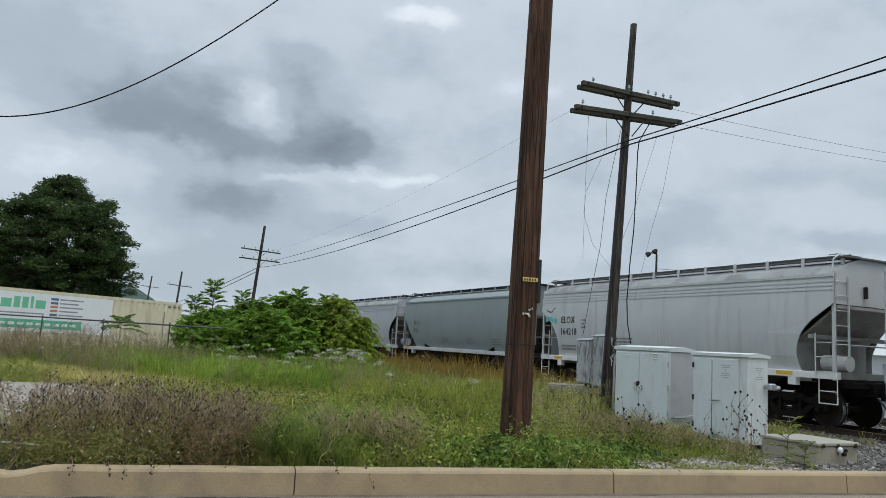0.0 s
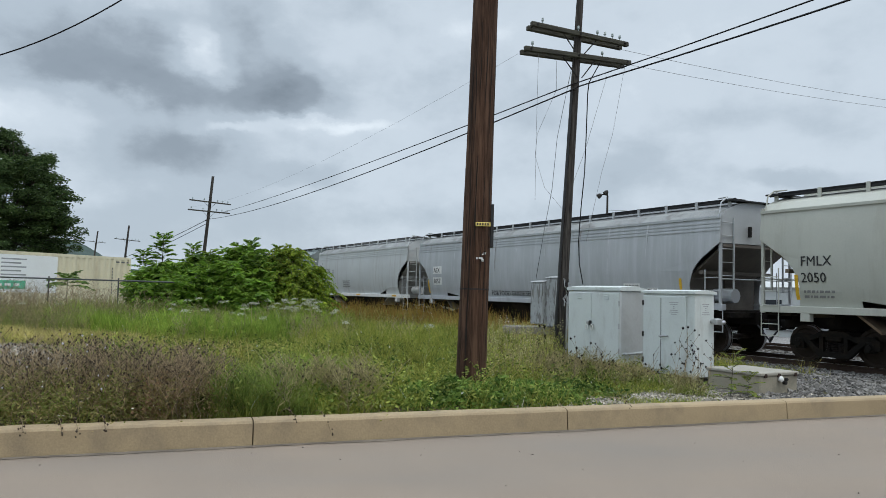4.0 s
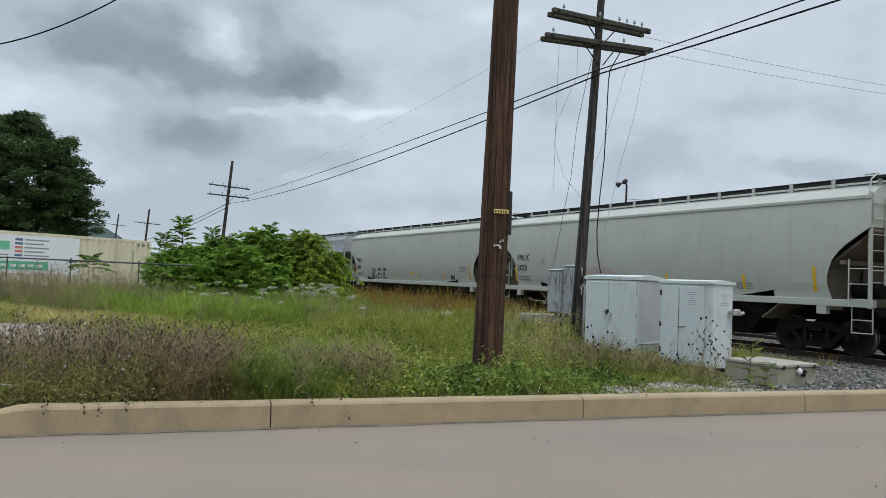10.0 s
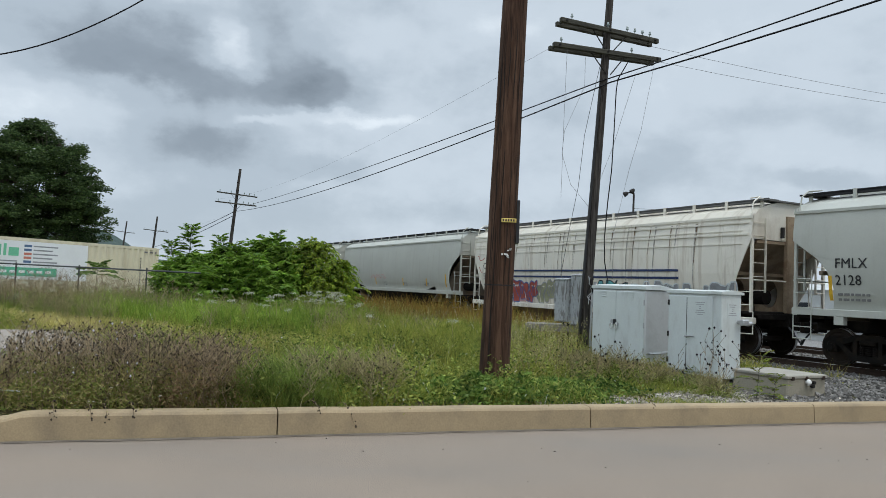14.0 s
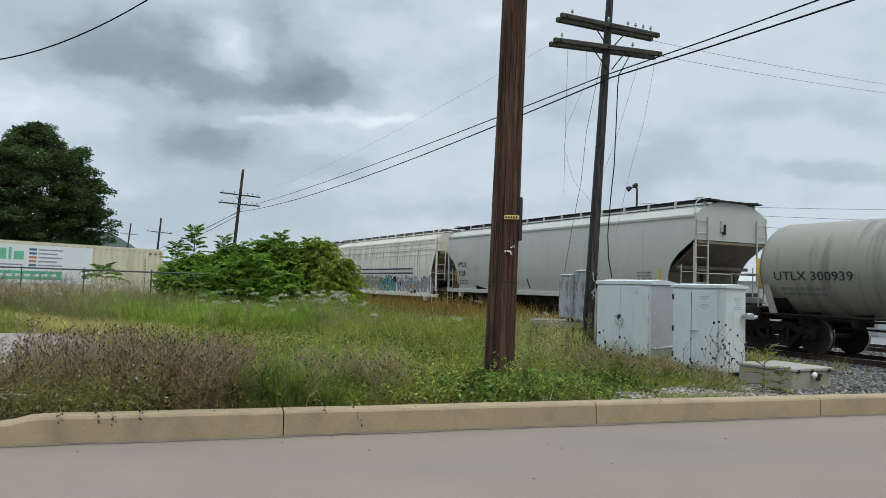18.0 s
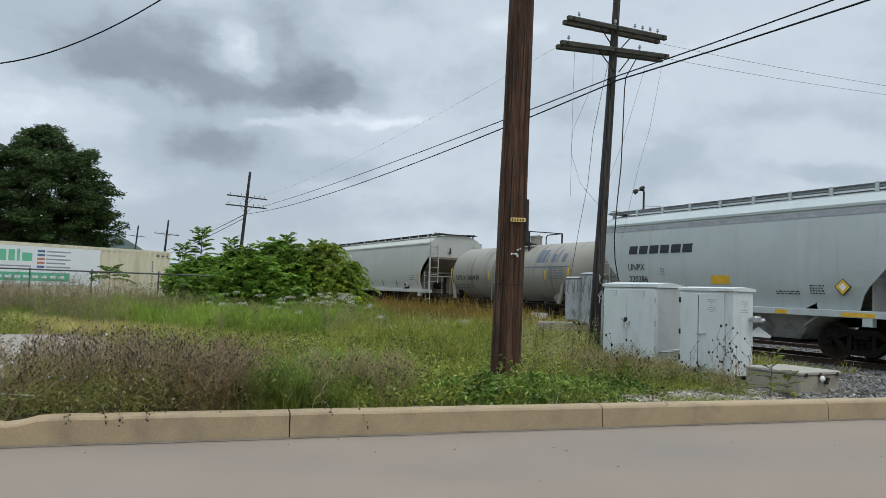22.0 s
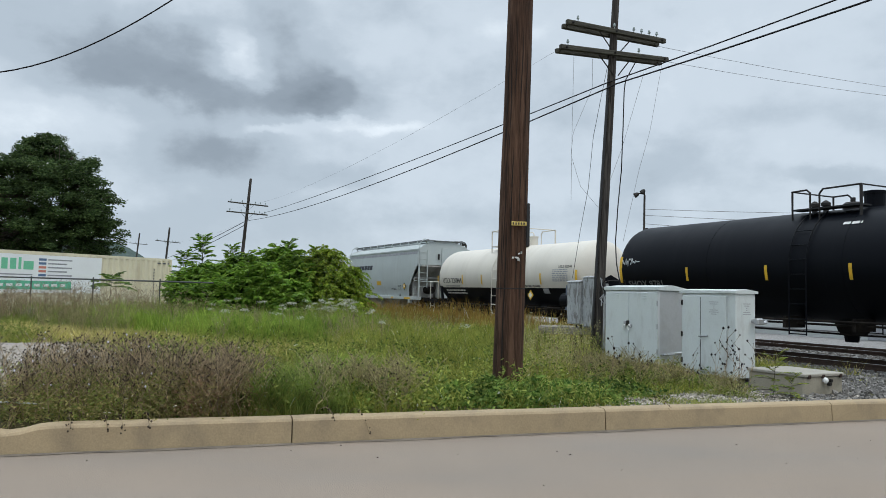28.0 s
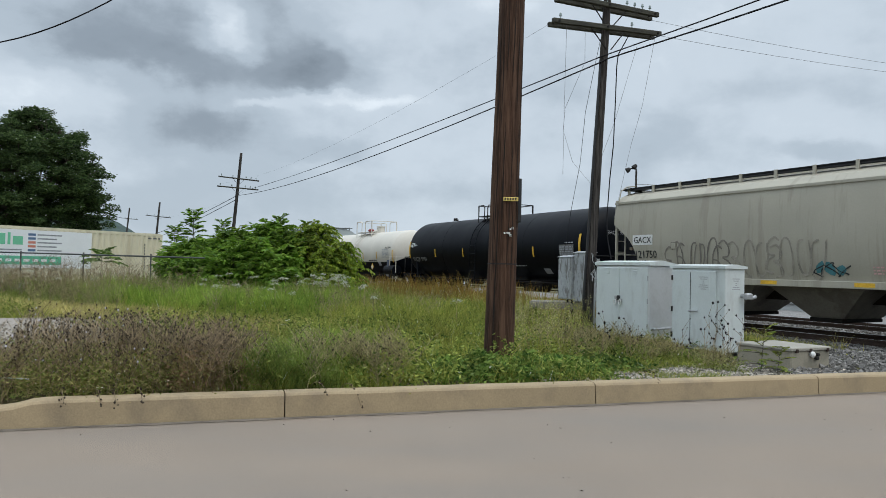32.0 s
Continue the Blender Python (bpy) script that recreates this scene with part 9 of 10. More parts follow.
def weed_plants(name, spots, seed, hmin, hmax, leaf_mat, label, heads=True, leaf_n=70, flowers=0, head_share=0.32, stem_mat=None):
    """Branching dry weeds with seed heads: stems, leaves and heads."""
    rng = np.random.default_rng(seed)
    s0, s1, r0, r1, hd, lf = [], [], [], [], [], []
    for cx, cy in spots:
        gz = float(ground_z(cx, cy))
        for k in range(rng.integers(5, 9)):
            a, le = rng.uniform(0, 6.28), rng.uniform(0.1, 0.55)
            h = rng.uniform(hmin, hmax)
            base = np.array([cx + rng.normal(0, 0.08), cy + rng.normal(0, 0.08), gz])
            prev = base
            for i in range(1, 6):
                t = i / 5
                p = base + np.array([math.cos(a) * le * h * t ** 1.4, math.sin(a) * le * h * t ** 1.4, h * t]) + rng.normal(0, 0.012, 3)
                s0.append(prev), s1.append(p), r0.append(0.0055 * (1.15 - t * 0.6)), r1.append(0.0055 * (1.0 - t * 0.6))
                if i >= 2:
                    for q in range(3 if i > 3 else 2):
                        b, bl = rng.uniform(0, 6.28), rng.uniform(0.08, 0.24) * (1.1 - 0.4 * t)
                        e = p + np.array([math.cos(b) * bl * 0.75, math.sin(b) * bl * 0.75, bl * rng.uniform(0.4, 1.0)])
                        s0.append(p), s1.append(e), r0.append(0.0032), r1.append(0.0022)
                        hd.append(e)
                prev = p
            hd.append(prev)
        m = rng.integers(leaf_n // 2, leaf_n)
        lp = np.stack([cx + rng.normal(0, 0.17, m), cy + rng.normal(0, 0.17, m), gz + rng.uniform(0.03, 0.75, m) * hmax * rng.uniform(0.4, 1, m)], 1)
        lf.append(lp)
    plant = thing(name, label, "weeds", kind="stuff")
    s0, s1, r0, r1 = np.array(s0), np.array(s1), np.array(r0), np.array(r1)
    v, q = thin_strip((s0, s1), (r0, r1))
    mesh_np("stem", v, q, np.zeros((0, 3), int), stem_mat or G_STEM, plant, kind="stuff")
    hd = np.array(hd)
    if heads:
        keep = rng.uniform(size=len(hd)) < head_share
        v, t = beads(hd[keep], rng.uniform(0.006, 0.012, keep.sum()))
        mesh_np("seed_head", v, np.zeros((0, 4), int), t, G_SEED, plant, kind="stuff")
    if flowers:
        pick = hd[rng.choice(len(hd), flowers, replace=False)] + (0, -0.012, 0.004)
        v, t = beads(pick, rng.uniform(0.007, 0.013, flowers))
        mesh_np("flower", v, np.zeros((0, 4), int), t, G_CHICORY, plant, kind="stuff")
    lf = np.concatenate(lf)
    v, t = leaves(rng, lf, rng.uniform(0.025, 0.06, len(lf)), rng.uniform(0.006, 0.013, len(lf)), 1.1)
    mesh_np("leaf", v, np.zeros((0, 4), int), t, leaf_mat, plant, kind="stuff")
    return plant


def along_kerb(rng, n, a0, a1, b0, b1):
    out = []
    for i in range(n):
        p = KERB_O + KERB_A * rng.uniform(a0, a1) + KERB_N * rng.uniform(b0, b1)
        out.append((p.x, p.y))
    return out


def build_weeds():
    rng = np.random.default_rng(3)
    weed_plants("knapweed", along_kerb(rng, 40, -2.55, -1.15, 0.35, 1.6), 31, 0.36, 0.72, G_BROWNLEAF, "dense dark knapweed with dry seed heads and small pale flowers", leaf_n=900, flowers=55, head_share=0.4)
    weed_plants("brown_knapweed", along_kerb(rng, 30, -1.2, -0.35, 0.4, 1.4), 32, 0.34, 0.66, leafmat("reddish_weed_leaf", [(0.38, 0.22, 0.145), (0.48, 0.30, 0.20), (0.36, 0.26, 0.12), (0.26, 0.27, 0.08)], light=0.4), "reddish-brown dried knapweed behind the kerb", leaf_n=720, head_share=0.25)
    weed_plants("knapweed", along_kerb(rng, 26, -6, -2.5, 0.35, 1.1), 33, 0.20, 0.44, G_BROWNLEAF, "dense dark knapweed with dry seed heads", leaf_n=300, flowers=20)
    weed_plants("dry_weed", along_kerb(rng, 30, 0.2, 1.45, 0.35, 1.5), 34, 0.28, 0.52, G_DRY, "scattered dry twiggy weeds with small seed heads", leaf_n=150, head_share=0.10, stem_mat=G_STRAWSTEM)
    weed_plants("dry_weed", [(rng.uniform(1.0, 2.1), rng.uniform(9.8, 14.5)) for k in range(22)] + [(rng.uniform(2.2, 3.5), rng.uniform(11.0, 13.0)) for k in range(12)], 35, 0.18, 0.42, G_OLIVE, "dry yellowing weeds between pole and cabinets", leaf_n=170, head_share=0.12, stem_mat=G_STRAWSTEM)
    weed_plants("dark_weed", [(rng.uniform(-17, -7.8), rng.uniform(21.5, 27)) for k in range(130)], 36, 0.55, 1.15, G_MUGWORT, "tall grey-green weeds in front of the fence", heads=False, leaf_n=520)
    weed_plants("brown_weed", [(rng.uniform(-16, -9.5), rng.uniform(23, 27)) for k in range(26)], 37, 0.8, 1.35, G_BROWNLEAF, "tall brown seeding weeds in front of the fence", leaf_n=200, head_share=0.6)
    weed_plants("grey_weed", [(rng.uniform(-12, -3.4), rng.uniform(19.6, 22.8)) for k in range(46)], 39, 0.40, 0.80, G_MUGWORT, "grey-green weeds standing in the tall grass", leaf_n=420, head_share=0.15, stem_mat=G_STRAWSTEM)
    weed_plants("pale_weed", [(rng.uniform(-8, 0.2), rng.uniform(16.5, 21.0)) for k in range(22)], 41, 0.42, 0.78, G_STRAWGREEN, "pale seeding weeds standing in the tall grass", leaf_n=160, head_share=0.12, stem_mat=G_STRAWSTEM)
    foot = [(x, 15.6 - 1.02 * x + rng.uniform(-1.5, 0.9)) for x in [rng.uniform(2.3, 4.2) for k in range(30)]]
    weed_plants("low_weed", foot, 38, 0.10, 0.26, G_MIXED, "low dry weeds on the stones before the cabinets", leaf_n=300, head_share=0.06, stem_mat=G_STRAWSTEM)


def build_cone_weeds():
    """Tall dead stalks with dark cone heads before the cabinet."""
    rng = np.random.default_rng(9)
    for cx, cy, n, h in ((3.78, 10.45, 5, 0.86), (4.10, 10.6, 4, 0.62), (4.22, 10.75, 3, 0.78), (3.45, 10.75, 3, 0.52), (2.85, 11.25, 3, 0.56), (2.50, 11.45, 3, 0.60)):
        plant = thing("coneflower", "dead brown coneflower stalks with dark seed cones before the cabinet", "plant", group="dead coneflowers")
        gz = float(ground_z(cx, cy))
        s0, s1, hd = [], [], []
        for k in range(n):
            a, le = rng.uniform(0, 6.28), rng.uniform(0.05, 0.28)
            base = np.array([cx + rng.normal(0, 0.05), cy + rng.normal(0, 0.05), gz])
            prev = base
            hh = h * rng.uniform(0.55, 1.05)
            for i in range(1, 5):
                t = i / 4
                p = base + np.array([math.cos(a) * le * hh * t, math.sin(a) * le * hh * t, hh * t]) + rng.normal(0, 0.01, 3)
                s0.append(prev), s1.append(p)
                if i >= 2:
                    b = rng.uniform(0, 6.28)
                    e = p + np.array([math.cos(b) * 0.1, math.sin(b) * 0.1, rng.uniform(0.08, 0.18)])
                    s0.append(p), s1.append(e), hd.append(e)
                prev = p
            hd.append(prev)
        s0, s1 = np.array(s0), np.array(s1)
        v, q = thin_strip((s0, s1), (np.full(len(s0), 0.0035), np.full(len(s0), 0.0022)))
        mesh_np("stalk", v, q, np.zeros((0, 3), int), G_STEM, plant)
        hd = np.array(hd)
        v, t = beads(hd, rng.uniform(0.007, 0.021, len(hd)))
        mesh_np("seed_cone", v, np.zeros((0, 4), int), t, G_CONE, plant, kind="stuff")


def build_umbels():
    """Wild carrot in flower: stalks with flat white heads."""
    rng = np.random.default_rng(21)
    plant = thing("wild_carrot", "white flat-topped wild carrot flowers in the grass", "wildflowers", kind="stuff")
    s0, s1, fl = [], [], []
    groups = [(-4.0, 22.6, 0.30, 26), (-3.25, 22.7, 0.16, 12), (-6.8, 21.6, 0.22, 5), (-5.4, 21.2, 0.18, 3), (-3.9, 18.0, 0.22, 6), (-5.0, 16.4, 0.3, 2), (-1.45, 14.0, 0.2, 2), (-10.5, 21.5, 0.9, 4), (-0.2, 15.0, 0.4, 2), (-1.9, 17.5, 0.3, 2)]
    for cx, cy, sp, n in groups:
        for k in range(n):
            x, y = cx + rng.normal(0, sp), cy + rng.normal(0, sp * 0.5)
            gz = float(ground_z(x, y))
            h = rng.uniform(0.6, 1.0)
            top = np.array([x + rng.normal(0, 0.06), y + rng.normal(0, 0.06), gz + h])
            s0.append(np.array([x, y, gz])), s1.append(top)
            R = rng.uniform(0.07, 0.13)
            m = 64
            rr, aa = R * np.sqrt(rng.uniform(0, 1, m)), rng.uniform(0, 6.28, m)
            fl.append(np.stack([top[0] + rr * np.cos(aa), top[1] + rr * np.sin(aa), top[2] + 0.03 + 0.018 * rng.normal(size=m) - 2.0 * rr * rr], 1))
    v, q = thin_strip((np.array(s0), np.array(s1)), (np.full(len(s0), 0.005), np.full(len(s0), 0.003)))
    mesh_np("stalk", v, q, np.zeros((0, 3), int), G_STEM, plant, kind="stuff")
    fl = np.concatenate(fl)
    v, t = leaves(rng, fl, rng.uniform(0.018, 0.028, len(fl)), rng.uniform(0.014, 0.022, len(fl)), 0.1)
    mesh_np("flower_head", v, np.zeros((0, 4), int), t, G_WHITE, plant, kind="stuff")


def frond(rng, base, direction, length, pairs, leaflet, droop=0.5):
    """A pinnate leaf: its rachis points and the leaflets along it."""
    d = direction / np.linalg.norm(direction)
    t = (np.arange(pairs + 1) + 0.9) / (pairs + 0.9)
    pts = base + d * length * t[:, None]
    pts[:, 2] -= droop * length * t * t * 0.75
    tang = np.gradient(pts, axis=0)
    tang /= np.linalg.norm(tang, axis=1)[:, None] + 1e-9
    side = np.cross(d, [0, 0, 1.0])
    side /= np.linalg.norm(side) + 1e-9
    size = leaflet * (0.62 + 0.5 * np.sin(np.pi * (np.arange(pairs + 1) + 1) / (pairs + 2)))
    c, ax, ln = [], [], []
    for s in (-1, 1):
        a = side * s + tang * 0.55 + np.stack([np.zeros(pairs + 1), np.zeros(pairs + 1), -0.22 + rng.normal(0, 0.13, pairs + 1)], 1)
        c.append(pts), ax.append(a / np.linalg.norm(a, axis=1)[:, None]), ln.append(size)
    c.append(pts[-1:]), ax.append(tang[-1:]), ln.append(size[-1:])
    return pts, np.concatenate(c), np.concatenate(ax), np.concatenate(ln)


def sumac(name, label, cx, cy, rx, ry, h, n, seed, material, leaflet=0.215, flen=(0.45, 0.75), pairs=7, droop=0.42, low=0.12):
    """A shrub of upright stems, each ending in a rosette of drooping pinnate fronds."""
    rng = np.random.default_rng(seed)
    gz = float(ground_z(cx, cy))
    bush = thing(name, label, "bush", Matrix.Translation((cx, cy, gz)), group="sumac thicket")
    s0, s1, r0, r1 = [], [], [], []
    C, A, L = [], [], []
    for k in range(n):
        a = rng.uniform(0, 6.28)
        rr = rng.uniform(0, 1) ** 0.5
        roof = h * (1 - 0.38 * rr ** 2.2) * (1 + 0.14 * noise.noise((math.cos(a) * rr * 2.4 + seed, math.sin(a) * rr * 2.4, 1.0)))
        tip = np.array([math.cos(a) * rx * rr, math.sin(a) * ry * rr, roof * (1.0 if k < n * 0.45 else rng.uniform(low, 1.0))])
        base = np.array([tip[0] * 0.6, tip[1] * 0.6, 0])
        mid = (base + tip) / 2 + rng.normal(0, 0.06, 3)
        s0 += [base, mid]
        s1 += [mid, tip]
        r0 += [0.018, 0.014]
        r1 += [0.014, 0.008]
        m = int(rng.integers(8, 12))
        turn0 = rng.uniform(0, 6.28)
        for i in range(m):
            b = turn0 + 2.4 * i
            rise = 1.45 - 1.25 * i / m + rng.normal(0, 0.14)
            d = np.array([math.cos(b), math.sin(b), rise])
            length = rng.uniform(*flen) * (1.0 if i > 2 else 0.8)
            pts, c, ax, ln = frond(rng, tip - (0, 0, 0.05 * i), d, length, pairs, leaflet * rng.uniform(0.85, 1.2), droop=droop)
            s0.append(pts[0]), s1.append(pts[pairs // 2]), r0.append(0.005), r1.append(0.004)
            s0.append(pts[pairs // 2]), s1.append(pts[-1]), r0.append(0.004), r1.append(0.002)
            C.append(c), A.append(ax), L.append(ln)
    v, q = thin_strip((np.array(s0), np.array(s1)), (np.array(r0), np.array(r1)))
    mesh_np("stem", v, q, np.zeros((0, 3), int), G_BARK, bush, kind="stuff")
    C, A, L = np.concatenate(C), np.concatenate(A), np.concatenate(L)
    A = A + (0, 0, -0.28) + rng.normal(0, 0.22, A.shape)
    A /= np.linalg.norm(A, axis=1)[:, None]
    v, t = leaves(rng, C, L * 1.2, L * 0.40, axis=A, flat=0.9)
    mesh_np("foliage", v, np.zeros((0, 4), int), t, material, bush, kind="stuff")
    return bush


def sapling(label, cx, cy, h, seed, material, leaflet=0.16, n=13, flen=0.75, name="sumac_sapling", low=0.45):
    """A single upright stem with pinnate fronds round its upper part."""
    rng = np.random.default_rng(seed)
    gz = float(ground_z(cx, cy))
    plant = thing(name, label, "sapling", Matrix.Translation((cx, cy, gz)), group="sumac saplings")
    s0, s1, r0, r1 = [np.zeros(3)], [np.array([0.05, 0, h * 0.93])], [0.03 * h / 3], [0.01 * h / 3]
    C, A, L = [], [], []
    for k in range(n):
        a = k * 2.4 + rng.normal(0, 0.2)
        zt = low + (0.93 - low) * k / n
        base = np.array([0.05 * zt, 0, h * zt])
        d = np.array([math.cos(a), math.sin(a), 0.30 + 1.5 * (k / n) ** 2])
        pts, c, ax, ln = frond(rng, base, d, flen * rng.uniform(0.85, 1.15) * (1.05 - 0.45 * k / n), 11, leaflet)
        s0.append(base), s1.append(pts[-1]), r0.append(0.006), r1.append(0.003)
        C.append(c), A.append(ax), L.append(ln)
    v, q = thin_strip((np.array(s0), np.array(s1)), (np.array(r0), np.array(r1)))
    mesh_np("stem", v, q, np.zeros((0, 3), int), G_BARK, plant, kind="stuff")
    C, A, L = np.concatenate(C), np.concatenate(A), np.concatenate(L)
    v, t = leaves(rng, C, L * 1.1, L * 0.36, axis=A, flat=0.7)
    mesh_np("frond", v, np.zeros((0, 4), int), t, material, plant, kind="stuff")
    return plant


def build_thicket():
    lab = "dense green sumac bush with drooping pinnate leaves"
    spots = [(-9.35, 26.8, 0.75, 0.9, 1.9, 34), (-8.7, 26.3, 1.0, 1.0, 2.05, 44), (-7.5, 26.4, 1.0, 1.0, 2.3, 46), (-6.4, 26.6, 0.9, 1.0, 2.6, 46), (-5.5, 26.2, 0.9, 1.0, 2.45, 42),
             (-8.1, 25.2, 1.1, 0.7, 1.5, 34), (-6.6, 24.9, 1.2, 0.8, 1.9, 40), (-5.3, 24.7, 0.9, 0.7, 1.35, 22)]
    for i, (x, y, rx, ry, h, n) in enumerate(spots):
        sumac("sumac_bush", lab, x, y, rx, ry, h, n, 40 + i, G_SUMAC)
    for i, (x, y, rx, ry, h, n) in enumerate(((-4.6, 26.0, 0.9, 0.9, 2.75, 52), (-3.75, 25.6, 0.75, 0.8, 2.1, 42), (-3.9, 24.9, 0.8, 0.6, 1.35, 26))):
        sumac("ailanthus_bush", "yellow-green drooping ailanthus bush beside the railway", x, y, rx, ry, h, n, 50 + i, G_SUMACY, leaflet=0.115, flen=(0.5, 0.85), pairs=11, droop=0.95)
    for i, (x, y, h, n, fl) in enumerate(((-9.45, 27.5, 3.45, 30, 0.72), (-10.15, 27.5, 2.85, 22, 0.66), (-8.35, 27.5, 3.05, 22, 0.7), (-7.75, 27.6, 2.85, 14, 0.5), (-6.0, 26.5, 3.15, 22, 0.66), (-5.0, 26.6, 2.95, 18, 0.6))):
        sapling("tall sumac sapling standing above the thicket", x, y, h, 60 + i, G_SUMACY if i == 3 else G_SUMAC, leaflet=0.20, n=n, flen=fl)
    sapling("small dark sapling before the shipping container", -14.3, 30.6, 1.75, 71, G_WEED, n=9, flen=0.95, leaflet=0.30, low=0.72)
    # a young feathery plant beside the concrete vault
    sapling("young feathery green plant beside the concrete vault", 4.46, 10.35, 0.66, 72, G_SEEDLING, leaflet=0.060, n=11, flen=0.38, name="feathery_seedling", low=0.12)
    sapling("young feathery green plant beside the concrete vault", 4.62, 10.20, 0.34, 73, G_SEEDLING, leaflet=0.055, n=9, flen=0.28, name="feathery_seedling", low=0.12)


def build_tree(label, cx, cy, h, clumps, seed, per, size, trunk_r, fork_z):
    """A trunk with limbs that carry flat, layered clumps of leaves, with gaps between them."""
    rng = np.random.default_rng(seed)
    tree = thing("tree", label, "tree", Matrix.Translation((cx, cy, 0)))
    s0, s1, r0, r1 = [], [], [], []
    fork = np.array([0, 0, fork_z])
    s0.append(np.array([0, 0, -0.3])), s1.append(fork), r0.append(trunk_r), r1.append(trunk_r * 0.75)
    C = []
    limbs = []
    for k in range(9):
        a = k * 2.4
        tip = np.array([math.cos(a) * h * 0.17, math.sin(a) * h * 0.17, h * (0.52 + 0.04 * k)])
        mid = fork + (tip - fork) * 0.5 + rng.normal(0, 0.2, 3)
        s0 += [fork, mid]
        s1 += [mid, tip]
        r0 += [trunk_r * 0.42, trunk_r * 0.26]
        r1 += [trunk_r * 0.26, trunk_r * 0.10]
        limbs += [fork, mid, tip]
    limbs = np.array(limbs)
    for lx, ly, lz, lr in clumps:
        c = np.array([lx, ly, lz])
        q = limbs[np.argmin(np.linalg.norm(limbs - c + (0, 0, 0.8), axis=1))]
        s0.append(q), s1.append(c - (0, 0, 0.15 * lr)), r0.append(trunk_r * 0.10), r1.append(0.02)
        m = int(per * lr * lr)
        u = rng.normal(size=(m, 3))
        u /= np.linalg.norm(u, axis=1)[:, None]
        rad = lr * rng.uniform(0.15, 1.0, m) ** 0.45
        p = u * rad[:, None] * (1.0, 1.0, 0.42)
        p[:, 2] -= 0.16 * (p[:, 0] ** 2 + p[:, 1] ** 2) / lr
        wob = np.sin(p[:, 0] * 3.1 / lr + seed + lx) * np.sin(p[:, 1] * 2.7 / lr + lz)
        C.append((c + p)[wob > -0.45])
    v, q = thin_strip((np.array(s0), np.array(s1)), (np.array(r0), np.array(r1)))
    mesh_np("trunk", v, q, np.zeros((0, 3), int), G_BARK, tree)
    C = np.concatenate(C)
    C = np.repeat(C, 4, 0) + rng.normal(0, size * 0.6, (len(C) * 4, 3)) * (1, 1, 0.6)
    v, t = leaves(rng, C, rng.uniform(0.7, 1.3, len(C)) * size, rng.uniform(0.4, 0.6, len(C)) * size, 0.35)
    mesh_np("crown", v, np.zeros((0, 4), int), t, G_TREE, tree, kind="stuff")
    return tree


def build_trees():
    rng = np.random.default_rng(17)
    prof_z = (1.6, 4.0, 5.6, 6.8, 9.1, 11.9, 13.2, 14.2)
    prof_r = (3.8, 4.4, 6.1, 6.8, 6.3, 4.7, 2.8, 0.6)
    clumps = []
    for k in range(66):
        z = 2.0 + 12.0 * ((k + 0.5) / 66) ** 0.92
        a = 2.4 * k + rng.normal(0, 0.25)
        big = rng.uniform(0.75, 1.35)
        r = max(0.0, float(np.interp(z, prof_z, prof_r)) * rng.uniform(0.86, 1.08) - 1.25 * big)
        for i in range(12):
            p = rng.normal(0, 0.62, 3) * (big, big, 0.62 * big)
            p[2] -= 0.22 * (p[0] ** 2 + p[1] ** 2)
            clumps.append((math.cos(a) * r + p[0], math.sin(a) * r + p[1], z - 0.7 + p[2], rng.uniform(0.35, 0.75)))
    for k in range(170):
        z = 1.8 + 9.4 * rng.uniform() ** 1.25
        r, a = 0.78 * float(np.interp(z, prof_z, prof_r)) * rng.uniform() ** 0.5, rng.uniform(0, 6.28)
        clumps.append((math.cos(a) * r, math.sin(a) * r, z, rng.uniform(0.9, 1.3)))
    build_tree("large dark green leafy tree behind the shipping container", -34.0, 60.0, 14.0, clumps, 5, 150, 0.20, 0.36, 3.2)
    clumps = [(rng.uniform(-2.5, 2.5), rng.normal(0, 1.5), rng.uniform(1.2, 3.8), rng.uniform(0.7, 1.1)) for k in range(40)]
    build_tree("low dark tree behind the shipping container", -33.0, 64.0, 5.0, clumps, 6, 110, 0.21, 0.2, 0.8)
    clumps = [(rng.normal(0, 3.2), rng.normal(0, 2), rng.uniform(3, 10.5), rng.uniform(1.0, 1.8)) for k in range(60)]
    build_tree("dark green leafy tree at the edge of the lot", -46.0, 60.0, 11.5, clumps, 7, 70, 0.26, 0.4, 2.5)


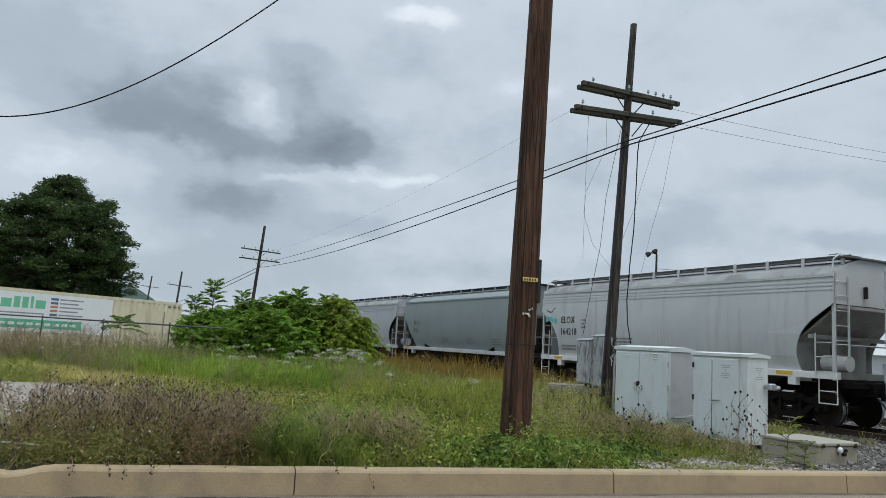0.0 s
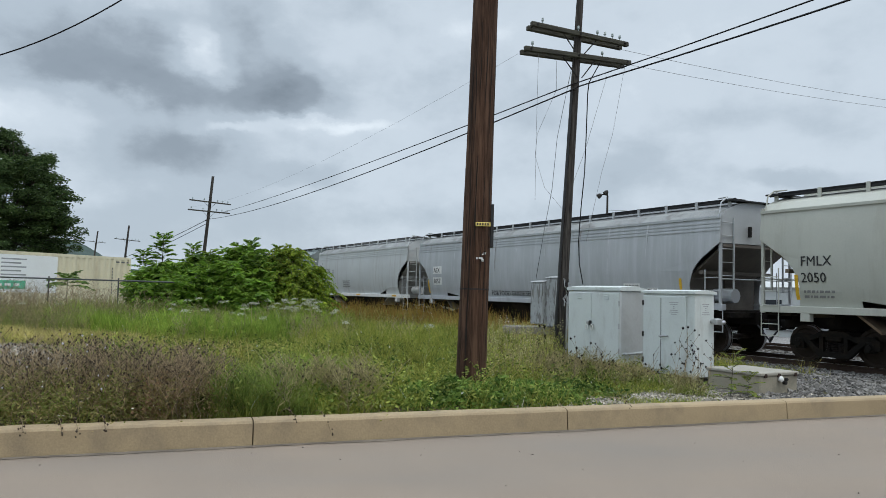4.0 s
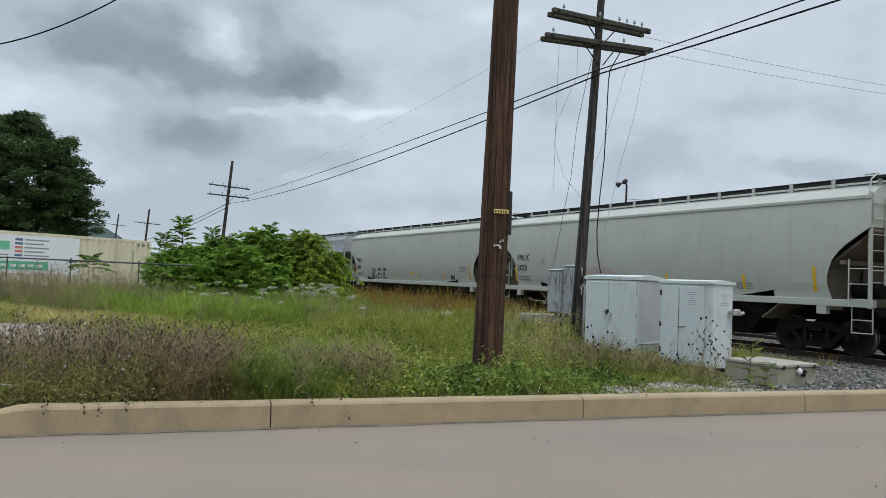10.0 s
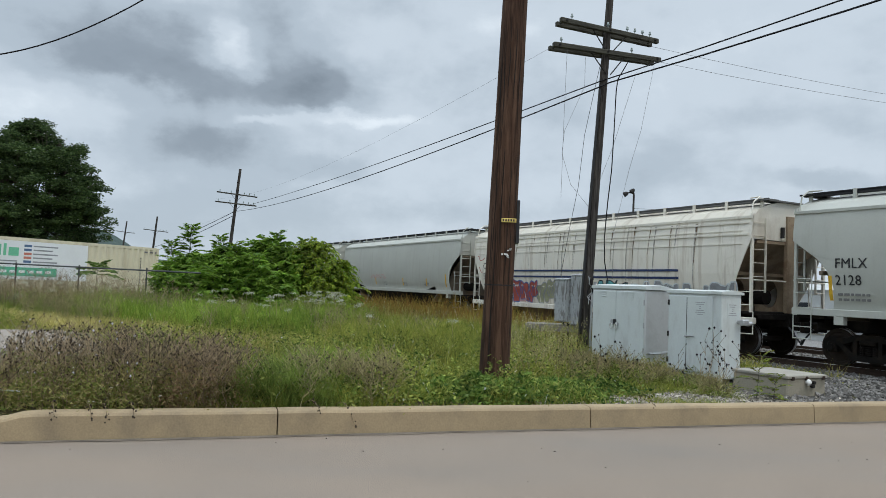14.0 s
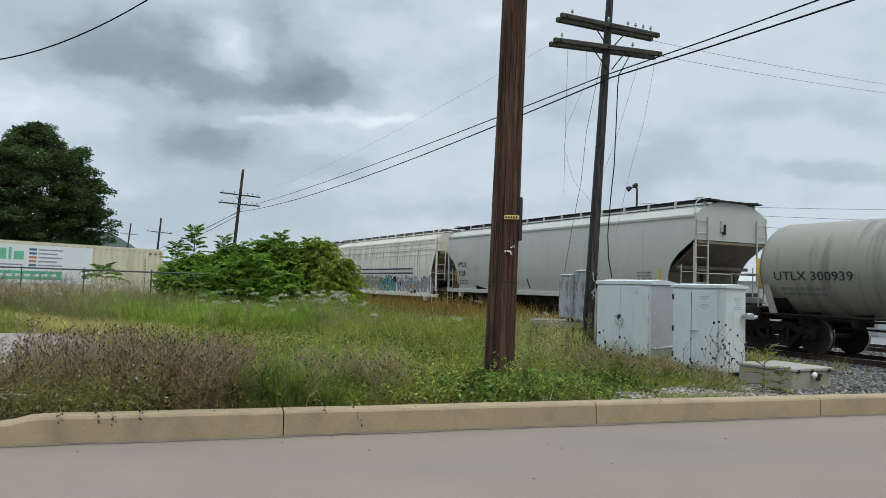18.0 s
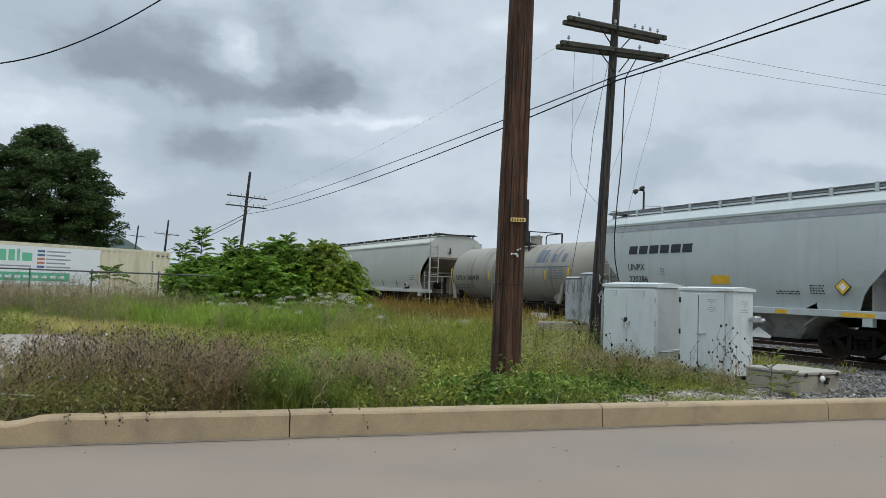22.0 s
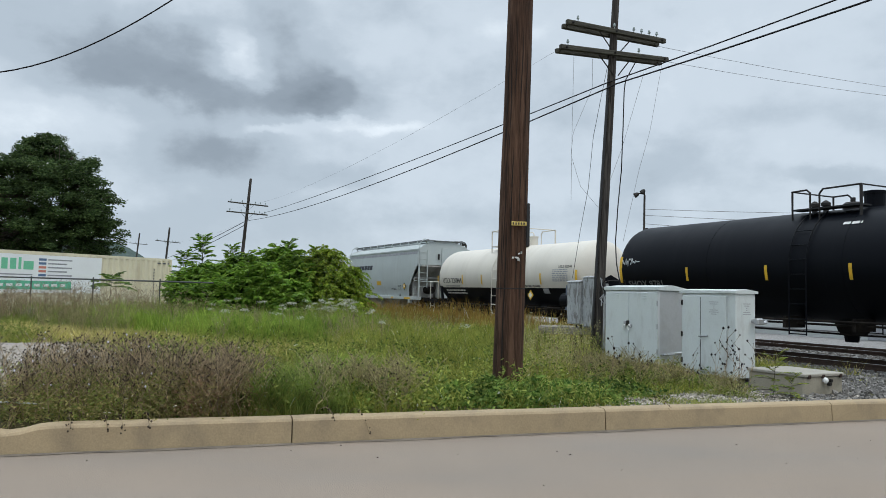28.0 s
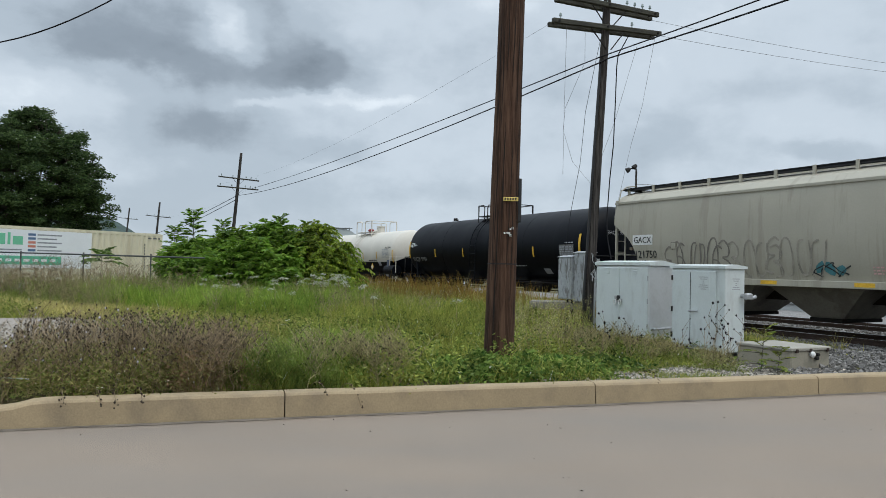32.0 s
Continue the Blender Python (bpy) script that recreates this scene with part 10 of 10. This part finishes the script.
def build_droops():
    """Dry stalks with seed heads that lean out over the kerb."""
    rng = np.random.default_rng(77)
    for a0, reach, drop in ((-1.62, 0.32, 0.05), (-1.40, 0.27, 0.03), (-2.05, 0.22, 0.02), (-1.75, 0.2, 0.06), (0.28, 0.20, 0.01), (0.62, 0.24, 0.14), (4.1, 0.1, 0.0)):
        p0 = KERB_O + KERB_A * a0 + KERB_N * 0.45
        p0.z = 0.2
        pts = []
        for i in range(8):
            t = i / 7
            q = p0 - KERB_N * (0.45 + reach * 0.25) * t + KERB_A * 0.12 * t
            q.z = 0.2 + 0.13 * math.sin(math.pi * min(1, t * 0.8)) - (drop + 0.03) * t * t
            pts.append(np.array(q))
        plant = thing("drooping_stalk", "dry brown stalk with dark seed heads leaning over the kerb", "plant", group="drooping stalks")
        pts = np.array(pts)
        v, q = thin_strip((pts[:-1], pts[1:]), (np.full(7, 0.0035), np.full(7, 0.003)))
        mesh_np("stalk", v, q, np.zeros((0, 3), int), G_STEM, plant, kind="stuff")
        c = np.concatenate([pts[4:] + rng.normal(0, 0.015, (4, 3)) for k in range(3)])
        v, t = beads(c, rng.uniform(0.006, 0.012, len(c)))
        mesh_np("seed_head", v, np.zeros((0, 4), int), t, G_SEED, plant, kind="stuff")


def build_branch():
    bm = bmesh.new()
    bent(bm, [(-4.35, 6.82, 0.40), (-4.1, 6.88, 0.385), (-3.88, 6.93, 0.37)], 0.008)
    tagged(part("dry_branch", bm, M_TAGPALE, None), "bare pale branch lying in the knapweed", "branch")


def build_litter():
    """Grit, bits of leaf and twigs lying on the road."""
    rng = np.random.default_rng(13)
    n = 80
    a, b = rng.uniform(-6, 8, n), -rng.uniform(0.1, 1, n) ** 1.5 * 4.0
    c = np.stack([KERB_O.x + a * KERB_A.x + b * KERB_N.x, KERB_O.y + a * KERB_A.y + b * KERB_N.y, np.full(n, 0.008)], 1)
    v, t = leaves(rng, c, rng.uniform(0.012, 0.045, n), rng.uniform(0.006, 0.013, n), 0.10)
    mesh_np("road_litter", v, np.zeros((0, 4), int), t, G_SEED, None, "dark bits of leaf and grit on the road", "litter", "stuff")


build_thicket()
build_trees()
build_broad_weeds()
build_weeds()
build_cone_weeds()
build_umbels()
build_grass()
build_goldenrod()
build_droops()
build_branch()
build_litter()


# ---- what moves ----
def motions():
    ts = [2.0 * i for i in range(17)]
    for car, u in CARS:
        rows = []
        for t in ts:
            p = track_point(u - run_length(t))
            rows.append((t, Matrix.Translation(p) @ TURN))
        walk(car, rows)
    # the wheels roll with the way that the train has gone
    steps = [0.1 * i for i in range(321)]
    for ws, wx in WHEELS:
        walk(ws, [(t, Matrix.Translation((wx, 0, 0.457)) @ Matrix.Rotation(-run_length(t) / 0.457, 4, 'Y')) for t in steps])


motions()
